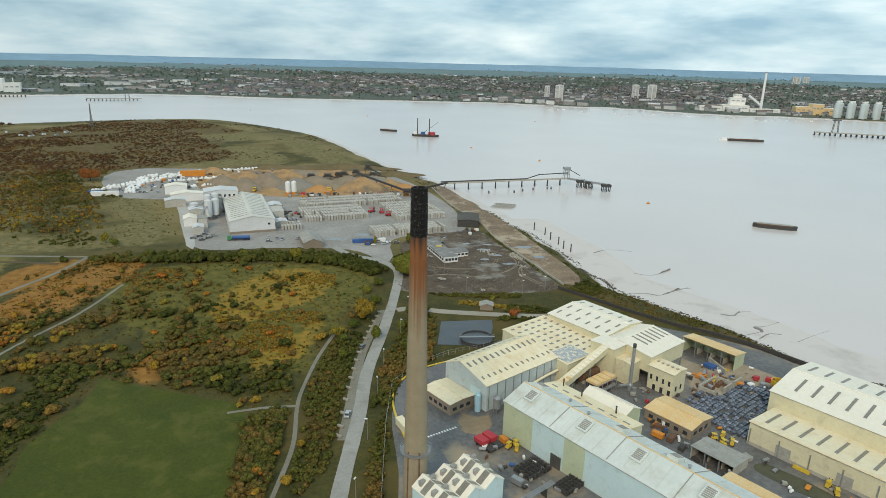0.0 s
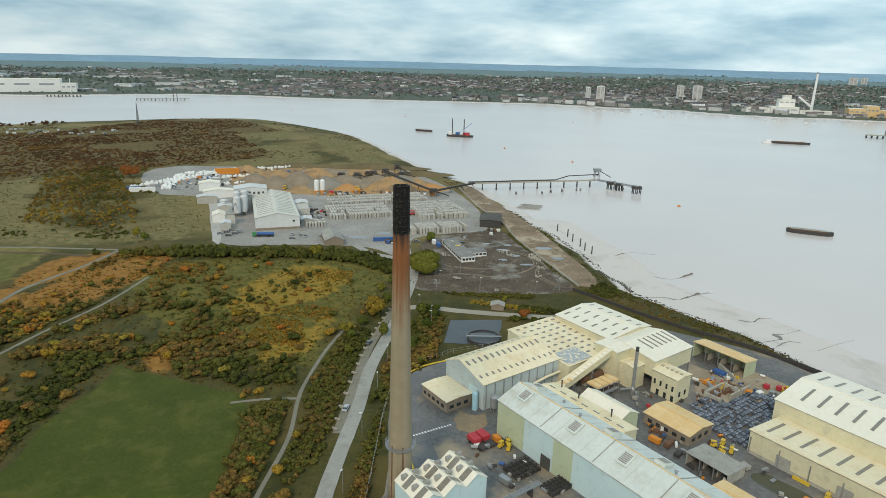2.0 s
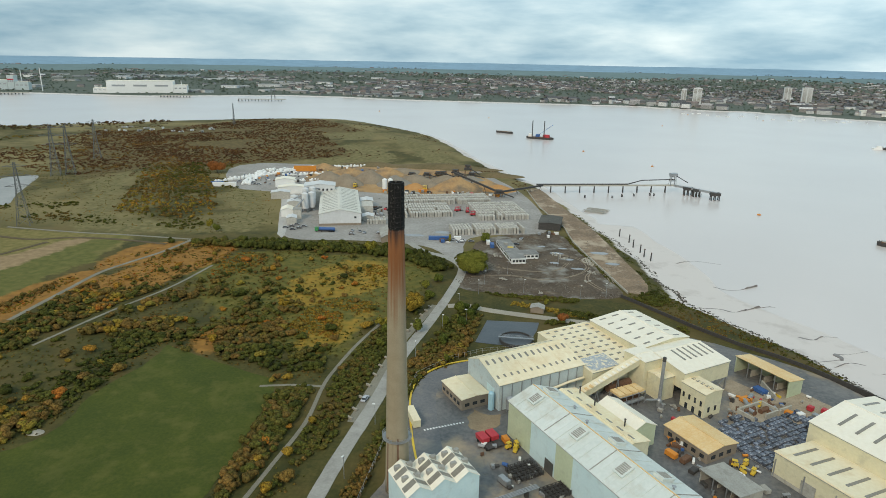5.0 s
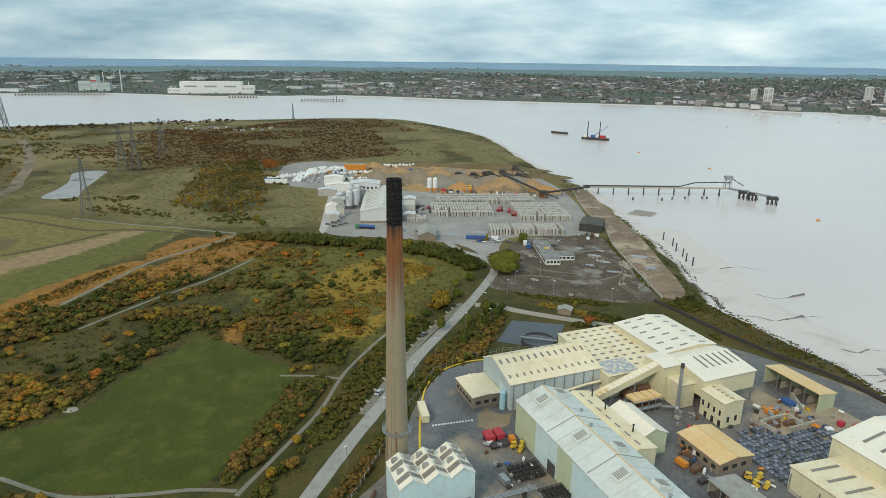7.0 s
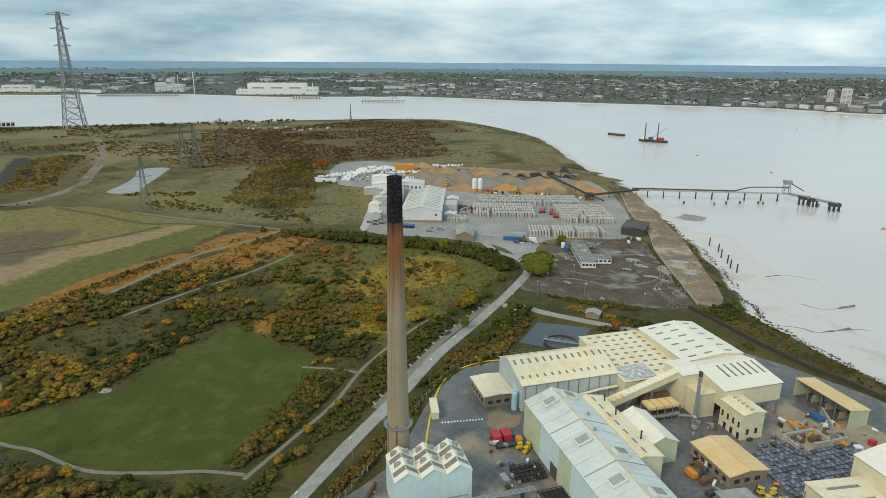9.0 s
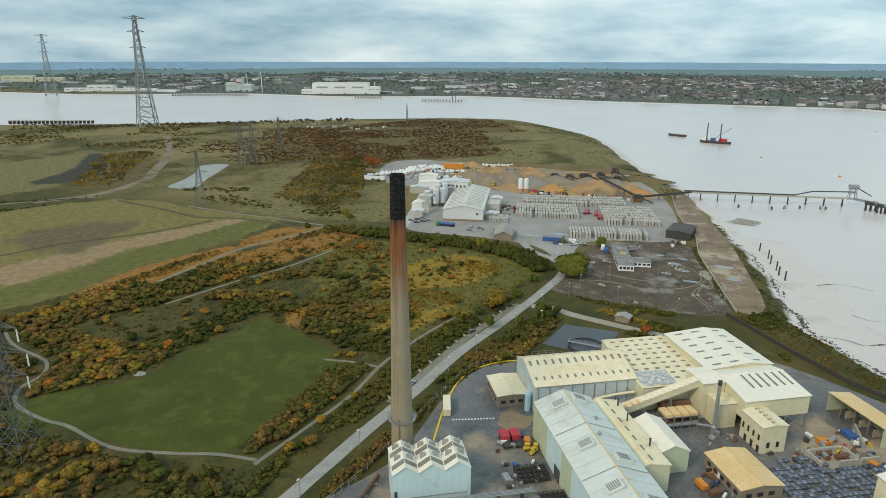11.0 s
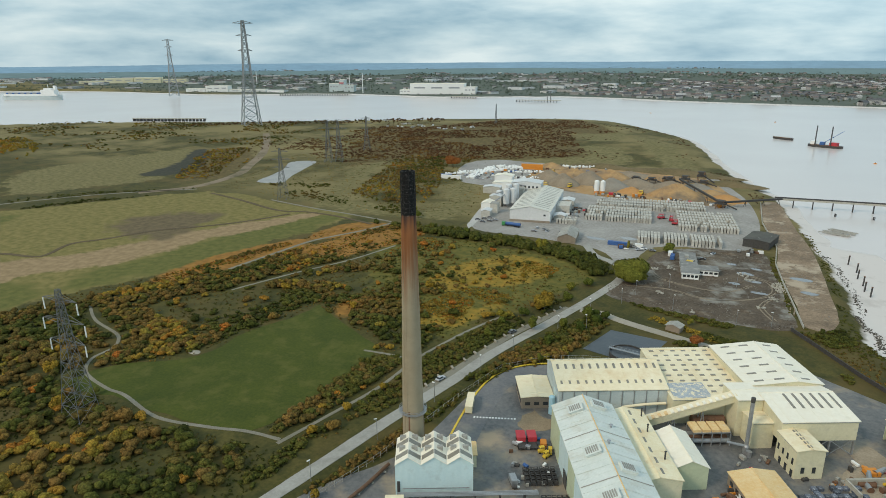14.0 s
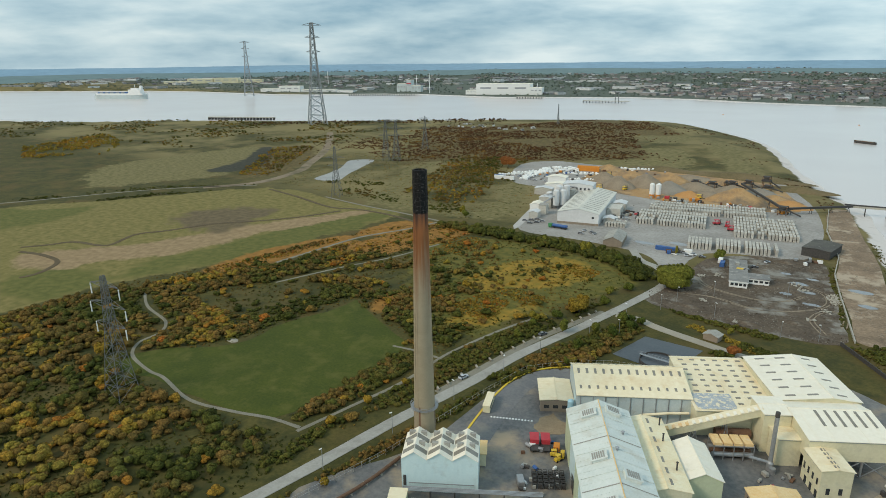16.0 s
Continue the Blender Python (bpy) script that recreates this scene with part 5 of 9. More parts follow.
def fast_mesh(name, verts, quads, material, hue=None, smooth=0):
    me = bpy.data.meshes.new(name)
    nv, nf = len(verts), len(quads)
    me.vertices.add(nv)
    me.vertices.foreach_set("co", np.ascontiguousarray(verts, dtype=np.float32).ravel())
    me.loops.add(nf * 4)
    me.loops.foreach_set("vertex_index", np.ascontiguousarray(quads, dtype=np.int32).ravel())
    me.polygons.add(nf)
    me.polygons.foreach_set("loop_start", np.arange(0, nf * 4, 4, dtype=np.int32))
    me.polygons.foreach_set("loop_total", np.full(nf, 4, dtype=np.int32))
    me.polygons.foreach_set("use_smooth", np.arange(nf) < smooth)
    me.update(calc_edges=True)
    if hue is not None:
        at = me.attributes.new("hue", 'FLOAT', 'POINT')
        at.data.foreach_set("value", np.ascontiguousarray(hue, dtype=np.float32))
    me.materials.append(material)
    me.validate()
    return me


def dome(cuts):
    """A rounded lump without a floor: points and four-sided faces."""
    pts, faces = {}, []
    for ax in range(3):
        for sg in (-1, 1):
            if ax == 2 and sg < 0:
                continue
            grid = {}
            for i in range(cuts + 1):
                for j in range(cuts + 1):
                    c = [0, 0, 0]
                    c[ax], c[(ax + 1) % 3], c[(ax + 2) % 3] = sg, 2 * i / cuts - 1, 2 * j / cuts - 1
                    grid[i, j] = pts.setdefault(tuple(c), len(pts))
            for i in range(cuts):
                for j in range(cuts):
                    f = [grid[i, j], grid[i + 1, j], grid[i + 1, j + 1], grid[i, j + 1]]
                    faces.append(f if sg > 0 else f[::-1])
    v = np.array(list(pts), float)
    return v / np.linalg.norm(v, axis=1)[:, None], np.array(faces)


DOMES = {False: dome(2), True: dome(1)}


def leaf_cloud(centres, radii, heights, hues, per, leaf, lobes=5, low=0.0, core=0.9, coarse=False):
    """Leaf sprays spread over lobed crowns, many crowns in one array. low: height of the crown's foot."""
    n = len(centres)
    c = np.repeat(np.asarray(centres, float), per, 0)
    r = np.repeat(np.asarray(radii, float), per)
    h = np.repeat(np.asarray(heights, float), per)
    lo = np.repeat(np.broadcast_to(low, (n,)).astype(float), per)
    hu = np.repeat(np.asarray(hues, float), per)
    # each crown is a bunch of lobes
    la = rng.uniform(0, 6.283, (n, lobes))
    lr = rng.uniform(0.15, 0.62, (n, lobes))
    lz = rng.uniform(0.3, 0.78, (n, lobes))
    ls = rng.uniform(0.38, 0.62, (n, lobes))
    pick = rng.integers(0, lobes, n * per)
    row = np.repeat(np.arange(n), per)
    d = rng.normal(size=(n * per, 3))
    d /= np.linalg.norm(d, axis=1)[:, None]
    d[:, 2] = np.where(d[:, 2] < -0.25, -d[:, 2], d[:, 2])
    s = ls[row, pick] * rng.uniform(0.8, 1.08, n * per)
    hh = h - lo
    px = c[:, 0] + r * (lr[row, pick] * np.cos(la[row, pick]) + s * d[:, 0])
    py = c[:, 1] + r * (lr[row, pick] * np.sin(la[row, pick]) + s * d[:, 1])
    pz = c[:, 2] + lo + np.clip(hh * (lz[row, pick] * 0.75 + s * 0.55 * d[:, 2]), 0.02, None)
    pos = np.stack([px, py, pz], 1)
    nrm = d + rng.normal(scale=0.22, size=d.shape)
    nrm /= np.linalg.norm(nrm, axis=1)[:, None]
    t = np.cross(nrm, rng.normal(size=d.shape))
    t /= np.linalg.norm(t, axis=1)[:, None]
    b = np.cross(nrm, t)
    size = (leaf * r * rng.uniform(0.6, 1.3, n * per))[:, None]
    t, b = t * size, b * size * 0.7
    v = np.stack([pos - t - b * 0.4, pos + t * 0.3 - b, pos + t + b * 0.5, pos - t * 0.4 + b], 1).reshape(-1, 3)
    q = np.arange(len(v)).reshape(-1, 4)
    leaf_hue = np.repeat(np.clip(hu + rng.normal(scale=0.02, size=len(hu)), 0, 1), 4)
    if not core:
        return v, q, leaf_hue, 0
    # the dense inside of each lobe
    DOME_V, DOME_F = DOMES[coarse]
    c, r, h, lo = (np.asarray(a, float) for a in (centres, radii, heights, np.broadcast_to(low, (n,))))
    size = core * ls[..., None, None] * rng.uniform(0.82, 1.12, (n, lobes, len(DOME_V), 1))
    lump = DOME_V * size
    span = (h - lo)[:, None, None]
    cx = c[:, None, None, 0] + r[:, None, None] * ((lr * np.cos(la))[..., None] + lump[..., 0])
    cy = c[:, None, None, 1] + r[:, None, None] * ((lr * np.sin(la))[..., None] + lump[..., 1])
    cz = c[:, None, None, 2] + lo[:, None, None] + np.clip(span * ((lz * 0.75)[..., None] + 0.55 * lump[..., 2]), 0.0, None)
    cv = np.stack([cx, cy, cz], -1).reshape(-1, 3)
    cf = (np.arange(n * lobes)[:, None, None] * len(DOME_V) + DOME_F).reshape(-1, 4)
    core_hue = np.repeat(np.clip(np.asarray(hues, float), 0, 1), lobes * len(DOME_V))
    return np.concatenate([cv, v]), np.concatenate([cf, q + len(cv)]), np.concatenate([core_hue, leaf_hue]), len(cf)


def scatter(poly, count, spread=0.0, scale=20.0, shift=0.0):
    """Random points in a polygon, bunched by a smooth field; kept off the laid surfaces."""
    xs, ys = [p[0] for p in poly], [p[1] for p in poly]
    m = count * 12
    x, y = rng.uniform(min(xs), max(xs), m), rng.uniform(min(ys), max(ys), m)
    ok = inside(x, y, poly) & (1.3 * patchy(x + shift, y, scale, 0.4) > spread)
    x, y = x[ok], y[ok]
    ok = np.ones(len(x), bool)
    for z in KEEP_OFF:
        ok &= ~inside(x, y, z)
    for line, w in LINES:
        ok &= distance(x, y, line) > w
    return np.stack([x[ok], y[ok]], 1)[:count]


ROAD_S = soften(ROAD)
KEEP_OFF = [soften(LAWN, 4, True), soften(YARD, 4, True), soften(DERELICT, 4, True), soften(QUAY, 4, True), soften(FACTORY, 4, True), soften(PASTURE, 4, True),
            [(-407, 263), (-493, 357), (-455, 385), (-376, 271)], [(18, 80), (22, 109), (50, 111), (46, 84)]]
LINES = [(ROAD_S, 4.3), ([(-199, 66), (-201, 107), (-202, 135), (-197, 156), (-190, 179), (-186, 209)], 5.0), ([(-168, 44), (-160, 84), (-150, 120), (-146, 160)], 4.0), ([(-36, -40), (-34, -18), (-32, 7), (-34, 44), (-31, 72), (-25, 101)], 2.6), ([(2, 122), (12, 124), (24, 120), (75, 113)], 4.5),
         ([(-204, -14), (-187, -20), (-163, -23), (-152, -31), (-149, -42), (-138, -50), (-119, -52), (-84, -53), (-64, -47), (-37, -38)], 3.4), ([(-16, 10), (-13, 72), (-4.6, 122)], 2.6),
         ([(-478, 38), (-500, 100), (-446, 187), (-470, 265), (-585, 396)], 7), ([(-34, 32), (-58, 28)], 2.2)]

# (outline, number, bunching, hue from, hue to, radius from, radius to, height factor)
SCRUB = [
    ([(-290, -130), (-30, -130), (-36, -44), (-60, -55), (-112, -60), (-135, -50), (-160, -42), (-260, -62)], 1000, -1.7, 0.08, 0.96, 1.8, 4.9, 1.0),
    ([(-245, -66), (-140, -46), (-119, -15), (-121, 52), (-106, 60), (-128, 82), (-200, 46), (-228, -20)], 1050, -1.0, 0.05, 0.92, 1.4, 4.2, 1.0),
    ([(-215, 40), (-130, 76), (-98, 54), (-58, 38), (-40, 44), (-40, 66), (-60, 66), (-78, 98), (-120, 128), (-178, 112)], 430, 0.1, 0.0, 0.72, 1.3, 4.4, 0.95),
    ([(-140, -46), (-119, -15), (-117, 56), (-104, 62), (-128, 74), (-136, 30), (-150, -20)], 420, -2.0, 0.0, 0.5, 1.2, 2.6, 0.8),
    ([(-178, 118), (-90, 98), (-60, 112), (-50, 180), (-60, 196), (-120, 192), (-165, 172)], 150, 0.3, 0.1, 0.8, 1.2, 3.0, 0.95),
    ([(-60, 28), (-37, 31), (-36, -20), (-42, -40), (-46, -20), (-48, 10)], 330, -2.0, 0.05, 0.65, 1.4, 3.3, 1.05),
    ([(-32, 34), (-29, 75), (-20, 108), (-8, 138), (-15, 80), (-19, 40), (-20, -5), (-33, -30), (-30, -60), (-24, -60), (-31, 5)], 620, -1.2, 0.0, 0.62, 0.9, 2.5, 1.0),
    ([(-7, 30), (-4, 60), (6, 104), (10, 117), (20, 112), (18, 86), (16, 66), (4, 54), (-2, 30)], 420, -2.0, 0.03, 0.75, 1.1, 2.9, 1.1),
    ([(-12, -70), (-8, -20), (-5, 20), (-1, 20), (-3, -20), (-8, -74)], 240, -2.0, 0.2, 0.8, 0.9, 2.0, 1.1),
    ([(50, 108), (96, 106), (120, 110), (104, 130), (86, 124), (60, 126)], 150, -0.5, 0.03, 0.5, 1.0, 2.4, 1.0),
    ([(-200, 198), (-140, 212), (-100, 211), (-61, 217), (-24, 205), (-2, 182), (-14, 172), (-30, 190), (-66, 200), (-140, 196)], 520, -1.6, 0.0, 0.45, 1.9, 4.6, 1.3),
    ([(-232, 20), (-238, 90), (-218, 140), (-178, 208), (-160, 212), (-196, 140), (-212, 90), (-214, 30)], 200, -0.1, 0.15, 0.8, 1.1, 2.6, 1.0),
    ([(-200, 60), (-196, 120), (-176, 100), (-150, 130), (-156, 90), (-180, 60)], 220, -0.2, 0.2, 0.98, 1.3, 3.0, 1.0),
    ([(-291, 272), (-391, 482), (-339, 500), (-244, 357), (-203, 273), (-227, 254)], 1000, -0.8, 0.2, 0.95, 1.4, 3.4, 1.0),
    ([(-420, 230), (-240, 236), (-180, 222), (-210, 262), (-320, 300), (-400, 262)], 200, 0.25, 0.1, 0.6, 1.1, 2.6, 0.95),
    ([(-401, 499), (-547, 667), (-537, 852), (-481, 984), (-359, 992), (-237, 834), (-293, 784), (-198, 620), (-205, 571), (-278, 518), (-342, 482)], 3600, -0.75, 0.05, 0.85, 1.4, 3.6, 0.55),
    ([(-649, 746), (-582, 760), (-481, 745), (-353, 645), (-296, 515), (-337, 472), (-381, 465), (-420, 400), (-560, 420), (-640, 560)], 2600, -0.8, 0.2, 1.0, 1.4, 3.6, 0.6),
    ([(-620, 320), (-340, 420), (-300, 520), (-180, 570), (-90, 600), (-60, 640), (-140, 860), (-260, 990), (-430, 1050), (-600, 960), (-700, 780)], 900, 0.1, 0.1, 0.7, 1.2, 3.0, 0.5),
    ([(-499, 225), (-614, 335), (-660, 390), (-622, 431), (-521, 341), (-459, 254)], 520, -0.6, 0.3, 1.0, 1.6, 3.6, 0.8),
    ([(-965, 156), (-1052, 310), (-905, 275), (-790, 206), (-836, 117)], 500, -0.9, 0.6, 0.95, 2.6, 4.8, 1.1),
    ([(-493, 13), (-459, 117), (-409, 192), (-404, 206), (-470, 126), (-506, 10)], 260, -1.2, 0.0, 0.4, 1.0, 2.2, 0.9),
    ([(-536, 26), (-492, 132), (-431, 206), (-424, 216), (-504, 138), (-552, 22)], 200, -0.8, 0.0, 0.4, 1.0, 2.4, 0.9),
    ([(-1250, 500), (-1000, 640), (-750, 840), (-690, 720), (-620, 450), (-700, 400), (-760, 300), (-1150, 250)], 1100, 0.15, 0.1, 0.85, 2.0, 4.6, 0.7),
    ([(-1000, 600), (-780, 800), (-640, 930), (-610, 900), (-760, 740), (-980, 560)], 260, -0.9, 0.05, 0.5, 2.5, 4.5, 1.2),
    ([(-1500, 300), (-1250, 480), (-1050, 120), (-700, 60), (-580, 0), (-560, -140), (-900, -200)], 800, 0.1, 0.0, 0.7, 1.8, 4.6, 0.75),
    ([(-330, 385), (-180, 372), (-186, 392), (-250, 400), (-300, 505), (-350, 500)], 260, -0.5, 0.1, 0.6, 1.8, 3.4, 0.9),
    ([(-60, 566), (20, 470), (44, 400), (60, 392), (36, 470), (-30, 590)], 180, 0.0, 0.1, 0.5, 0.8, 1.8, 0.8),
    ([(96, 150), (124, 118), (150, 96), (172, 70), (180, 62), (166, 96), (146, 124), (122, 158), (112, 190), (102, 180)], 170, 0.1, 0.1, 0.5, 0.7, 1.7, 0.6),
    ([(8, 150), (30, 140), (88, 136), (92, 150), (60, 146), (20, 152)], 150, -0.3, 0.03, 0.45, 0.9, 2.2, 0.9),
    ([(34, 129), (50, 125), (70, 117), (72, 121), (52, 130), (36, 134)], 130, -2.0, 0.66, 0.84, 0.8, 1.6, 0.9),
    ([(8, 150), (2, 162), (10, 182), (4, 200), (16, 186), (18, 160)], 120, -2.0, 0.0, 0.5, 1.0, 2.4, 1.0),
    ([(84, 152), (97, 150), (112, 166), (118, 150), (106, 138), (94, 142)], 170, -1.0, 0.0, 0.5, 0.9, 2.2, 0.9),
    ([(76, 350), (91, 288), (100, 240), (109, 192), (113, 192), (105, 240), (96, 290), (82, 350)], 170, -0.6, 0.05, 0.55, 0.5, 1.3, 0.8),
    ([(46, 358), (64, 292), (69, 254), (77, 221), (86, 187), (88, 190), (80, 224), (72, 256), (67, 294), (49, 360)], 200, -0.4, 0.1, 0.55, 0.5, 1.4, 0.9),
    ([(60, 262), (68, 262), (92, 170), (84, 170)], 60, -0.3, 0.05, 0.5, 0.6, 1.5, 1.0),
]
for poly, count, spread, h0, h1, r0, r1, hf in SCRUB:
    p = scatter(poly, count, spread, 16.0 if r1 < 2.9 else 34.0, 11.0 * h0)
    n = len(p)
    if n < 3:
        continue
    rad = r0 + (r1 - r0) * rng.beta(1.6, 2.6, n)
    mottle = np.clip(0.5 + 0.55 * patchy(p[:, 0], p[:, 1], 15.0, 1.1), 0, 1)
    hue = np.clip(h0 + (h1 - h0) * np.clip(0.58 * mottle + 0.5 * rng.beta(1.6, 2.0, n), 0, 1), 0, 1)
    zz = ground_height(p[:, 0], p[:, 1])
    far = p[:, 1].mean() > 300 or p[:, 0].mean() < -450
    per = 10 if far else 40
    heathy = far and p[:, 1].mean() > 500
    v, q, hu, nc = leaf_cloud(np.column_stack([p, zz - 0.15]), rad, rad * hf * rng.uniform(0.9, 1.5, n), hue, per, 0.24 if far else 0.12, 2 if far else 3, coarse=far)
    tagged(new("scrub", fast_mesh("scrub", v, q, M_heathleaf if heathy else M_scrub, hu, nc)), "dense autumn scrub in olive, brown and rust", "scrub", kind="stuff")

# low herbage that breaks up the open ground
for poly, count, h0, h1 in (([(-235, -50), (-28, -40), (-22, -20), (-18, 60), (-12, 150), (-20, 195), (-160, 205), (-230, 120), (-240, 0)], 5200, 0.28, 0.62),
                            ([(-200, -130), (-20, -130), (-25, -40), (-60, -50), (-130, -60), (-200, -70)], 3500, 0.0, 0.4),
                            ([(-9, -70), (-6, -10), (-3, 40), (6, 100), (18, 110), (18, 70), (-1, 30), (-4, -30)], 700, 0.05, 0.6),
                            ([(-420, 225), (-180, 225), (-150, 260), (-190, 370), (-300, 520), (-520, 420)], 2600, 0.2, 0.75),
                            ([(100, 145), (125, 114), (150, 92), (178, 62), (166, 96), (146, 124), (122, 158)], 700, 0.25, 0.6)):
    p = scatter(poly, count, -0.9, 9.0)
    n = len(p)
    v, q, hu, nc = leaf_cloud(np.column_stack([p, ground_height(p[:, 0], p[:, 1]) - 0.1]), rng.uniform(0.5, 1.3, n), rng.uniform(0.3, 0.9, n),
                          np.clip(h0 + (h1 - h0) * (0.5 + 0.5 * patchy(p[:, 0], p[:, 1], 14.0, 0.7)) + rng.normal(scale=0.08, size=n), 0, 1), 8, 0.3, 1, core=0)
    tagged(new("rough_grass", fast_mesh("rough_grass", v, q, M_scrub, hu, nc)), "tussocky rough grass and bramble", "grass", kind="stuff")
for pts, mtl, lab in REEDS:
    p = scatter(pts, 380 if mtl == M_reed else 600, -0.5 if mtl == M_reed else 0.0, 7.0 if mtl == M_reed else 13.0)
    n = len(p)
    v, q, hu, nc = leaf_cloud(np.column_stack([p, np.zeros(n)]), rng.uniform(0.7, 1.6, n), rng.uniform(0.2, 0.5, n), np.clip(rng.normal(0.86, 0.1, n), 0, 1) if mtl == M_reed else rng.normal(0.8, 0.08, n).clip(0, 1), 9, 0.3, 1, core=0)
    tagged(new("reed_tufts", fast_mesh("reed_tufts", v, q, M_scrub, hu, nc)), "orange and straw reed tufts", "reeds", kind="stuff")


def tree(name, label, x, y, h, r, leaves, per=900, trunk_r=0.25, lobes=9, low=0.22, leaf=0.1):
    """A tapered trunk with limbs and a lobed, gappy crown."""
    e = thing(name, pose(x, y, 0), label, "tree")
    bm = bmesh.new()
    tube(bm, [(0, 0, -0.2, trunk_r * 1.3), (0.05, 0, h * 0.2, trunk_r), (0.1, 0.05, h * 0.45, trunk_r * 0.7), (0.1, 0.1, h * 0.75, trunk_r * 0.25)], 8)
    for k in range(6):
        a = k * 1.05 + x
        z0 = h * (0.22 + 0.07 * k)
        pipe(bm, (0.05, 0, z0), (r * 0.6 * math.cos(a), r * 0.6 * math.sin(a), z0 + h * 0.22), trunk_r * 0.3, 5)
    part("trunk", bm, M_bark, e)
    v, q, hu, nc = leaf_cloud([(0, 0, 0)], [r], [h], [0.5], per, leaf, lobes, low * h)
    part("crown", fast_mesh("crown", v, q, leaves, None, nc), None, e)
    return e


tree("willow_tree", "broad green willow tree beside the lane", 9, 179, 14, 10.5, M_green, 2600, 0.5, 14, 0.06, 0.075)
tree("autumn_tree", "golden-yellow autumn tree beside the lane", -13, 112, 9.5, 5.2, M_yellow, 1500, 0.3, 9, 0.1, 0.1)
tree("autumn_tree", "golden-yellow autumn tree beside the lane", -15, 119, 8.5, 4.0, M_yellow, 1100, 0.26, 8, 0.1, 0.1)
tree("rust_tree", "rust-red autumn tree beside the gravel road", 60, 112, 5.5, 3.3, M_rust_leaf, 900, 0.2, 8, 0.12, 0.07)
tree("yard_tree", "green tree at the edge of the block yard", 12, 244, 7.5, 4.2, M_green, 900, 0.25, 8, 0.12, 0.07)
tree("orange_tree", "orange autumn tree on the headland", -292, 450, 15, 10.0, M_rust_leaf, 1300, 0.4, 10, 0.1, 0.06)
for x, y, h, r in ((-12, 236, 8.5, 1.3), (-8, 88, 8, 3), (9, 114, 7, 3.2), (15, 110, 6, 3.0), (12, 118, 5, 2.6), (4, 96, 6, 2.8), (52, 133, 4, 2.0), (-26, 92, 5.5, 3.0), (-22, 84, 5, 2.8), (-188, 238, 9, 3.0), (-180, 231, 7, 3.0), (10, 60, 5, 1.4), (-18, 100, 5, 2.8), (-21, 70, 4.5, 2.4), (-9, 132, 6, 3.0), (-13, 146, 5, 2.6), (-8, 158, 6, 3.2), (6, 76, 6, 2.6), (12, 98, 6, 2.8), (16, 118, 5, 2.6), (-60, 206, 8, 4.2), (-92, 207, 7, 4.0), (-120, 206, 7, 3.8), (-34, 200, 7, 3.6)):
    tree("green_tree", "dark green tree in the hedge line", x, y, h, r, M_green, 600, 0.18, 7, 0.06, 0.13)
for x, y, h, r in ((-30, -30, 4.5, 2.2), (-31, -12, 4, 2.0), (-6, -52, 3.5, 1.6), (-95, 62, 4, 2.4), (-80, 108, 4, 2.6), (-142, 60, 5, 3.0), (-120, -70, 6, 3.2), (-150, -58, 6, 3.0), (-44, 150, 4, 2.0), (-29, 6, 4, 1.8)):
    tree("yellow_bush_tree", "small yellow-leaved tree in the scrub", x, y, h, r, M_yellow, 420, 0.15, 7, 0.04, 0.15)

# single bushes that stand clear
protos = []
for k in range(6):
    v, q, hu, nc = leaf_cloud([(0, 0, -0.1)], [2.2 + 0.25 * k], [2.6 + 0.3 * k], [0.5], 150, 0.1, 6)
    protos.append(fast_mesh("bush", v, q, M_leaf, None, nc))
spots = np.concatenate([scatter([(-230, -110), (-26, -110), (-24, 60), (-16, 150), (-60, 195), (-150, 200), (-215, 60)], 260, -0.9, 20.0, 4.0)])
for k, (x, y) in enumerate(spots):
    ob = new("bush", protos[k % 6])
    s = float(rng.uniform(0.6, 1.15))
    ob.matrix_world = pose(x, y, 0, 0, 0, float(rng.uniform(0, 360))) @ Matrix.Diagonal((s, s, s, 1))
    tagged(ob, "rounded autumn bush standing in rough grass", "bush", "bushes on the rough grass")

# dark boulders along the tidal edge
t = rng.uniform(0, 1, 1500)
edge = np.array(soften([(201, 43), (181, 62), (172, 90), (155, 119), (130, 155), (121, 185), (112, 242), (95, 300)], 8))
k = np.minimum((t * (len(edge) - 1)).astype(int), len(edge) - 2)
f = (t * (len(edge) - 1) - k)[:, None]
p = edge[k] * (1 - f) + edge[k + 1] * f + rng.normal(scale=1.0, size=(1500, 2)) + np.array([-0.6, -0.4]) + 2.2 * waves(edge[k][:, 0] * 1.0, edge[k][:, 1], 6.0)[:, None]
sz = rng.uniform(0.12, 0.5, 1500)[:, None, None]
cube = np.array([(-1, -1, -1), (1, -1, -1), (1, 1, -1), (-1, 1, -1), (-0.8, -0.7, 1), (0.7, -0.8, 0.9), (0.8, 0.6, 1), (-0.6, 0.8, 0.8)], float)
v = cube[None] * sz * rng.uniform(0.6, 1.2, (1500, 8, 1)) + np.column_stack([p, ground_height(p[:, 0], p[:, 1])])[:, None, :]
q = (np.arange(1500)[:, None, None] * 8 + np.array([[3, 2, 1, 0], [4, 5, 6, 7], [0, 1, 5, 4], [1, 2, 6, 5], [2, 3, 7, 6], [3, 0, 4, 7]])).reshape(-1, 4)
tagged(new("shore_rocks", fast_mesh("shore_rocks", v.reshape(-1, 3), q, M_rock)), "dark boulders along the tidal edge", "rocks", kind="stuff")

# ---- block works yard ----
MY = pose(-114, 261, 0.1, 0, 0, 17.5)


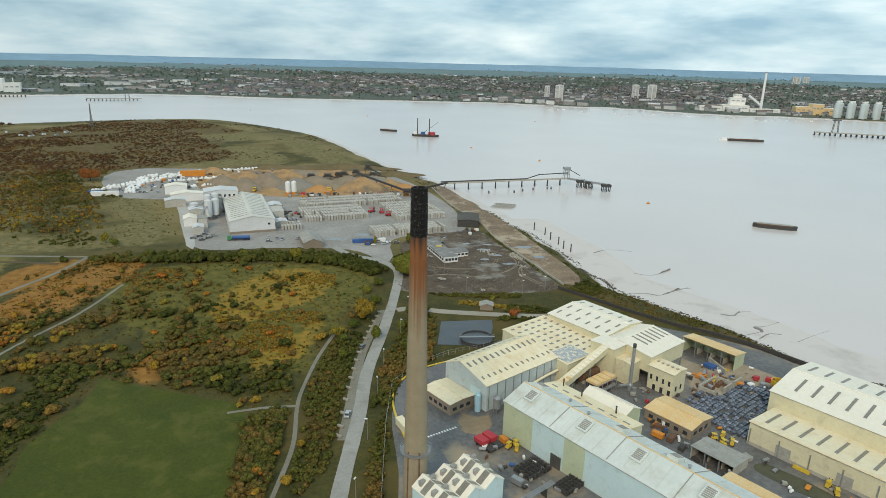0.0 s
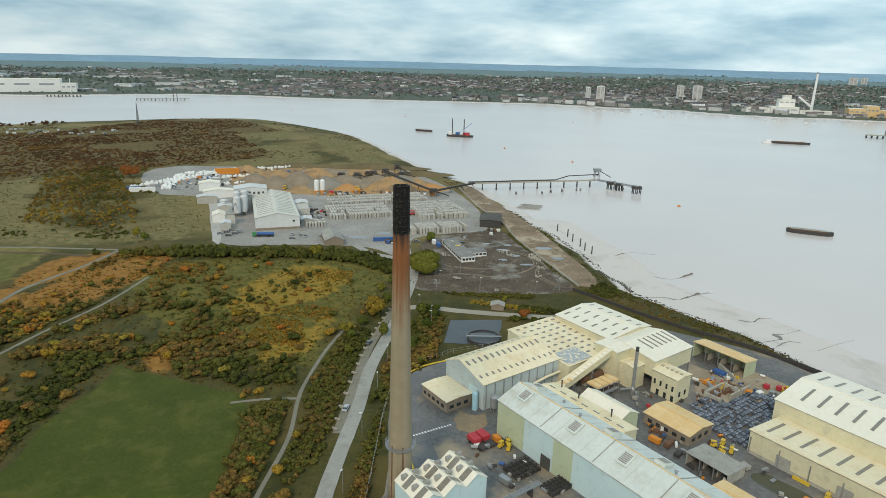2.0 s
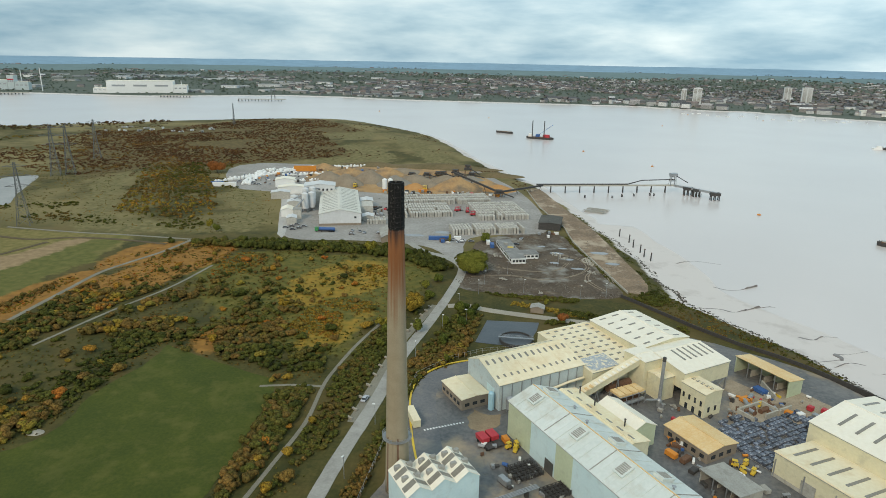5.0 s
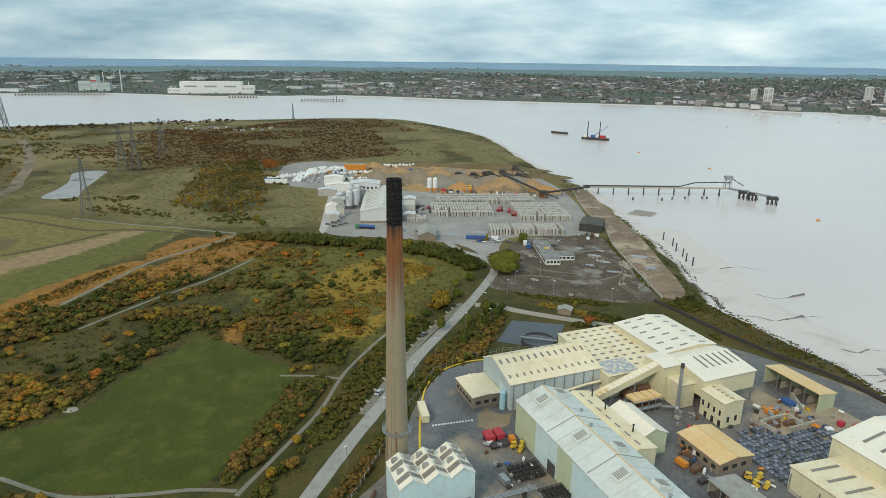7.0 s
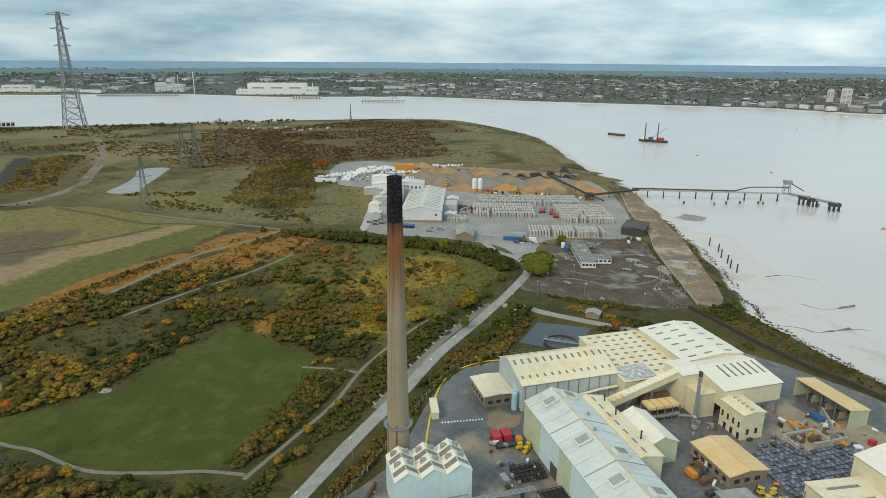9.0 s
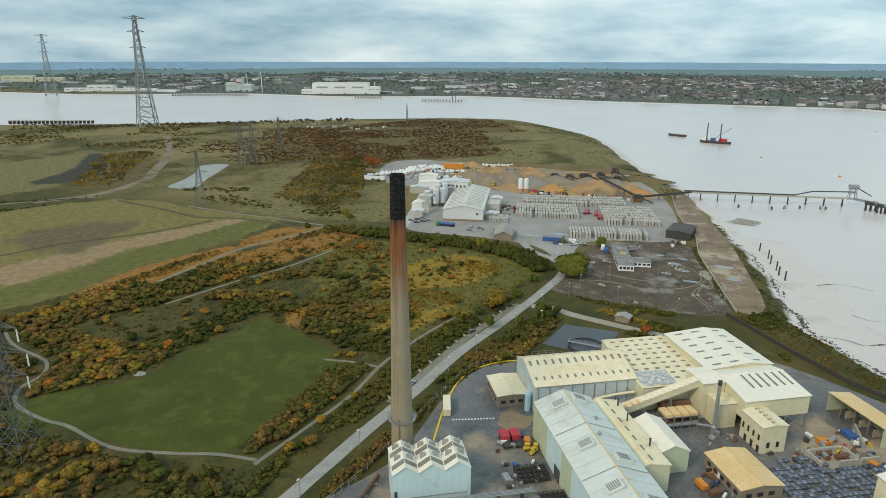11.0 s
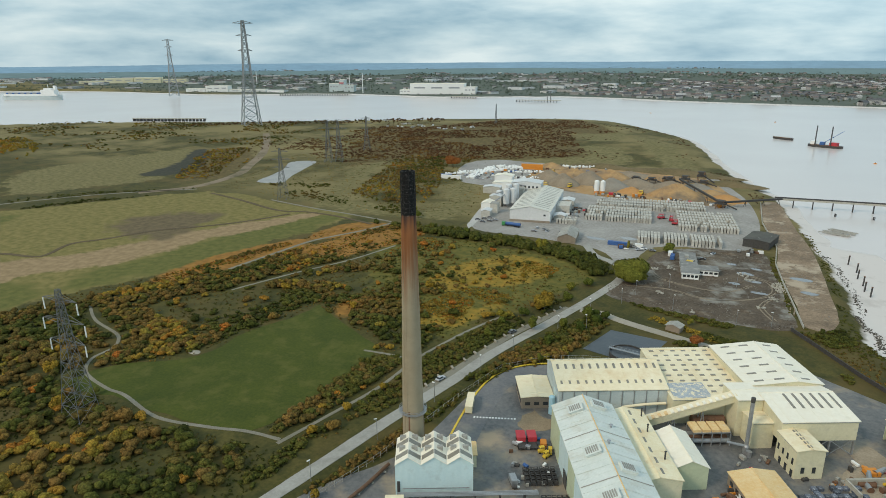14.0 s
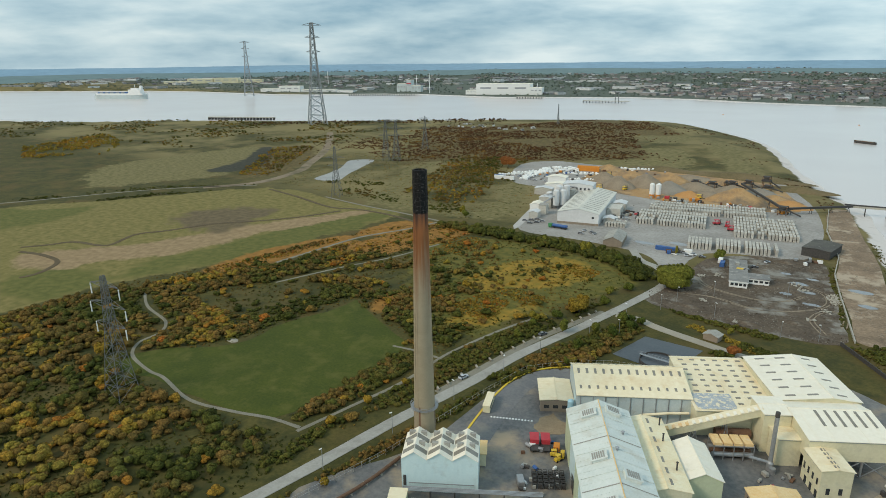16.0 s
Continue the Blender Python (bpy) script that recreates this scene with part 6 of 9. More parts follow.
def plain_hall(name, label, m, W, L, eave, ridge, wall, roof, category="building", lights=0):
    """A gabled shed of width W (x) and length L (y) from its front corner."""
    e = thing(name, m, label, category)
    bm = bmesh.new()
    prism(bm, [(0, 0), (W, 0), (W, eave), (W / 2, ridge), (0, eave)], 'y', 0, L)
    part("wall", bm, wall, e)
    for s in (0, 1):
        xe = -0.4 if s == 0 else W + 0.4
        bm = bmesh.new()
        slab(bm, (xe, -0.4, eave + 0.05), (xe, L + 0.4, eave + 0.05), (W / 2, -0.4, ridge + 0.2), (W / 2, L + 0.4, ridge + 0.2), 0.2)
        part("roof", bm, roof, e)
        for k in range(lights):
            y = L * (0.08 + 0.86 * k / max(lights - 1, 1))
            x0, x1 = xe + (W / 2 - xe) * 0.15, xe + (W / 2 - xe) * 0.9
            z0, z1 = eave + 0.1 + (ridge - eave) * 0.15 + 0.06, eave + 0.1 + (ridge - eave) * 0.9 + 0.12
            bm = bmesh.new()
            slab(bm, (x0, y, z0), (x0, y + 1.1, z0), (x1, y, z1), (x1, y + 1.1, z1), 0.1)
            part("rooflight", bm, M_rooflight, e)
    return e


yh = plain_hall("block_works_hall", "long white-roofed hall of the block works", MY, 31, 86, 9.0, 12.2, M_tower, surf("pale_grey_roof", (0.58, 0.56, 0.49), (0.66, 0.64, 0.57), 0.06, 0.8, 0.6, 0.1, dirt=((0.50, 0.47, 0.40), 0.15, 0.5, 0.75)), lights=14)
part("dado", boxes((-0.08, -0.08, 0, 31.08, -0.02, 1.6)), M_brick, yh, "brick dado below the sheeting")
part("window", boxes((26, -0.1, 5.2, 27.6, -0.04, 6.6)), M_glass_dark, yh)
part("side_store", boxes((31.3, 34, 0, 42, 52, 6.5)), M_block, yh)
for x, y, r, h in ((-12, 46, 2.6, 15), (-7, 50, 2.6, 15), (-12, 56, 2.6, 17), (-6.5, 60, 2.6, 17), (-22, 66, 3.2, 9)):
    s = thing("cement_silo", MY @ pose(x, y, 0), "tall pale grey cement silo beside the hall", "silo", "silos of the block works")
    part("shell", tube(bmesh.new(), [(0, 0, 3, r), (0, 0, h, r), (0, 0, h + 0.8, r * 0.5), (0, 0, h + 0.9, 0.2)], 20), M_tower, s)
    part("cone", tube(bmesh.new(), [(0, 0, 0.8, 0.5), (0, 0, 3, r)], 20), M_steel, s)
    for k in range(4):
        a = 0.785 + 1.5708 * k
        part("leg", boxes((r * 0.8 * math.cos(a) - 0.15, r * 0.8 * math.sin(a) - 0.15, 0, r * 0.8 * math.cos(a) + 0.15, r * 0.8 * math.sin(a) + 0.15, 3.2)), M_steel, s)
plain_hall("mixer_house", "tall white mixer house above the yard", MY @ pose(-14, 78, 0), 26, 16, 15, 16.5, M_tower, M_tower, lights=0)
for k in range(7):
    part("window", boxes((1 + 3.5 * k, -0.1, 10.5, 2.6 + 3.5 * k, -0.04, 12.4)), M_glass_dark, bpy.data.objects["mixer_house"])
plain_hall("pump_house", "small white gabled plant house", MY @ pose(-30, 30, 0), 9, 12, 5.5, 7.2, M_white, M_roofwhite)
plain_hall("plant_house", "white plant house on the sand yard", MY @ pose(-45, 150, 0), 18, 12, 7, 8.5, M_white, M_roofwhite)
plain_hall("plant_house", "white plant house on the sand yard", MY @ pose(-40, 118, 0), 26, 10, 6, 7.5, M_white, M_roofwhite)
plain_hall("yard_cottage", "old dark brick cottage with grey roof in the yard", pose(-58, 226, 0.1, 0, 0, 17), 12, 24, 4, 6.6, M_brick, M_greyroof)
plain_hall("dark_shed", "low dark grey shed by the quay", pose(48, 285, 0.1, 0, 0, -6), 16, 24, 5.2, 5.8, M_dark, surf("patched_dark_roof", (0.07, 0.068, 0.062), (0.12, 0.115, 0.1), 0.1, 1.5, 0.9, 0.2, dirt=((0.45, 0.44, 0.4), 0.35, 0.64, 0.7)))
cube_pack = boxes((-0.8, -0.6, 0.12, 0.8, 0.6, 1.35), (-0.8, -0.6, 1.43, 0.8, 0.6, 2.65), (-0.8, -0.6, 2.73, 0.8, 0.6, 3.9), (-0.7, -0.55, 0, 0.7, 0.55, 0.11))
PACK = mesh_of(cube_pack, "block_pack", M_block)
lab = "row of pale concrete block packs on pallets"
rnd = random.Random(4)


def pack_row(m, count, scale=1.0):
    e = thing("block_stack", m, lab, "blocks", "stacks of concrete blocks")
    for k in range(count):
        o = part("block_pack", PACK, None, e)
        o.location = (rnd.uniform(-0.05, 0.05), 1.28 * k * scale, 0)
        o.scale = (1.0, 1.0, scale)


for ox, oy, cols, rows, depth, gap, scale in ((-66, 297, 23, 4, 6, 9.6, 0.95), (3, 303, 19, 6, 5, 8.6, 1.0), (-12, 256, 25, 1, 12, 12, 1.1), (-74, 340, 40, 3, 5, 10.0, 1.0), (-80, 274, 7, 2, 4, 8, 0.8)):
    base = pose(ox, oy, 0.1, 0, 0, 17.5)
    for r in range(rows):
        for c in range(cols):
            if rnd.random() < 0.05 or (ox == -12 and c % 8 == 7):
                continue
            pack_row(base @ pose(2.15 * c, gap * r + rnd.uniform(-0.5, 0.5), 0), depth, scale)


def mound(x, y, rx, ry, h, material, label):
    bm = bmesh.new()
    rows = []
    for k in range(9):
        s = 1 - k / 9
        rows.append([bm.verts.new((rx * s * math.cos(a) * (1 + 0.18 * noise.noise((math.cos(a) * 2 + x, math.sin(a) * 2, k * 0.3))),
                                   ry * s * math.sin(a) * (1 + 0.18 * noise.noise((math.cos(a) * 2, math.sin(a) * 2 + y, k * 0.3))),
                                   h * (1 - s) ** 0.9 * (1 + 0.12 * noise.noise((a, k * 0.5, x))))) for a in [6.28318 * i / 28 for i in range(28)]])
    for a, b in zip(rows, rows[1:]):
        for i in range(28):
            bm.faces.new((a[i], a[(i + 1) % 28], b[(i + 1) % 28], b[i]))
    bm.faces.new(rows[-1])
    ob = new("gravel_mound", mesh_of(bm, "gravel_mound", material))
    ob.location = (x, y, 0.0)
    for f in ob.data.polygons:
        f.use_smooth = True
    return tagged(ob, label, "heap", "heaps of sand and gravel")


for x, y, rx, ry, h, mt in ((-165, 440, 18, 14, 10, M_gravelheap), (-110, 470, 24, 16, 11, M_sand), (-45, 455, 20, 14, 8, M_gravelheap), (-140, 418, 18, 16, 12, M_gravelheap), (-122, 440, 20, 16, 13, M_gravelheap), (-150, 470, 26, 16, 8, M_sand), (-78, 455, 20, 14, 7, M_gravelheap), (-30, 420, 26, 20, 13, M_sand),
                            (-5, 440, 22, 14, 6, M_sand), (-60, 500, 30, 14, 5, M_sand), (-100, 500, 26, 16, 5, M_gravelheap), (-58, 430, 14, 12, 5, M_gravelheap), (-190, 500, 20, 12, 7, M_sand), (-92, 425, 20, 15, 11, M_greyheap), (-20, 450, 24, 14, 9, M_greyheap), (10, 425, 18, 12, 6, M_orangesand), (-70, 415, 14, 9, 6, M_orangesand), (-60, 538, 70, 16, 6, M_bank), (0, 500, 34, 12, 5, M_bank), (-140, 535, 44, 12, 5, M_bank)):
    mound(x, y, rx, ry, h, mt, "cone-shaped heap of sand or gravel")
sheet("sand_ground", [(-170, 405), (-200, 480), (-180, 545), (-60, 552), (0, 470), (20, 410), (-20, 392), (-90, 385)], 0.16, M_sand, "yellow sandy ground between heaps", "yard", rag=2.5)
# plant on the sand yard: silos, belts and screens
for x, y in ((-95, 392), (-90, 394)):
    s = thing("batching_silo", pose(x, y, 0.1), "white and orange batching silo", "silo", "batching silos")
    part("shell", tube(bmesh.new(), [(0, 0, 3, 2.2), (0, 0, 12, 2.2), (0, 0, 13, 0.6)], 16), M_white, s)
    part("skirt", tube(bmesh.new(), [(0, 0, 0, 2.0), (0, 0, 2.95, 2.0)], 16), M_orange_paint, s)
belt = thing("belt_conveyor", pose(0, 0, 0), "long dark inclined belt conveyor to the jetty", "conveyor")
for p, q in (((-36, 448, 11), (12, 392, 5)), ((12, 392, 5), (52, 436, 4.6))):
    bm = bmesh.new()
    strut(bm, p, q, 1.6)
    part("gantry", bm, M_dark, belt)
    for f in (0.1, 0.4, 0.7, 0.95):
        x, y, z = (Vector(p) + (Vector(q) - Vector(p)) * f)
        bm = bmesh.new()
        strut(bm, (x - 1, y, 0), (x, y, z - 0.7), 0.35)
        strut(bm, (x + 1, y, 0), (x, y, z - 0.7), 0.35)
        part("trestle", bm, M_dark, belt)
for x, y, h in ((-68, 470, 6), (-52, 478, 7), (-40, 486, 8), (-85, 474, 5), (-28, 500, 11), (12, 392, 7), (-58, 486, 5), (-22, 482, 6)):
    e = thing("screening_plant", pose(x, y, 0.1), "rusty screening plant with frame and hopper", "plant", "screening plants")
    bm = bmesh.new()
    for sx in (-3, 3):
        for sy in (-2.5, 2.5):
            strut(bm, (sx, sy, 0), (sx, sy, h), 0.4)
    part("frame", bm, M_rust, e)
    part("deck", boxes((-4, -3.2, h * 0.55, 4, 3.2, h * 0.7)), M_dark, e)
    bm = bmesh.new()
    prism(bm, [(-1.2, h * 0.75), (1.2, h * 0.75), (3.2, h), (-3.2, h)], 'y', -2.6, 2.6)
    part("hopper", bm, M_dark, e)
    bm = bmesh.new()
    strut(bm, (3, 0, h * 0.6), (14, -6, 2), 0.9)
    part("chute_belt", bm, M_dark, e)
# white bulk bags and vans in the north-west of the yard
for k in range(130):
    a = k / 130
    x, y = (-245 + 60 * a + rnd.uniform(-6, 6), 470 + rnd.uniform(-8, 10) + 40 * a) if k % 2 else (-235 + rnd.uniform(-5, 5) - 12 * a, 395 + 70 * a)
    ob = new("bulk_bag", bpy.data.meshes.get("bulk_bag") or mesh_of(tube(bmesh.new(), [(0, 0, 0, 1.3), (0, 0, 0.4, 1.6), (0, 0, 1.7, 1.5), (0, 0, 2.3, 0.5)], 8), "bulk_bag", M_white))
    ob.matrix_world = pose(x, y, 0.1, 0, 0, rnd.uniform(0, 90))
    tagged(ob, "white bulk bag stacked in the yard", "bag", "bulk bags in the yard")


def container(x, y, rz, material, label, L=12.0, h=2.6):
    e = thing("container", pose(x, y, 0.12, 0, 0, rz), label, "container")
    part("body", boxes((-L / 2, -1.22, 0.1, L / 2, 1.22, h)), material, e)
    part("rib", boxes(*[(-L / 2 + 0.5 + k * 1.0, -1.28, 0.2, -L / 2 + 0.8 + k * 1.0, 1.28, h - 0.1) for k in range(int(L) - 1)]), material, e)
    part("door", boxes((L / 2, -1.1, 0.2, L / 2 + 0.06, 1.1, h - 0.1)), material, e)


container(-250, 383, 10, M_white, "long white container in the yard", 22, 4)
container(-262, 392, 10, M_blue_paint, "blue container in the yard")
container(-21, 242, 9, M_blue_paint, "dark blue container by the yard fence", 14)
container(-8, 244, 12, M_white, "white cabin by the yard fence", 5)
container(17, 232, 100, M_blue_paint, "blue container by the derelict offices", 6)
container(14, 238, 100, M_white, "white cabin by the derelict offices", 5)
container(-205, 480, 15, M_orange_paint, "orange containers stacked on the sand yard", 24, 6)
container(-60, 400, 30, M_orange_paint, "orange skip on the sand yard", 8)


def car(x, y, rz, z=0.14):
    """A parked saloon: body, cabin, windows, four wheels, lamps."""
    e = thing("parked_car", pose(x, y, z, 0, 0, rz), "parked car on the hard ground", "car", "parked cars")
    bm = bmesh.new()
    prism(bm, [(-2.15, 0.35), (2.1, 0.35), (2.2, 0.6), (2.1, 0.85), (1.1, 0.95), (-1.9, 0.98), (-2.2, 0.8)], 'y', -0.88, 0.88)
    part("body", bm, M_carpaint, e)
    bm = bmesh.new()
    prism(bm, [(-1.75, 0.96), (1.0, 0.94), (0.35, 1.42), (-1.2, 1.45)], 'y', -0.76, 0.76)
    part("cabin", bm, M_glass_dark, e)
    part("roof", boxes((-1.15, -0.7, 1.45, 0.32, 0.7, 1.49)), M_carpaint, e)
    for sx in (-1.35, 1.35):
        for sy in (-0.9, 0.72):
            bm = bmesh.new()
            pipe(bm, (sx, sy, 0.33), (sx, sy + 0.2, 0.33), 0.33, 12)
            part("wheel", bm, M_tyre, e)
    for sy in (-0.65, 0.4):
        part("headlight", boxes((2.15, sy, 0.6, 2.22, sy + 0.25, 0.75)), M_white, e)



for x, y, rz in ((-13.2, 79.4, 74), (-15.6, 25, 82), (-136, 250, 20), (-133, 255, 20), (-131, 260, 20), (-129, 246, 20), (-126, 251, 20), (-124, 256, 20), (-86, 252, 100), (-80, 251, 100), (-76, 248, 95),
                 (-84, 243, 10), (-10, 243, 5), (-4, 242, 10), (2, 241, 5), (-6, 238, 40), (-66, 250, 80), (30, 232, 60), (33, 240, 20), (36, 255, 75), (-255, 440, 30), (-250, 430, 30), (-246, 436, 30),
                 (-243, 424, 30), (-240, 412, 30), (-238, 418, 30), (-232, 408, 25)):
    car(x, y, rz)

lorry = thing("tanker_lorry", pose(-100, 247, 0.12, 0, 0, 5), "green and blue tanker lorry in the yard", "lorry")
bm = bmesh.new()
pipe(bm, (-9, 0, 2.1), (2.5, 0, 2.1), 1.15, 16)
part("tank", bm, M_blue_paint, lorry)
part("cab", boxes((-12, -1.2, 0.5, -9.6, 1.2, 3.2)), surf("green_paint", (0.05, 0.22, 0.08), (0.07, 0.27, 0.1), 1, 5, 0.4, 0.05), lorry)
part("chassis", boxes((-11.8, -1.0, 0.5, 2.5, 1.0, 0.9)), M_dark, lorry)
for x in (-11, -7, -1.5, 0, 1.5):
    for sy in (-1.2, 0.9):
        bm = bmesh.new()
        pipe(bm, (x, sy, 0.5), (x, sy + 0.3, 0.5), 0.5, 12)
        part("wheel", bm, M_tyre, lorry)

# derelict offices
dof = thing("derelict_offices", pose(31.5, 197.5, 0.1, 0, 0, 16.7), "low flat-roofed L-shaped derelict offices", "building")
part("wall", boxes((0, 0, 0, 9, 42, 3.3)), M_white, dof)
part("wing_wall", boxes((9.02, 9, 0, 20, 18, 3.1)), M_white, dof)
M_feltroof = surf("patched_felt_roof", (0.17, 0.17, 0.165), (0.27, 0.265, 0.25), 0.15, 1.6, 0.9, 0.2, dirt=((0.36, 0.35, 0.32), 0.2, 0.54, 0.66))
part("roof", boxes((-0.4, -0.4, 3.3, 9.4, 42.4, 3.6)), M_feltroof, dof)
part("wing_roof", boxes((9.42, 8.6, 3.1, 20.4, 18.4, 3.4)), M_feltroof, dof)
part("fascia", boxes((-0.45, -0.5, 3.0, 9.45, -0.41, 3.62)), M_white, dof)
for k in range(4):
    part("window", boxes((0.7 + 2.1 * k, -0.1, 1.1, 2.2 + 2.1 * k, -0.02, 2.5)), M_glass_dark, dof)
for k in range(10):
    part("window", boxes((-0.1, 1.5 + 4 * k, 1.1, -0.02, 4.2 + 4 * k, 2.4)), M_glass_dark, dof)
for k in range(4):
    part("window", boxes((10 + 2.6 * k, 8.9, 1.1, 11.8 + 2.6 * k, 8.98, 2.3)), M_glass_dark, dof)
part("roof_tank", boxes((3, 30, 3.6, 5, 33, 4.8)), M_greyroof, dof)
gate = plain_hall("gate_lodge", "small brick gate lodge with grey roof", pose(44, 121, 0.1, 0, 0, -6), 6.5, 5, 2.6, 3.6, M_brick, M_greyroof)
CHUNK = mesh_of(boxes((-0.5, -0.35, 0, 0.6, 0.4, 0.4)), "chunk", M_conc)
for x, y, s in ((14, 206, 1), (22, 212, 1.4), (60, 222, 1.6), (64, 216, 1.2), (80, 190, 1.3), (76, 174, 1.0), (28, 168, 1), (50, 150, 0.8)):
    pile = thing("rubble_pile", pose(x, y, 0.1), "small pile of broken concrete rubble", "rubble", "rubble piles")
    for k in range(12):
        ob = part("chunk", CHUNK, None, pile)
        ob.matrix_basis = pose(rnd.uniform(-2, 2) * s, rnd.uniform(-2, 2) * s, rnd.uniform(-0.05, 0.3), rnd.uniform(-30, 30), rnd.uniform(-30, 30), rnd.uniform(0, 180))

# ---- jetty ----
jet = thing("river_jetty", pose(0, 0, 0), "long steel conveyor jetty on piles in the river", "jetty")
j0, j1, j2 = Vector((46, 440, 3.4)), Vector((183, 474, 3.4)), Vector((216, 443, 3.0))
bm = bmesh.new()
strut(bm, j0, j1, 1.5)
part("deck", bm, M_conc, jet)
bm = bmesh.new()
strut(bm, j0 + Vector((0, 0, 1.4)), j0 + (j1 - j0) * 0.66 + Vector((0, 0, 1.4)), 0.9)
strut(bm, j0 + (j1 - j0) * 0.66 + Vector((0, 0, 1.4)), j0 + (j1 - j0) * 0.76 + Vector((0, 0, 5.2)), 0.8)
strut(bm, j0 + (j1 - j0) * 0.76 + Vector((0, 0, 5.2)), j1 + Vector((0, 0, 6.0)), 0.8)
part("belt_gallery", bm, M_dark, jet)
for k in range(1, 10):
    p = j0 + (j1 - j0) * k / 9.6
    bm = bmesh.new()
    for s in (-1.2, 1.2):
        strut(bm, (p.x - s * 0.24, p.y + s, -8), (p.x - s * 0.12, p.y + s * 0.5, 2.8), 0.55)
    strut(bm, (p.x + 0.2, p.y - 1, -1), (p.x - 0.2, p.y + 1, -1), 0.4)
    part("pile_bent", bm, M_dark, jet)
bm = bmesh.new()
strut(bm, j1, j2, 2.0)
part("head_walkway", bm, M_steel, jet)
for f, w, top in ((0.35, 4.5, 3.4), (0.55, 3.5, 3.2), (0.97, 4.5, 2.8)):
    p = j1 + (j2 - j1) * f
    part("dolphin_cap", boxes((p.x - w, p.y - w * 0.7, top - 2.0, p.x + w, p.y + w * 0.7, top + 0.6)), M_dark, jet)
    for sx in (-0.8, 0, 0.8):
        for sy in (-0.5, 0.5):
            bm = bmesh.new()
            tube(bm, [(p.x + sx * w, p.y + sy * w, -8, 0.5), (p.x + sx * w, p.y + sy * w, top - 2, 0.5)], 8)
            part("pile", bm, M_dark, jet)
gan = thing("loading_gantry", pose(181, 473, 4.2, 0, 0, 14), "steel ship-loading gantry on the jetty head", "gantry")
bm = bmesh.new()
for sx in (-3, 3):
    for sy in (-2, 2):
        strut(bm, (sx, sy, -1), (sx * 0.7, sy * 0.8, 11), 0.5)
    strut(bm, (sx, -2, 1), (sx * 0.75, 2, 9), 0.3)
for z in (4, 8, 11):
    strut(bm, (-3, -2, z), (3, -2, z), 0.4)
    strut(bm, (-3, 2, z), (3, 2, z), 0.4)
part("frame", bm, M_steel, gan)
part("drive_house", boxes((-3.4, -2.6, 9, 3.4, 2.6, 11.5)), M_steel, gan)
bm = bmesh.new()
strut(bm, (3, 0, 9), (13, -6, 3), 0.7)
part("loading_chute", bm, M_dark, gan)
for k, (x, y) in enumerate(((92, 428), (118, 432), (128, 440), (140, 446), (156, 452), (160, 452), (206, 462))):
    d = thing("old_dolphin", pose(x, y, 0), "stump of old timber mooring piles in the river", "piles", "old mooring piles")
    for sx, sy in ((0, 0), (1.0, 0.3), (0.3, 1.0)):
        part("pile", tube(bmesh.new(), [(sx, sy, -8, 0.35), (sx, sy, -1.2 - 0.4 * sx, 0.3)], 7), M_dark, d)
wr = thing("collapsed_jetty", pose(98, 372, -3.6, 0, 0, -20), "collapsed grey timber staging on the foreshore", "wreck")
for k in range(9):
    ob = part("beam", boxes((-9, -0.4, 0, 9, 0.4, 0.5)), M_greyroof, wr)
    ob.matrix_basis = pose(rnd.uniform(-2, 2), -7 + 1.8 * k, 0.1 + 0.12 * (k % 3), 0, rnd.uniform(-2, 2), rnd.uniform(-12, 12))
for x, y in ((108, 290), (114, 262), (117, 250), (118, 240), (113, 275), (121, 232)):
    d = thing("quay_pile", pose(x, y, 0), "weathered timber fender pile at the quay edge", "pile", "quay fender piles")
    part("pile", tube(bmesh.new(), [(0, 0, -6, 0.45), (0.2, 0.1, 2.2, 0.4)], 8), M_dark, d)
    part("cap", tube(bmesh.new(), [(0.2, 0.1, 2.2, 0.5), (0.2, 0.1, 2.5, 0.45)], 8), M_rust, d)

# ---- vessels ----


def hull(L, W, h, sheer=0.6, n=9):
    bm = bmesh.new()
    rows = []
    for z, k in ((-1.2, 0.86), (0, 0.97), (h, 1.0)):
        pts = []
        for i in range(n):
            t = -1 + 2 * i / (n - 1)
            w = W / 2 * (1 - abs(t) ** 5 * 0.85) * k
            pts.append((t * L / 2 * k ** 0.3, w, z + (sheer * abs(t) ** 3 if z == h else 0)))
        rows.append([bm.verts.new(p) for p in pts] + [bm.verts.new((p[0], -p[1], p[2])) for p in reversed(pts)])
    m = len(rows[0])
    for a, b in zip(rows, rows[1:]):
        for i in range(m):
            bm.faces.new((a[i], a[(i + 1) % m], b[(i + 1) % m], b[i]))
    bm.faces.new(rows[-1])
    bmesh.ops.recalc_face_normals(bm, faces=bm.faces[:])
    return bm


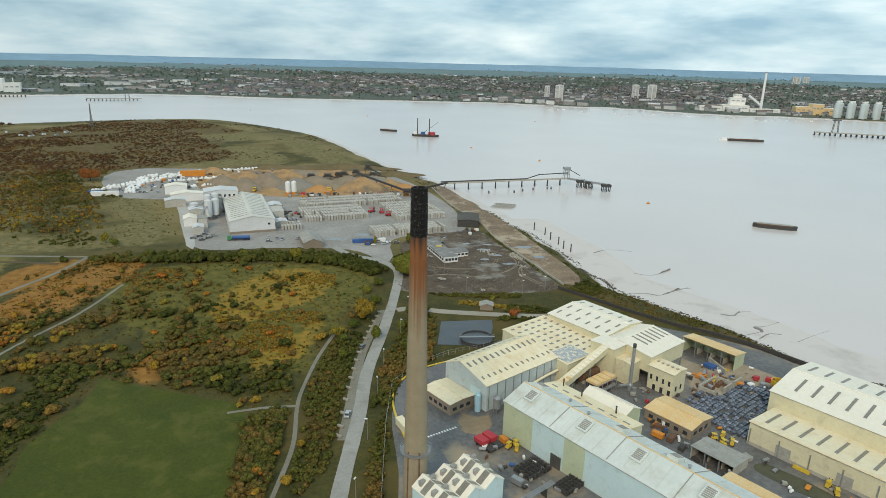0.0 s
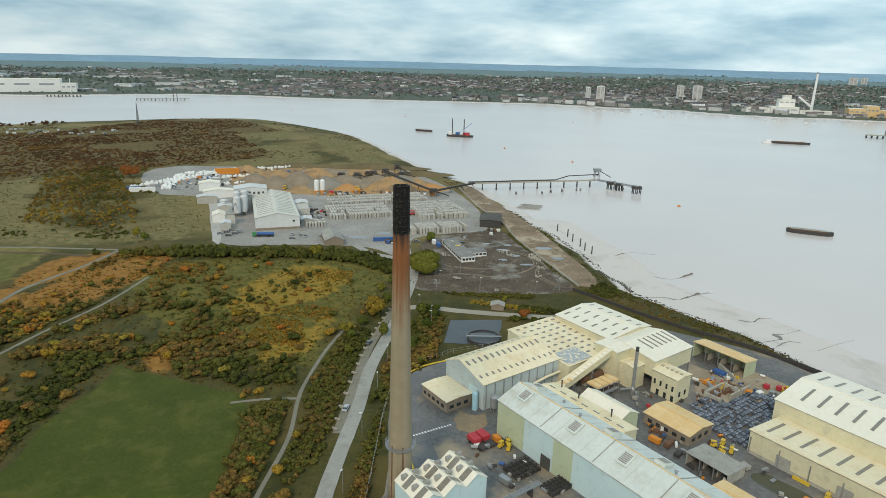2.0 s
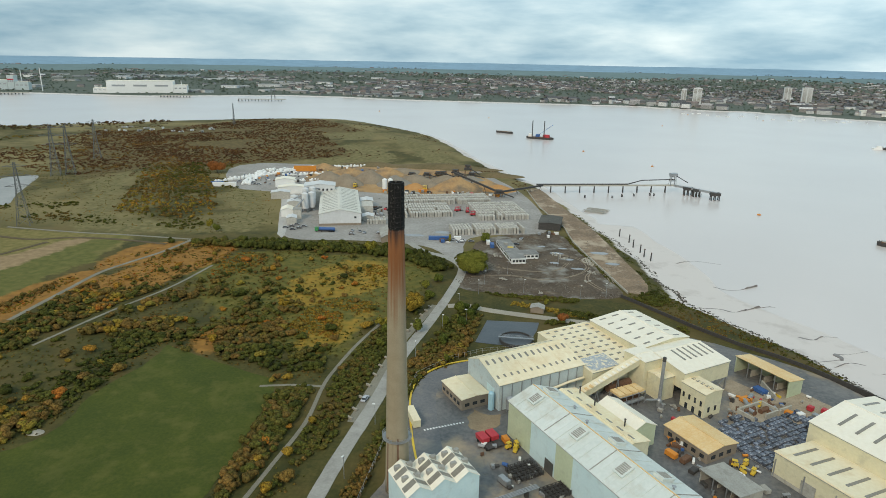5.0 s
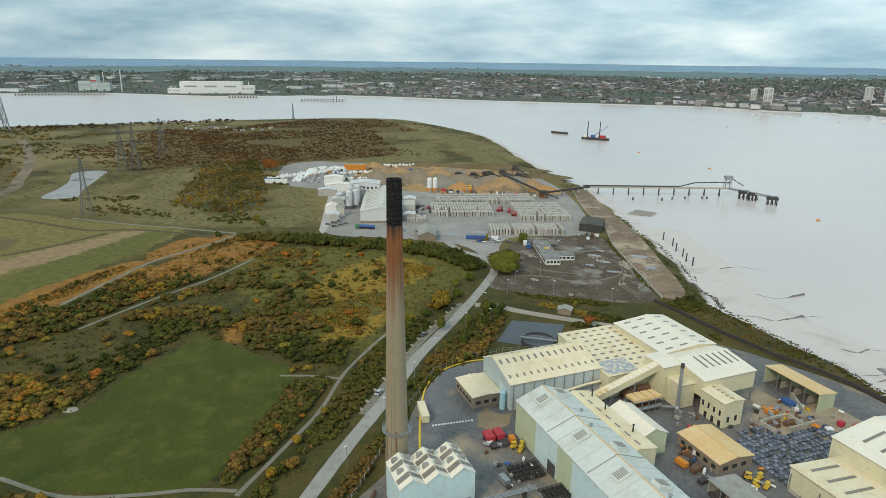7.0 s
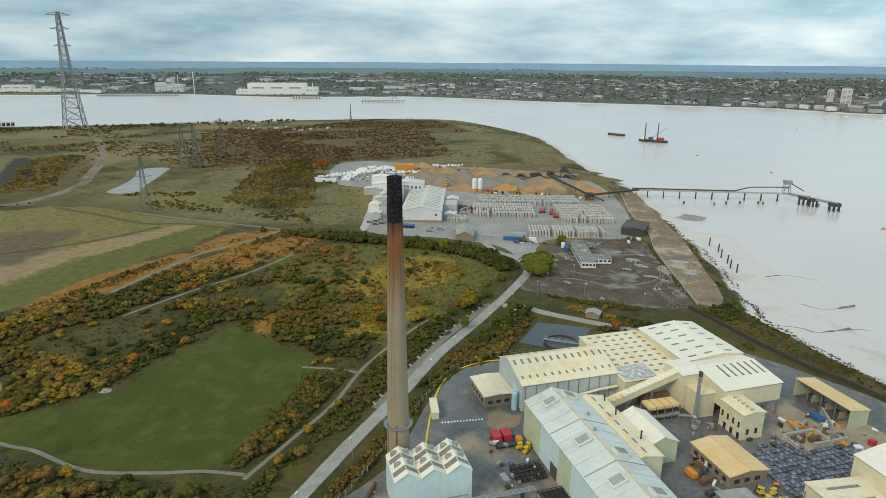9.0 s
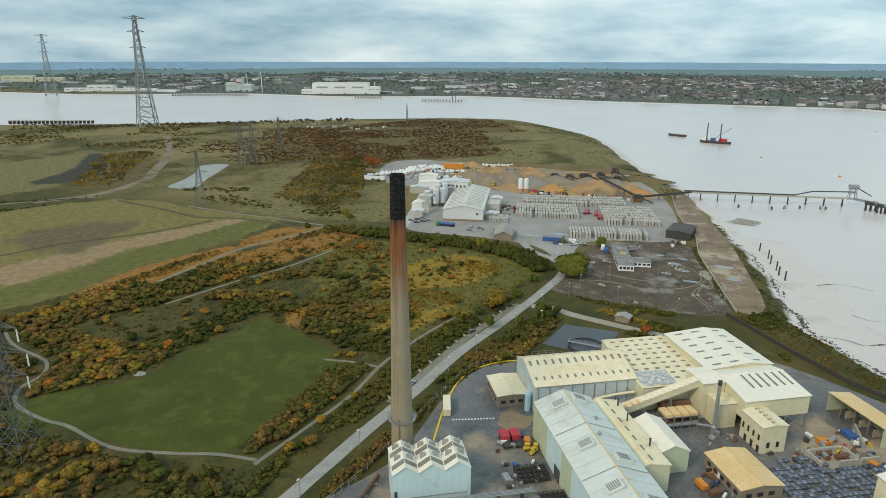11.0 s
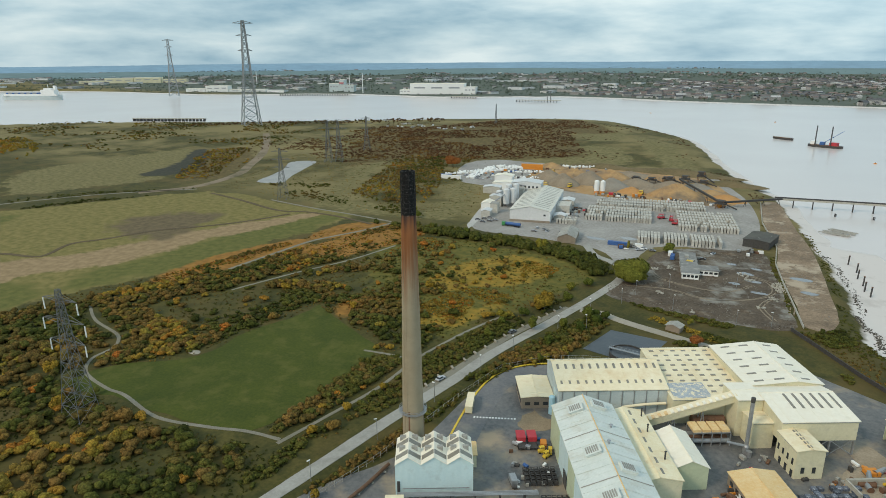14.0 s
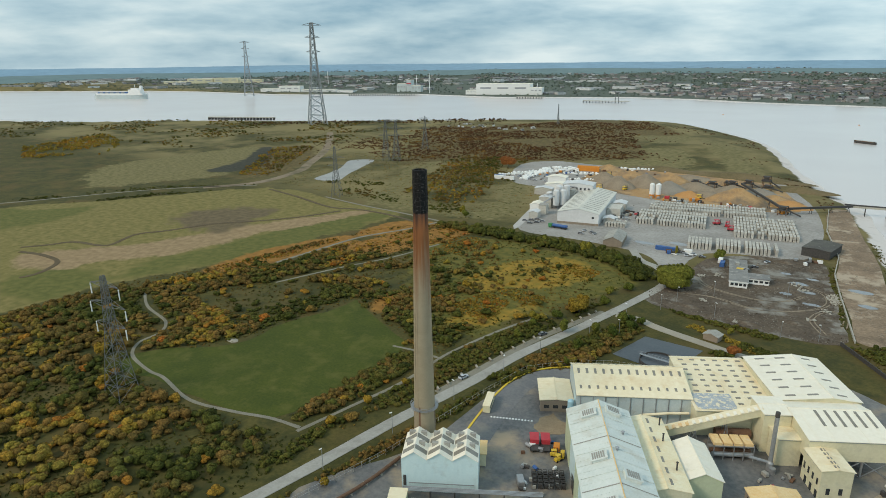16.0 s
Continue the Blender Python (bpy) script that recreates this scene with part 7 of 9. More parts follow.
def barge(x, y, rz, L, W, label, cargo=M_gravelheap, tug=False):
    e = thing("barge", pose(x, y, -4, 0, 0, rz), label, "barge", "barges moored in the river")
    part("hull", hull(L, W, 2.6), M_dark, e)
    part("hatch_coaming", boxes((-L * 0.42, -W * 0.36, 2.5, L * 0.38, W * 0.36, 3.4)), M_rust, e)
    part("hold", boxes((-L * 0.41, -W * 0.33, 3.4, L * 0.37, W * 0.33, 3.6)), cargo, e)
    for t in (-0.46, 0.44):
        part("bollard", tube(bmesh.new(), [(L * t, 1, 2.6, 0.25), (L * t, 1, 3.6, 0.3)], 8), M_dark, e)
    if tug:
        part("wheelhouse", boxes((-L * 0.62, -2.4, 0.5, -L * 0.5, 2.4, 5.5), (-L * 0.7, -3, -0.5, -L * 0.48, 3, 2.2)), M_white, e)


barge(309, 301, -24, 33, 7, "long dark empty barge moored in the river", M_greyroof)
barge(612, 895, -14, 62, 11, "dark laden barge pushed by a small white tug", M_rust, True)
barge(-11, 956, -28, 34, 8, "dark barge moored in midstream", M_greyroof)
dr = thing("crane_barge", pose(51, 887, -4, 0, 0, -16), "dark and red crane barge with tall spuds and boom", "vessel")
part("hull", hull(46, 13, 2.8), M_dark, dr)
part("deck", boxes((-19, -5, 2.8, 19, 5, 3.2)), M_rust, dr)
part("deckhouse", boxes((6, -3.6, 3.2, 16, 3.6, 7.5)), M_red, dr)
part("wheelhouse", boxes((-19, -3, 3.2, -13, 3, 8)), M_white, dr)
for x in (-12, 8):
    part("spud_leg", boxes((x - 0.6, -5.6, -8, x + 0.6, -4.4, 30)), M_dark, dr)
part("crane_cab", boxes((-7, -2.4, 3.2, -1, 2.4, 7.5)), M_blue_paint, dr)
bm = bmesh.new()
for s in (-0.8, 0.8):
    strut(bm, (-3, s, 6), (21, s * 0.4, 24), 0.5)
for k in range(9):
    f, g = k / 9, (k + 1) / 9
    strut(bm, (-3 + 24 * f, -0.8 + 0.4 * f, 6 + 18 * f), (-3 + 24 * g, 0.8 - 0.4 * g, 6 + 18 * g), 0.25)
part("boom", bm, M_blue_paint, dr)
fer = thing("cargo_ferry", pose(-2232, 842, -4, 0, 0, 31), "grey and white roll-on cargo ferry on the river", "ship")
part("hull", hull(205, 26, 14, 3.0, 13), M_bluegrey, fer)
part("upper_hull", boxes((-90, -12.6, 14, 92, 12.6, 20)), M_white, fer)
part("superstructure", boxes((38, -12, 20, 84, 12, 33), (48, -10, 33, 74, 10, 38)), M_white, fer)
part("funnel", boxes((78, -4, 33, 86, 4, 46)), M_white, fer)
part("mast", boxes((58, -0.5, 38, 59, 0.5, 50)), M_white, fer)
for k in range(16):
    part("trailer", boxes((-84 + 7 * k, -8, 20, -79 + 7 * k, 8, 24)), M_steel if k % 3 else M_blue_paint, fer)
for x, y in ((238, 389), (113, 754), (190, 639), (-60, 1240), (300, 1180), (-330, 1330), (420, 1500), (560, 1380)):
    b = thing("mooring_buoy", pose(x, y, -4), "orange mooring buoy on the river", "buoy", "mooring buoys")
    part("float", tube(bmesh.new(), [(0, 0, -0.6, 1.0), (0, 0, 0.2, 1.7), (0, 0, 0.9, 1.5), (0, 0, 1.2, 0.4)], 12), M_orange_paint, b)
    part("ring", tube(bmesh.new(), [(0, 0, 1.2, 0.15), (0, 0, 1.9, 0.2)], 8), M_dark, b)
for k in range(34):
    x = 420 + 18 * k + rnd.uniform(-8, 8)
    y = 1560 - 0.42 * (x - 420) + rnd.uniform(-70, 20)
    s = thing("moored_yacht", pose(x, y, -4, 0, 0, rnd.uniform(0, 180)), "small white yacht on a mooring", "boat", "moored yachts")
    part("hull", bpy.data.meshes.get("yacht_hull") or mesh_of(hull(9, 2.8, 1.2, 0.4, 7), "yacht_hull", M_white), None, s)
    part("mast", boxes((-0.1, -0.1, 1, 0.1, 0.1, 10)), M_steel, s)
pier = thing("timber_pier", pose(-1140, 635, 0, 0, 0, 29), "long low dark pier along the far shore of the headland", "pier")
part("deck", boxes((-80, -5, 1, 80, 5, 2.6)), M_conc, pier)
for k in range(21):
    part("pile", boxes((-79 + 7.8 * k, -4.6, -8, -77.5 + 7.8 * k, 4.6, 1)), M_dark, pier)

# ---- pylons ----


def pylon(x, y, rz, h, foot, waist, arms, w, label, zbase=0.0, tubes=False, bays=9, steel=M_pylon):
    """A lattice tower. arms: (height share, half span)."""
    e = thing("pylon", pose(x, y, zbase, 0, 0, rz), label, "pylon", "power line pylons")

    def half(z):
        t = z / h
        return foot + (waist - foot) * min(1, t / 0.55) if t < 0.55 else waist + (waist * 0.35 - waist) * (t - 0.55) / 0.45
    legs = [(1, 1), (-1, 1), (-1, -1), (1, -1)]
    levels = [h * (1 - (1 - k / bays) ** 1.35) for k in range(bays + 1)]
    for sx, sy in legs:
        bm = bmesh.new()
        tube(bm, [(sx * half(z), sy * half(z), z, w * 0.7) for z in (0, h * 0.55, h)], 4)
        part("leg", bm, steel, e)
    for i in range(4):
        a, b = legs[i], legs[(i + 1) % 4]
        for z0, z1 in zip(levels, levels[1:]):
            bm = bmesh.new()
            p = lambda s, z: (s[0] * half(z), s[1] * half(z), z)
            strut(bm, p(a, z0), p(b, z1), w * 0.6)
            strut(bm, p(b, z0), p(a, z1), w * 0.6)
            strut(bm, p(a, z1), p(b, z1), w * 0.6)
            part("bracing", bm, steel, e)
    for f, span in arms:
        z = h * f
        for s in (-1, 1):
            bm = bmesh.new()
            for t in (-1, 1):
                strut(bm, (s * half(z), t * half(z), z), (s * span, 0, z + 0.3), w * 0.7)
                strut(bm, (s * half(z), t * half(z), z + span * 0.22), (s * span, 0, z + 0.3), w * 0.6)
            arm = part("cross_arm", bm, steel, e)
            if tubes:
                part("insulator", tube(bmesh.new(), [(s * span, 0, z - 4.2, 0.22), (s * span, 0, z - 0.2, 0.22)], 8), M_white, arm, "pale hanging insulator string")
    return e


pylon(-106.5, -67.5, 12, 48, 4.4, 1.7, ((0.60, 8.5), (0.76, 10.0), (0.92, 8.0)), 0.21, "grey lattice pylon standing in autumn scrub", tubes=True, bays=11)
pylon(-322, 219, 30, 46, 4.2, 1.6, ((0.62, 8), (0.78, 9.5), (0.93, 7.5)), 0.24, "grey lattice pylon on rough grass")
pylon(-439, 397, 30, 50, 4.5, 2.0, ((0.62, 9), (0.80, 11), (0.96, 14)), 0.32, "grey lattice pylon on the headland")
pylon(-428, 404, 30, 50, 4.5, 2.0, ((0.62, 9), (0.80, 11), (0.96, 14)), 0.32, "grey lattice pylon on the headland")
pylon(-469, 502, 30, 46, 4.2, 1.6, ((0.62, 8), (0.78, 9.5), (0.93, 7.5)), 0.3, "grey lattice pylon on the headland")
pylon(-884, 644, 62, 189, 16, 6.5, ((0.72, 13), (0.86, 14), (0.975, 18)), 1.3, "giant lattice river-crossing pylon on the headland", bays=14, steel=M_hazedsteel)
pylon(-1940, 1172, 62, 189, 16, 6.5, ((0.72, 13), (0.86, 14), (0.975, 18)), 1.4, "giant lattice river-crossing pylon beyond the river", bays=14, steel=M_hazedsteel)
pylon(-478, 874, 0, 38, 2.0, 0.8, (), 0.3, "pale lattice beacon mast on the headland", zbase=2)

# ---- far bank ----


def far_points(count, reach0, reach1, x0=-4200, x1=3600, spread=-2.0, scale=260.0):
    x, y = rng.uniform(x0, x1, count * 14), rng.uniform(500, 4700, count * 14)
    r = np.hypot(x - 60, y + 165)
    f = distance(x, y, FAR_S)
    ok = inside(x, y, FAR_LAND) & (f > reach0) & (f < reach1) & (r < 4750) & (waves(x, y, scale, 1) + waves(x, y, scale * 0.37, 4) > spread)
    ok &= np.abs(np.arctan2(x - 60, y + 165) + 0.35) < 1.25
    return np.stack([x[ok], y[ok]], 1)[:count]


def houses(p, long0, long1, deep0, deep1, high0, high1, hue0, hue1, pitched=True):
    """Many simple houses: four walls and a pitched or flat roof each."""
    n = len(p)
    z = ground_height(p[:, 0], p[:, 1]) - 0.5
    L, D, H = rng.uniform(long0, long1, n) / 2, rng.uniform(deep0, deep1, n) / 2, rng.uniform(high0, high1, n)
    a = np.round(rng.uniform(0, 3, n)) * 0.35 + waves(p[:, 0], p[:, 1], 400.0) * 1.2
    ca, sa = np.cos(a), np.sin(a)

    def at(lx, ly, h):
        return np.stack([p[:, 0] + lx * ca - ly * sa, p[:, 1] + lx * sa + ly * ca, z + h], 1)
    rise = D * 0.8 if pitched else 0.05 + 0 * D
    corners = [(-L, -D), (L, -D), (L, D), (-L, D)]
    v = np.stack([at(*c, 0 * H) for c in corners] + [at(*c, H) for c in corners], 1)
    q = np.array([[0, 1, 5, 4], [1, 2, 6, 5], [2, 3, 7, 6], [3, 0, 4, 7]])
    faces = (np.arange(n)[:, None, None] * 8 + q).reshape(-1, 4)
    hue = rng.uniform(hue0, hue1, n)
    e = 1.06
    rv = np.stack([at(-L * e, -D * e, H), at(L * e, -D * e, H), at(L * e, 0 * D, H + rise), at(-L * e, 0 * D, H + rise), at(L * e, D * e, H), at(-L * e, D * e, H)], 1)
    rq = np.array([[0, 1, 2, 3], [3, 2, 4, 5]])
    rf = (np.arange(n)[:, None, None] * 6 + rq).reshape(-1, 4)
    return v.reshape(-1, 3), faces, np.repeat(hue, 8), rv.reshape(-1, 3), rf, np.repeat(rng.uniform(0, 1, n), 6)


for name, label, p, args in (
        ("distant_terraces", "rows of brick terraced houses across the river", far_points(2000, 40, 1500, -700, 3400, -0.5), (10, 30, 7, 9, 5, 7, 0.0, 0.8, True)),
        ("distant_suburbs", "scattered suburban houses on far slopes", far_points(1500, 300, 2600, -4200, 3600, 0.0), (10, 26, 7, 10, 5, 7, 0.0, 0.9, True)),
        ("distant_sheds", "pale flat-roofed industrial sheds across the river", far_points(150, 60, 1300, -4200, -500, -0.4), (30, 100, 20, 45, 6, 10, 0.45, 1.0, False)),
        ("distant_sheds", "pale flat-roofed industrial sheds across the river", far_points(130, 100, 1900, -500, 3000, 0.2), (20, 50, 12, 22, 6, 10, 0.5, 1.0, False)),
        ("riverside_flats", "brick riverside flats along the far bank", far_points(150, 22, 170, -600, 1000, -0.6), (16, 34, 10, 13, 7, 12, 0.35, 0.9, True))):
    v, f, hu, rv, rf, rh = houses(p, *args)
    tagged(new(name, fast_mesh(name, v, f, M_farwall, hu)), label, "town", kind="stuff")
    roofs = new(name + "_roofs", fast_mesh(name + "_roofs", rv, rf, M_farroof, rh if args[-1] else rh * 0 + 0.97 * (rh > 0.25) + 0.4 * (rh <= 0.25)))
    tagged(roofs, "roofs of " + label, "town roofs", kind="stuff")
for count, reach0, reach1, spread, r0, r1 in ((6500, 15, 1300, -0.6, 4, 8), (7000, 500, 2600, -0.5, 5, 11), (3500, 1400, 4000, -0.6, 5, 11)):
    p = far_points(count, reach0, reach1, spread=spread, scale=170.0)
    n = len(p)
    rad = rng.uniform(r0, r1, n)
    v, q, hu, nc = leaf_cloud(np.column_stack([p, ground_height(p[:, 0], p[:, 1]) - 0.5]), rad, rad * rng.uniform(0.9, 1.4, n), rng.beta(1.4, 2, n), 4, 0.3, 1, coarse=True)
    tagged(new("distant_woodland", fast_mesh("distant_woodland", v, q, M_fartree, hu, nc)), "trees among the far town and hills, dulled by painted haze", "woodland", kind="stuff")


def far_ridge(reach, top, rough, seed, colour, label):
    """A long wooded ridge on the skyline, all round the far side; its colour carries painted haze."""
    # distance haze is put into the base colour and a faint emission
    m = surf("hazed_skyline_hills", colour, tuple(c * 1.25 for c in colour), 0.004, 0.02, 1.0, 0.0, spec=0.0)
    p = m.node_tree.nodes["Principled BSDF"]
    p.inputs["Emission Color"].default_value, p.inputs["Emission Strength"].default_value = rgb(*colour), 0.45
    steps = 260
    verts, faces = [], []
    for i in range(steps + 1):
        a = -1.75 + 2.8 * i / steps
        h = top + rough * (noise.noise((a * 3, seed, 0)) + 0.35 * noise.noise((a * 17, seed, 4)) + 0.12 * noise.noise((a * 90, seed, 8)))
        for r, z in ((reach - 500, -2), (reach - 160, h * 0.72), (reach, h), (reach + 40, -2)):
            verts.append((60 + r * math.sin(a), -165 + r * math.cos(a), z))
    for i in range(steps):
        for k in range(3):
            b = 4 * i + k
            faces.append((b, b + 4, b + 5, b + 1))
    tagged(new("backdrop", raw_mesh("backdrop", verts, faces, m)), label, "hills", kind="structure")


far_ridge(4250, 52, 9, 3.0, (0.105, 0.150, 0.155), "wooded hills beyond the town, painted blue-green with haze")
far_ridge(4790, 88, 7, 11.0, (0.145, 0.225, 0.29), "long skyline ridge with blue-grey haze painted in")


def z_at(x, y):
    return float(ground_height([x], [y])[0])


def tower_block(x, y, rz, w, d, h, storeys=15, label="pale concrete tower block across the river"):
    e = thing("tower_block", pose(x, y, z_at(x, y), 0, 0, rz), label, "tower block", "tower blocks")
    part("wall", boxes((-w / 2, -d / 2, 0, w / 2, d / 2, h)), M_tower, e)
    part("roof_house", boxes((-w / 4, -d / 4, h, w / 4, d / 4, h + 3)), M_steel, e)
    for k in range(storeys):
        z = 2 + k * (h - 3) / storeys
        part("window_band", boxes((-w * 0.42, -d / 2 - 0.1, z, -w * 0.06, -d / 2 - 0.02, z + 1.3), (w * 0.06, -d / 2 - 0.1, z, w * 0.42, -d / 2 - 0.02, z + 1.3)), M_rooflight, e)


for x, y, w, h in ((505, 1790, 24, 50), (470, 1802, 15, 46), (903, 2050, 30, 48), (852, 2072, 22, 46), (2230, 3300, 40, 40), (2300, 3320, 30, 40)):
    tower_block(x, y, -14, w, 18, h)


def block(name, label, x, y, rz, rows, material, category="building"):
    e = thing(name, pose(x, y, z_at(x, y), 0, 0, rz), label, category)
    for r in rows:
        part("block", boxes(r), material, e)
        x0, y0, z0, x1, y1, z1 = r
        part("roof", boxes((x0 - 0.5, y0 - 0.5, z1, x1 + 0.5, y1 + 0.5, z1 + 0.6)), M_roofwhite, e)
        for k in range(3):
            part("window_strip", boxes((x0 + (x1 - x0) * (0.08 + 0.32 * k), y0 - 0.2, z0 + (z1 - z0) * 0.55, x0 + (x1 - x0) * (0.28 + 0.32 * k), y0 - 0.05, z0 + (z1 - z0) * 0.7)), M_steel, e)
    return e


block("white_warehouse", "huge white windowless warehouse on the far bank", -1262, 1640, 24, ((0, 0, 0, 190, 60, 36), (190.5, 0, 0, 230, 50, 24), (-40, 10, 0, -1, 50, 14)), M_white)
block("pale_works", "white industrial works on the far bank", 905, 1545, -14, ((0, 0, 0, 70, 40, 16), (20, 10, 16.7, 60, 35, 36), (30, 14, 36.7, 50, 30, 46), (-60, 0, 0, -1, 26, 12), (72, 0, 0, 150, 20, 9)), M_white)
block("ochre_works", "ochre and buff works on the far bank", 1075, 1480, -14, ((0, 0, 0, 40, 30, 20), (41, 0, 0, 70, 30, 28), (71, 4, 0, 110, 26, 18)), M_rooforange)
wc = thing("white_stack", pose(1000, 1520, z_at(1000, 1520)), "slender tall white stack on the far bank", "stack")
part("flue", tube(bmesh.new(), [(0, 0, 0, 3.6), (0, 0, 104, 2.6)], 16), M_white, wc)
part("tip", tube(bmesh.new(), [(0, 0, 104, 2.7), (0, 0, 108, 2.7)], 16), M_steel, wc)
bm = bmesh.new()
strut(bm, (-3, 0, 20), (-40, -4, 44), 5)
part("flue_duct", bm, M_white, wc)
for k in range(12):
    x, y = 1130 + 13 * k, 1395 - 6 * k + 14 * (k % 2)
    s = thing("grain_silo", pose(x, y, z_at(x, y)), "grey cylindrical silo on the far bank", "silo", "riverside silos")
    part("shell", tube(bmesh.new(), [(0, 0, 0, 7), (0, 0, 36, 7), (0, 0, 39, 2)], 16), M_bluegrey, s)
    part("head_house", boxes((-3, -3, 39, 3, 3, 43)), M_white, s)
fw = block("riverside_mill", "grey and red mill with silos on the far bank", -1650, 1640, 20, ((0, 0, 0, 40, 30, 30), (41, 0, 0, 60, 30, 44), (61, 0, 0, 100, 26, 24)), M_bluegrey)
part("red_band", boxes((41, -0.4, 30, 60, -0.1, 34)), M_red, fw)
for x, y, h in ((-1480, 1640, 70), (-1600, 1700, 60), (-2380, 1900, 60), (-1050, 1700, 40)):
    m = thing("slim_mast", pose(x, y, z_at(x, y)), "slim pale mast on the far bank", "mast", "masts on the far bank")
    part("pole", tube(bmesh.new(), [(0, 0, 0, 1.6), (0, 0, h, 1.0)], 8), M_white, m)
block("white_sheds", "bright white sheds on the far bank", -2080, 1400, 30, ((0, 0, 0, 90, 40, 22), (-80, 0, 0, -2, 30, 12), (95, 0, 0, 240, 30, 9)), M_white)
block("cream_works", "long cream works across the river", -3000, 1500, 40, ((0, 0, 0, 130, 40, 24), (135, 0, 0, 260, 40, 26), (262, 4, 0, 380, 36, 18), (-120, 0, 0, -2, 40, 12)), M_cream)


def wharf(x, y, rz, L, label, crane):
    e = thing("river_wharf", pose(x, y, -4, 0, 0, rz), label, "wharf", "wharves on the river")
    part("deck", boxes((-L / 2, -5, 5, L / 2, 5, 6.6)), M_conc, e)
    for k in range(int(L / 9)):
        part("pile", boxes((-L / 2 + 9 * k, -4.5, -6, -L / 2 + 9 * k + 1.2, 4.5, 5)), M_dark, e)
    for cx in crane:
        bm = bmesh.new()
        for sx in (-5, 5):
            for sy in (-4, 4):
                strut(bm, (cx + sx, sy, 6), (cx + sx * 0.6, sy, 30), 1.0)
        strut(bm, (cx - 8, 0, 30), (cx + 8, 0, 30), 2)
        strut(bm, (cx, 0, 30), (cx - 20, -18, 40), 1.2)
        part("unloader", bm, M_pylon, e)


wharf(900, 985, -24, 170, "piled wharf with grab unloaders", (-50, 60, 80))
wharf(-720, 1545, 18, 130, "piled wharf on the far side", (30,))
wharf(-1010, 1600, 18, 90, "piled wharf on the far side", ())
wharf(-1560, 1150 + 330, 30, 260, "piled wharf on the far side", ())

br = thing("river_bridge", pose(0, 0, 0), "long pale road bridge over the far river bend", "bridge")
bp = [Vector((-4100, 800, 34)), Vector((-4159, 1005, 32)), Vector((-4299, 1506, 30)), Vector((-4400, 1720, 26))]
for p, q in zip(bp, bp[1:]):
    bm = bmesh.new()
    strut(bm, p, q, 4.0)
    part("deck", bm, M_conc, br)
    for k in range(8):
        c = p + (q - p) * (k / 8)
        part("pier", boxes((c.x - 2, c.y - 2, -8, c.x + 2, c.y + 2, c.z - 1.9)), M_conc, br)

# ---- factory clutter ----
sw = thing("sea_wall", pose(0, 0, 0), "dark ribbed flood wall along the shore", "wall")
wall_line = [(92, 152), (102, 140), (120, 118), (138, 99), (150, 90), (160, 80), (172, 64), (184, 46)]
for (x0, y0), (x1, y1) in zip(wall_line, wall_line[1:]):
    d = math.hypot(x1 - x0, y1 - y0)
    count = max(1, round(d / 2.3))
    for k in range(count):
        f = (k + 0.5) / count
        ob = part("panel", bpy.data.meshes.get("wall_panel_mesh") or mesh_of(boxes((-1.15, -0.2, -1.5, 1.15, 0.2, 1.7), (-0.15, -0.34, -1.5, 0.15, 0.34, 1.8)), "wall_panel_mesh", M_dark), None, sw)
        ob.matrix_basis = pose(x0 + (x1 - x0) * f, y0 + (y1 - y0) * f, 0, 0, 0, math.degrees(math.atan2(y1 - y0, x1 - x0)))
bank = thing("quay_wall", pose(0, 0, 0), "low grey concrete wall between cleared ground and quay", "wall")
QUAY_WALL = [(37, 430), (49, 358), (67.5, 292), (72, 254), (80, 221), (89, 187), (96.5, 158)]
for (x0, y0), (x1, y1) in zip(QUAY_WALL, QUAY_WALL[1:]):
    d, a = math.hypot(x1 - x0, y1 - y0), math.degrees(math.atan2(y1 - y0, x1 - x0))
    ob = part("wall_length", boxes((0, -0.25, 0, d, 0.25, 1.1)), M_conc, bank)
    ob.matrix_basis = pose(x0, y0, 0, 0, 0, a)

load = boxes((-0.84, -0.76, 0.14, 0.84, 0.76, 1.15))
bmesh.ops.bevel(load, geom=load.edges[:], offset=0.12, segments=1, affect='EDGES')
LOAD = mesh_of(load, "load", M_coil)
PALLET = mesh_of(boxes((-0.82, -0.7, 0, 0.82, -0.5, 0.13), (-0.82, -0.1, 0, 0.82, 0.1, 0.13), (-0.82, 0.5, 0, 0.82, 0.7, 0.13)), "pallet", M_greyroof)
pk = 0
for i in range(22):
    for j in range(15):
        b, a = 59 + i * 1.85, 64 + j * 1.75
        if (b < 66 and a < 66) or (b > 75 and a > 86.5) or (b > 80 and a < 70) or rnd.random() < 0.08 or (i % 6 == 5 and j % 2):
            continue
        e = thing("wrapped_pallet", at_works(b, a, 0.07, rnd.uniform(-6, 6)), "dark shrink-wrapped goods on a pallet in the yard", "pallet", "pallets in the storage yard")
        o = part("load", LOAD, None, e)
        o.scale = (1, 1, rnd.choice((1, 1, 1.15, 0.8)))
        part("pallet", PALLET, None, e)
        pk += 1


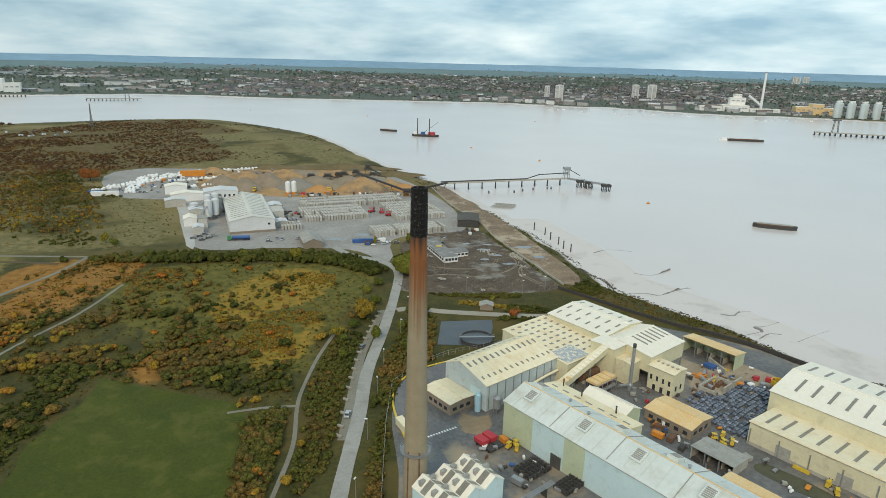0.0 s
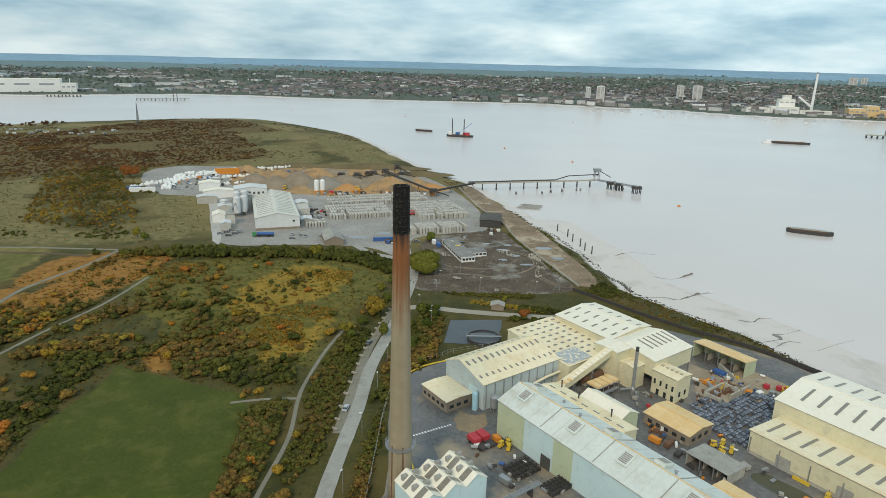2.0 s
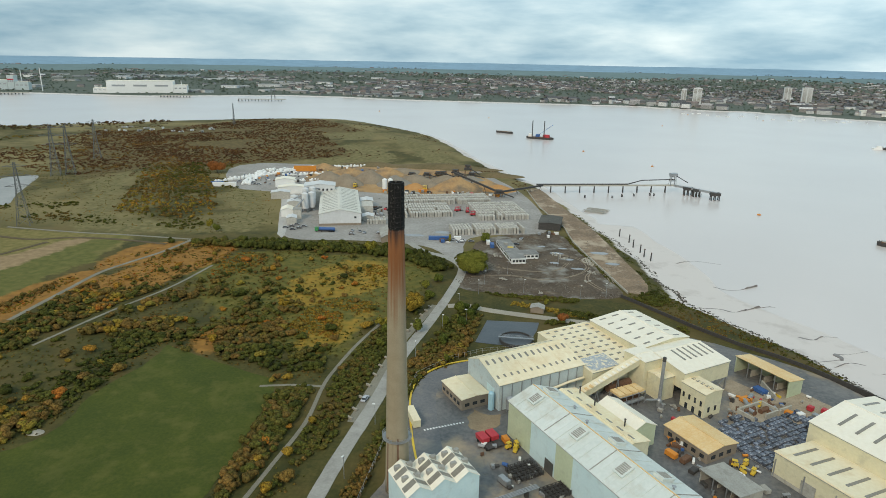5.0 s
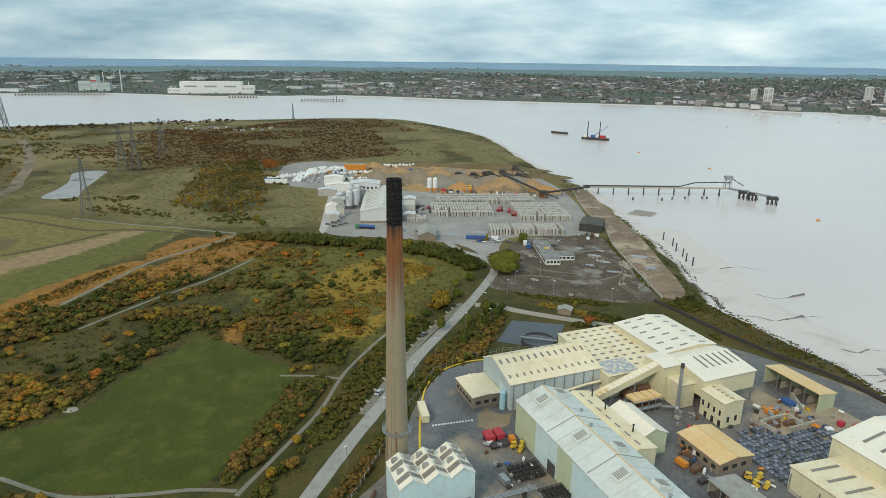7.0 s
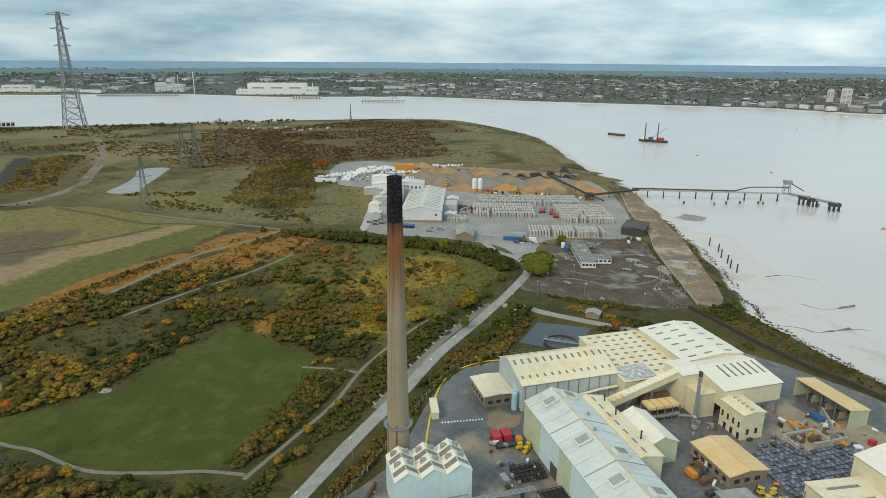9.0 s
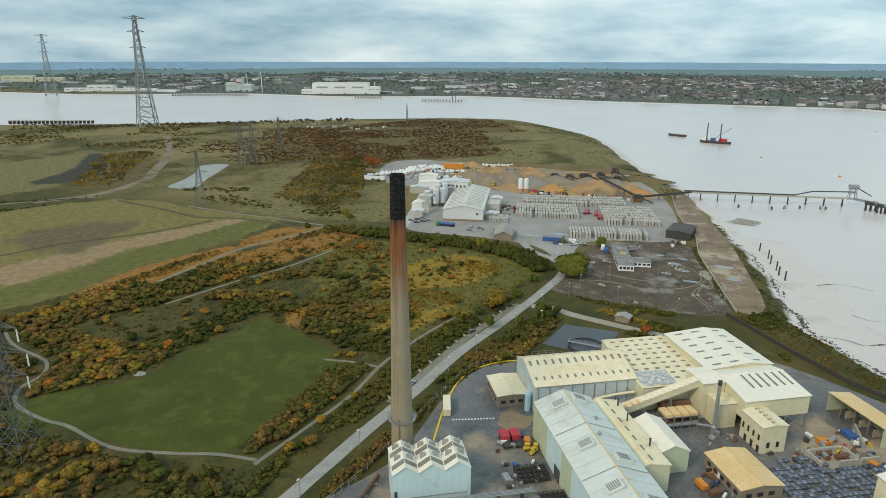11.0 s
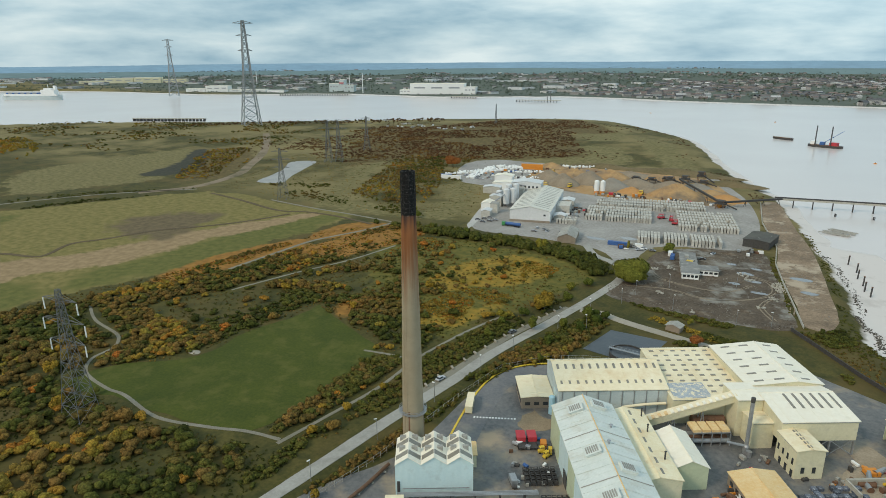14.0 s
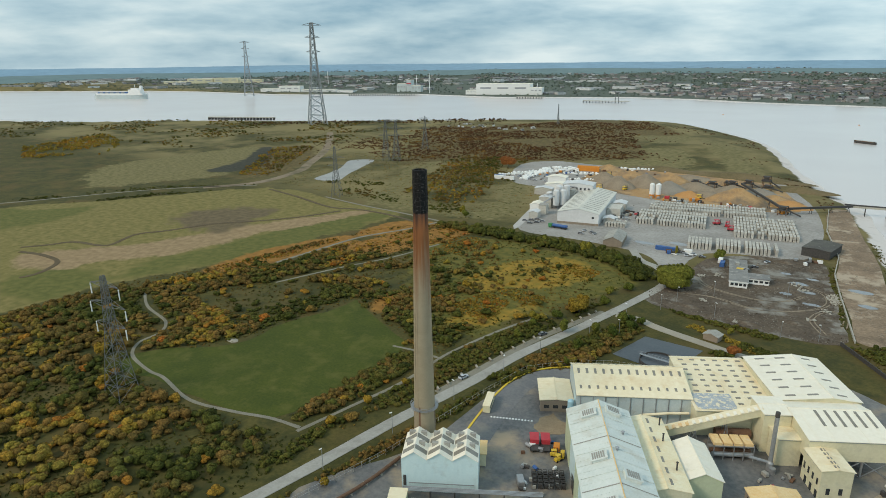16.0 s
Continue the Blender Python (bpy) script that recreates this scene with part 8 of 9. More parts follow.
def machine(b, a, turn, paint, label, name="forklift", m=None):
    e = thing(name, m or at_works(b, a, 0.07, turn), label, "vehicle")
    bm = boxes((-1.3, -0.6, 0.4, 0.9, 0.6, 1.1))
    part("body", bm, paint, e)
    bm = bmesh.new()
    for sx, sy in ((-0.9, -0.5), (-0.9, 0.5), (0.5, -0.5), (0.5, 0.5)):
        strut(bm, (sx, sy, 1.1), (sx + 0.1, sy, 2.2), 0.09)
    box(bm, -1.0, -0.6, 2.2, 0.7, 0.6, 2.3)
    part("cab_frame", bm, paint, e)
    part("mast", boxes((0.95, -0.45, 0.2, 1.1, -0.3, 2.6), (0.95, 0.3, 0.2, 1.1, 0.45, 2.6), (1.1, -0.4, 0.2, 2.2, -0.25, 0.28), (1.1, 0.25, 0.2, 2.2, 0.4, 0.28)), M_dark, e)
    for sx in (-0.9, 0.6):
        for sy in (-0.68, 0.46):
            bm = bmesh.new()
            pipe(bm, (sx, sy, 0.35), (sx, sy + 0.22, 0.35), 0.35, 10)
            part("wheel", bm, M_tyre, e)


for b, a, t in ((52, 88, 20), (49.5, 86, 70), (53.5, 84, 10), (50, 82.5, 130), (-8, 46, 40), (-6.5, 44, 80), (-9, 43.5, 10), (52, 120, 30), (54, 117, 0), (89, 62, 20)):
    machine(b, a, t, M_yellow_paint, "yellow forklift truck parked in the works yard")
for x, y, t in ((-150, 400, 20), (-128, 408, 80), (-100, 420, 130), (-60, 412, 10), (-20, 445, 60), (30, 222, 0), (-18, 330, 40), (-10, 328, 100), (-4, 318, 20), (-175, 470, 50)):
    machine(0, 0, t, M_yellow_paint if y > 335 or y < 300 else M_red, "large wheeled loader working in the yard", "wheel_loader", pose(x, y, 0.15, 0, 0, t) @ Matrix.Diagonal((2.2, 2.2, 1.6, 1)))
for k, b in enumerate((-15.0, -11.4)):
    e = thing("red_hopper_trailer", at_works(b, 37.5, 0.07), "red hopper trailer on a dark steel chassis", "trailer", "red trailers")
    bm = bmesh.new()
    prism(bm, [(-1.3, 1.0), (1.3, 1.0), (1.5, 2.5), (-1.5, 2.5)], 'y', -1.5, 3.0)
    part("hopper", bm, M_red, e)
    part("cover", boxes((-1.45, -1.45, 2.5, 1.45, 2.95, 2.62)), M_red, e)
    part("chassis", boxes((-1.2, -5.0, 0.5, -0.9, 3, 0.9), (0.9, -5.0, 0.5, 1.2, 3, 0.9), (-1.2, -5, 0.9, 1.2, -1.6, 1.1)), M_dark, e)
    for sy in (-4, -2.6, 1.5):
        for sx in (-1.45, 1.15):
            bm = bmesh.new()
            pipe(bm, (sx, sy, 0.5), (sx + 0.3, sy, 0.5), 0.5, 10)
            part("wheel", bm, M_tyre, e)
for b0, a0, w, l, lab2 in ((-16.5, 53, 10, 7.5, "heap of dark steel cages stacked in the yard"), (-13, 66, 9, 5, "heap of dark steel cages stacked in the yard")):
    e = thing("steel_cages", at_works(b0, a0, 0.07), lab2, "cages")
    for i in range(6):
        for j in range(4):
            bm = bmesh.new()
            x, y = w * i / 6, -l * j / 4
            for dx in (0, 1.2):
                for dy in (0, 1.2):
                    strut(bm, (x + dx, y - dy, 0), (x + dx, y - dy, 1.7), 0.14)
            for z in (0.3, 1.0, 1.65):
                strut(bm, (x, y, z), (x + 1.2, y, z), 0.14)
                strut(bm, (x, y - 1.2, z), (x + 1.2, y - 1.2, z), 0.14)
                strut(bm, (x, y, z), (x, y - 1.2, z), 0.14)
            box(bm, x + 0.1, y - 1.1, 0.2, x + 1.1, y - 0.1, 1.2)
            part("cage", bm, M_dark, e)
for k in range(8):
    b, a = 84 + rnd.uniform(-2, 9), 60 + rnd.uniform(-6, 7)
    e = thing("scrap_drum", at_works(b, a, 0.9, rnd.uniform(0, 180)), "rusty steel drum section lying in the yard", "drum", "scrap drums")
    bm = bmesh.new()
    pipe(bm, (-2.4, 0, 0), (2.4, 0, 0), 0.8, 14)
    part("shell", bm, M_steel if k % 2 else M_rust, e)
    bm = bmesh.new()
    pipe(bm, (-2.5, 0, 0), (-2.3, 0, 0), 0.95, 14)
    part("flange", bm, M_rust, e)
for b, a, turn, L in ((77, 62, 0, 13), (83, 69, 0, 14), (77, 69, 90, 7), (90, 70, 90, 8), (98, 62, 60, 12)):
    ob = new("bay_wall", mesh_of(boxes((0, -0.3, 0, L, 0.3, 2.4), (0, -0.6, 0, L, 0.6, 0.3)), "bay_wall", M_conc))
    ob.matrix_world = at_works(b, a, 0.05, turn)
    tagged(ob, "stained concrete storage bay wall", "wall", "storage bay walls")
BAY = ((78, 58.5), (86, 52), (90, 46), (97, 44), (100, 57), (112, 58), (114, 70), (112, 78), (97, 77), (82, 73), (76, 71))
sheet("bay_floor", [tuple((MF @ Vector((b, -a, 0)))[:2]) for b, a in BAY], 0.12, surf("sandy_bay_floor", (0.27, 0.215, 0.15), (0.40, 0.33, 0.245), 0.12, 1.5, 0.95, 0.3, dirt=((0.20, 0.15, 0.10), 0.12, 0.5, 0.66)), "sandy stained bay floor", "yard", rag=1.6)
sheet("puddle", [tuple((MF @ Vector((b, -a, 0)))[:2]) for b, a in ((47, 98), (51, 102), (51, 118), (47, 122), (44, 112), (44, 101))], 0.12, surf("green_puddle", (0.06, 0.065, 0.04), (0.09, 0.09, 0.06), 0.2, 2, 0.12, 0.02, spec=0.5), "murky green puddle on the yard", "puddle", rag=0.8)
sheet("sand_spill", [tuple((MF @ Vector((b, -a, 0)))[:2]) for b, a in ((-9, 18), (-5, 22), (-2, 26), (-6, 30), (-12, 33), (-14, 26))], 0.13, surf("spilled_sand", (0.24, 0.18, 0.115), (0.33, 0.25, 0.16), 0.2, 2, 0.95, 0.3), "spilled sand on the works yard", "spill", rag=2.6)
for b, a, w, l, h, mt, lb in ((99, 55, 3, 5, 1.6, M_blue_paint, "blue sheeted stack of bags"), (101, 58, 2, 3, 1.2, M_white, "white sheeted stack of bags"), (104, 72, 2, 2, 1.8, M_red, "red crate in the yard"), (107, 76, 2, 3, 1.8, M_red, "red crate in the yard"),
                             (101, 76, 2, 2, 1.5, M_steel, "grey crate in the yard"), (97, 73, 2.5, 2, 1.4, M_white, "white crate in the yard"), (94, 70, 2, 3, 1.5, M_orange_paint, "orange crate in the yard"), (88, 57, 4, 3, 1.4, M_orange_paint, "orange machine frames in the bay"),
                             (36, 70, 2, 4, 1.8, M_orange_paint, "orange hopper beside the office"), (38, 74, 4, 2, 1.6, M_rust, "rusty machine parts beside the office"), (36, 79, 3, 2, 1.2, M_dark, "dark machine parts beside the office"),
                             (-8, 40, 2, 3, 1.8, M_orange_paint, "orange plant unit in the yard"), (-20, 58, 2, 4, 2.0, M_steel, "grey skip in the yard"), (48, 95, 2, 3, 1.5, M_greyroof, "stack of weathered grey pallets")):
    e = thing("yard_crate", at_works(b, a, 0.1, rnd.uniform(-15, 15)), lb, "crate")
    bm = boxes((-w / 2, -l / 2, 0.12, w / 2, l / 2, h))
    bmesh.ops.bevel(bm, geom=bm.edges[:], offset=0.12, segments=2, affect='EDGES')
    part("box", bm, mt, e)
    part("skid", boxes((-w / 2, -l / 2, 0, -w / 2 + 0.15, l / 2, 0.12), (w / 2 - 0.15, -l / 2, 0, w / 2, l / 2, 0.12)), M_dark, e)
rng_b = thing("ring_tank", at_works(107.5, 79), "open yellow ring-shaped tank by the sea wall", "tank")
part("rim", tube(bmesh.new(), [(0, 0, 0, 2.6), (0, 0, 2.0, 2.6), (0, 0, 2.0, 2.2), (0, 0, 0.1, 2.2)], 20), M_yellow_paint, rng_b)
clar = thing("settling_tank", pose(38, 86, 0), "round dark open settling tank with a bridge", "tank")
part("wall", tube(bmesh.new(), [(0, 0, 0, 7.5), (0, 0, 1.6, 7.5), (0, 0, 1.6, 7.1), (0, 0, 0.9, 7.1)], 40), M_dark, clar)
part("liquid", tube(bmesh.new(), [(0, 0, 0.85, 7.05), (0, 0, 1.0, 7.05)], 40), M_lagoon, clar)
part("bridge", boxes((-8, -0.6, 1.7, 8, 0.6, 1.9), (-8, -0.6, 2.7, 8, -0.5, 2.8), (-8, 0.5, 2.7, 8, 0.6, 2.8)), M_steel, clar)
wt = thing("water_butt", at_works(73, 86), "round open tank among the pallets", "tank")
part("wall", tube(bmesh.new(), [(0, 0, 0, 2.4), (0, 0, 1.8, 2.4), (0, 0, 1.8, 2.15), (0, 0, 0.4, 2.15)], 24), M_steel, wt)
ves = thing("process_vessel", at_works(3, 25.5), "grey upright process vessel on legs", "vessel")
part("shell", tube(bmesh.new(), [(0, 0, 2, 1.5), (0, 0, 6, 1.5), (0, 0, 6.8, 0.4)], 16), M_steel, ves)
for k in range(4):
    a = 0.785 + 1.5708 * k
    part("leg", boxes((1.2 * math.cos(a) - 0.1, 1.2 * math.sin(a) - 0.1, 0, 1.2 * math.cos(a) + 0.1, 1.2 * math.sin(a) + 0.1, 2.2)), M_steel, ves)
rack = thing("pipe_rack", at_works(-40, 66.5), "raised grey pipe rack beside the workshop", "pipes")
for k in range(4):
    bm = bmesh.new()
    pipe(bm, (-14, -0.8 + 0.5 * k, 3.2), (26, -0.8 + 0.5 * k, 3.2), 0.16, 8)
    part("pipe", bm, M_steel, rack)
for k in range(6):
    part("support", boxes((-13 + 7 * k, -1.1, 0, -12.7 + 7 * k, 1.1, 3.0)), M_dark, rack)
# works road edging and markings
kerb = thing("yellow_kerb", pose(0, 0, 0), "yellow painted kerb along the works road", "kerb", kind="structure")
line = soften([(19, -33), (8, -2), (0.8, 28), (1.5, 45), (10, 58), (24, 66)], 5)
for (x0, y0), (x1, y1) in zip(line, line[1:]):
    d, a = math.hypot(x1 - x0, y1 - y0), math.degrees(math.atan2(y1 - y0, x1 - x0))
    ob = part("kerb_length", boxes((0, -0.35, 0, d * 0.985, 0.35, 0.28)), M_yellow_paint, kerb)
    ob.matrix_basis = pose(x0, y0, 0.05, 0, 0, a)
for k in range(14):
    ob = new("road_mark", bpy.data.meshes.get("road_mark") or mesh_of(boxes((-0.3, -0.45, 0, 0.3, 0.45, 0.012)), "road_mark", M_white))
    ob.matrix_world = pose(9.5 + 0.95 * k, 9.5 + 0.52 * k, 0.105, 0, 0, 29)
    tagged(ob, "worn white paint mark on the works road", "road marking", "road marks", "structure")
# perimeter fence posts, lamp posts, lay-by blocks
fence = thing("chainlink_fence", pose(0, 0, 0), "grey perimeter fence along the works", "fence")
for (x0, y0), (x1, y1) in zip([(-8, -70), (-3, -30), (-2, 20), (0, 46), (12, 63), (24, 72), (40, 78)], [(-3, -30), (-2, 20), (0, 46), (12, 63), (24, 72), (40, 78), (46, 82)]):
    d, a = math.hypot(x1 - x0, y1 - y0), math.degrees(math.atan2(y1 - y0, x1 - x0))
    n = max(2, int(d / 3))
    for k in range(n):
        ob = part("post", bpy.data.meshes.get("fence_post") or mesh_of(boxes((-0.06, -0.06, 0, 0.06, 0.06, 2.2)), "fence_post", M_conc), None, fence)
        ob.location = (x0 + (x1 - x0) * k / n, y0 + (y1 - y0) * k / n, 0)
    ob = part("rail", boxes((0, -0.03, 2.05, d, 0.03, 2.12), (0, -0.03, 1.0, d, 0.03, 1.05)), M_steel, fence)
    ob.matrix_basis = pose(x0, y0, 0, 0, 0, a)
lp = thing("lamp_post", pose(-3.5, 62, 0), "grey steel lamp post with a bracket lamp", "lamp post", "lamp posts")
part("pole", tube(bmesh.new(), [(0, 0, 0, 0.12), (0, 0, 8, 0.07)], 8), M_steel, lp)
part("lamp_head", boxes((-0.2, -0.9, 7.9, 0.2, 0.1, 8.1)), M_white, lp)
for x, y in ((-5.5, 38), (-8, 10), (-10, -20), (-12, -48), (3.5, 92), (8, 120), (14, 100), (18, 158), (40, 148), (30, 178), (70, 144), (84, 150), (60, 200), (16, 142)):
    copy_thing(lp, pose(x, y, 0, 0, 0, rnd.uniform(0, 360)))
blk = boxes((-1.2, -0.4, 0, 1.2, 0.4, 0.8))
bmesh.ops.bevel(blk, geom=blk.edges[:], offset=0.08, segments=1, affect='EDGES')
BLK = mesh_of(blk, "concrete_barrier", M_gravel)
lay = soften([(-17.6, 12), (-16.6, 44), (-14.2, 74), (-10.2, 101), (-6.0, 122)], 4)
for (x0, y0), (x1, y1) in zip(lay, lay[1:]):
    ob = new("concrete_barrier", BLK)
    ob.matrix_world = pose(x0, y0, 0.09, 0, 0, math.degrees(math.atan2(y1 - y0, x1 - x0)) + 60)
    tagged(ob, "pale concrete block barrier in the lay-by", "barrier", "lay-by barriers")
for x, y in ((-118, -14), (-120, 57)):
    mound(x, y, 3, 2, 0.7, M_gravel, "low heap of bare soil at the field edge")

# ---- rubble, puddles and clutter on the waste ground and in the block yard ----


def stones(name, poly, count, lo, hi, material, label, spread=-0.2):
    """Loose broken stones strewn over a piece of ground, too many to count."""
    ring = soften(poly, 3, True)
    xs, ys = [p[0] for p in ring], [p[1] for p in ring]
    x, y = rng.uniform(min(xs), max(xs), count * 6), rng.uniform(min(ys), max(ys), count * 6)
    ok = inside(x, y, ring) & (patchy(x, y, 7.0, 0.9) > spread)
    x, y = x[ok][:count], y[ok][:count]
    n = len(x)
    size = (lo + (hi - lo) * rng.beta(1.0, 4.0, n))[:, None, None] * rng.uniform(0.5, 1.3, (n, 1, 3))
    v = cube[None] * size * rng.uniform(0.7, 1.2, (n, 8, 1)) + np.column_stack([x, y, np.full(n, 0.12)])[:, None, :]
    q = (np.arange(n)[:, None, None] * 8 + np.array([[3, 2, 1, 0], [4, 5, 6, 7], [0, 1, 5, 4], [1, 2, 6, 5], [2, 3, 7, 6], [3, 0, 4, 7]])).reshape(-1, 4)
    tagged(new(name, fast_mesh(name, v.reshape(-1, 3), q, material)), label, "rubble", kind="stuff")


M_rubble = surf("dirty_rubble", (0.15, 0.13, 0.105), (0.30, 0.28, 0.24), 0.5, 5, 0.95, 0.3)
stones("rubble_scatter", DERELICT, 900, 0.08, 0.55, M_rubble, "broken concrete strewn over cleared earth", 0.15)
stones("rubble_scatter", DERELICT, 1100, 0.12, 0.7, M_derelict, "clods of dark earth on the cleared ground", -0.6)
stones("rubble_scatter", QUAY, 700, 0.08, 0.5, M_rubble, "broken masonry strewn along the old quay", 0.1)
stones("rubble_scatter", [(75, 214), (79, 220), (84, 208), (81, 202)], 160, 0.25, 0.8, M_conc, "heap of pale broken concrete by the quay wall", -2.0)
stones("yard_litter", YARD, 1200, 0.1, 0.5, M_rubble, "loose stones and litter across the block yard", 0.1)
M_puddle = surf("rain_puddle", (0.20, 0.205, 0.205), (0.26, 0.265, 0.265), 0.2, 2, 0.08, 0.02, spec=0.6)
for x, y, r, f in ((60, 226, 2.6, 1.8), (66, 214, 2.0, 2.2), (72, 196, 1.8, 2.4), (58, 205, 2.2, 1.4), (88, 232, 3.0, 2.0), (94, 210, 2.4, 1.8), (50, 240, 1.8, 1.6), (64, 238, 1.6, 2.0), (-20, 262, 3.5, 2.0), (-40, 250, 3.0, 2.6)):
    ring = [(x + r * f * math.cos(a) * (1 + 0.3 * noise.noise((math.cos(a) * 2, math.sin(a) * 2, x))), y + r * math.sin(a) * (1 + 0.3 * noise.noise((math.cos(a) * 2, math.sin(a) * 2, y)))) for a in [0.6283 * k for k in range(10)]]
    sheet("puddle", ring, 0.15, M_puddle, "shallow rain puddle on bare ground", "puddle", 3, rag=0.3, thick=0.05)
for line in ([(10, 170), (30, 176), (52, 172), (70, 184), (78, 200), (74, 216), (62, 224)], [(84, 160), (76, 176), (80, 192), (88, 188), (90, 172)], [(14, 200), (24, 190), (46, 186), (60, 192), (66, 206)]):
    for side in (-0.9, 0.9):
        ribbon("wheel_rut", [(x + side, y + side * 0.5) for x, y in line], 0.6, 0.125, M_gravelheap, "wheel rut in bare earth", "track", thick=0.08)
for x, y, rx, ry, h in ((12, 176, 5, 3, 1.3), (24, 156, 9, 3, 1.1), (52, 152, 10, 3, 1.2), (44, 262, 8, 3, 1.6), (62, 256, 5, 4, 1.4), (70, 166, 7, 3, 1.0), (30, 262, 6, 3, 1.2)):
    mound(x, y, rx, ry, h, M_derelict, "low bank of dark dug earth")
sheet("cement_dust", [(-135, 234), (-159, 295), (-185, 364), (-195, 401), (-182, 394), (-159, 320), (-130, 234)], 0.14, surf("pale_cement_dust", (0.38, 0.365, 0.34), (0.50, 0.48, 0.45), 0.05, 0.8, 0.95, 0.2), "pale cement dust beside the hall", "yard", rag=2.0)
PAINTS = [(M_rust, "rusty"), (M_greyroof, "grey"), (M_orange_paint, "orange"), (M_dark, "dark"), (M_white, "white"), (M_steel, "steel"), (M_red, "red"), (M_blue_paint, "blue")]
for x0, y0, x1, y1, count in ((-88, 284, -72, 330, 26), (-40, 392, 14, 400, 30), (-95, 384, -50, 398, 26), (-236, 402, -190, 470, 34), (-190, 486, -120, 520, 22), (-120, 300, -116, 336, 10), (-18, 236, 2, 246, 12), (48, 262, 64, 276, 10)):
    for k in range(count):
        mt, word = rnd.choice(PAINTS[:2] * 2 + PAINTS[3:6] * 3 + PAINTS)
        w, l, h = rnd.uniform(1.0, 2.6), rnd.uniform(1.0, 4.5), rnd.uniform(0.8, 2.6)
        e = thing("goods_stack", pose(rnd.uniform(x0, x1), rnd.uniform(y0, y1), 0.16, 0, 0, rnd.choice((17, 107)) + rnd.uniform(-12, 12)), word + " stacked goods and plant parts in the block yard", "goods", "stacked goods in the block yard")
        bm = boxes((-w / 2, -l / 2, 0.12, w / 2, l / 2, h))
        bmesh.ops.bevel(bm, geom=bm.edges[:], offset=0.1, segments=1, affect='EDGES')
        part("load", bm, mt, e)
        part("skid", boxes((-w / 2, -l / 2, 0, -w / 2 + 0.2, l / 2, 0.12), (w / 2 - 0.2, -l / 2, 0, w / 2, l / 2, 0.12)), M_dark, e)
# a yard of caravans and vans at the head of the headland
for k in range(18):
    x, y = rnd.uniform(-640, -455), 0
    y = 770 - 0.1 * (x + 550) + rnd.uniform(-35, 30)
    L, h = rnd.uniform(4.5, 9), rnd.uniform(2.2, 3.4)
    e = thing("parked_caravan", pose(x, y, z_at(x, y) + 0.05, 0, 0, rnd.uniform(0, 180)), "pale caravan or van parked on the headland", "caravan", "caravans on the headland")
    bm = bmesh.new()
    prism(bm, [(-L / 2, 0.5), (L / 2, 0.5), (L / 2 - 0.1, h), (-L / 2 + 0.5, h), (-L / 2, h - 0.8)], 'y', -1.15, 1.15)
    part("body", bm, M_tower if k % 2 else M_greyroof, e)
    part("wheel_base", boxes((-1.2, -1.1, 0, 1.2, 1.1, 0.5)), M_tyre, e)
    part("window", boxes((-L / 4, -1.2, h * 0.5, L / 4, -1.16, h * 0.75)), M_glass_dark, e)

# ---- odds and ends about the factory ----
WORKS_SPOTS = ((38, 62, 44, 80, 16), (44, 79, 58, 88, 10), (-20, 36, -7, 72, 22), (66, 59, 78, 63, 8), (80, 52, 102, 62, 26), (96, 64, 112, 84, 18), (30, 24, 52, 30, 6), (50, 46, 62, 58, 10), (30, 82, 36, 98, 8), (42, 96, 54, 128, 12))
for b0, a0, b1, a1, count in WORKS_SPOTS:
    for k in range(count):
        mt, word = rnd.choice(PAINTS[:2] * 3 + PAINTS[3:6] * 2 + PAINTS)
        w, l, h = rnd.uniform(0.5, 1.5), rnd.uniform(0.6, 2.6), rnd.uniform(0.4, 1.6)
        e = thing("works_clutter", at_works(rnd.uniform(b0, b1), rnd.uniform(a0, a1), 0.1, rnd.uniform(0, 180)), word + " crate or machine part lying in the works yard", "clutter", "odds and ends in the works yard")
        if k % 3 == 0:
            bm = bmesh.new()
            pipe(bm, (-l / 2, 0, 0.3 + h / 4), (l / 2, 0, 0.3 + h / 4), 0.2 + h / 4, 10)
            part("drum", bm, mt, e)
            part("chock", boxes((-0.2, -0.4, 0, 0.2, 0.4, 0.2)), M_dark, e)
        else:
            bm = boxes((-w / 2, -l / 2, 0.1, w / 2, l / 2, h))
            bmesh.ops.bevel(bm, geom=bm.edges[:], offset=0.08, segments=1, affect='EDGES')
            part("box", bm, mt, e)
            part("skid", boxes((-w / 2, -l / 2, 0, w / 2, -l / 2 + 0.2, 0.1), (-w / 2, l / 2 - 0.2, 0, w / 2, l / 2, 0.1)), M_dark, e)
main = thing("rusty_pipeline", pose(0, 0, 0), "long rusty pipeline on low supports beside the works", "pipe")
bm = bmesh.new()
for p, q in zip([(2, -58, 1.0), (3, -48, 1.0), (3, -40, 1.0)], [(3, -48, 1.0), (3, -40, 1.0), (2.2, -29, 1.0)]):
    pipe(bm, p, q, 0.55, 12)
part("pipe", bm, M_rust, main)
for y in (-56, -50, -44, -38, -32):
    part("saddle", boxes((1.8, y - 0.2, 0, 3.6, y + 0.2, 0.6)), M_conc, main)
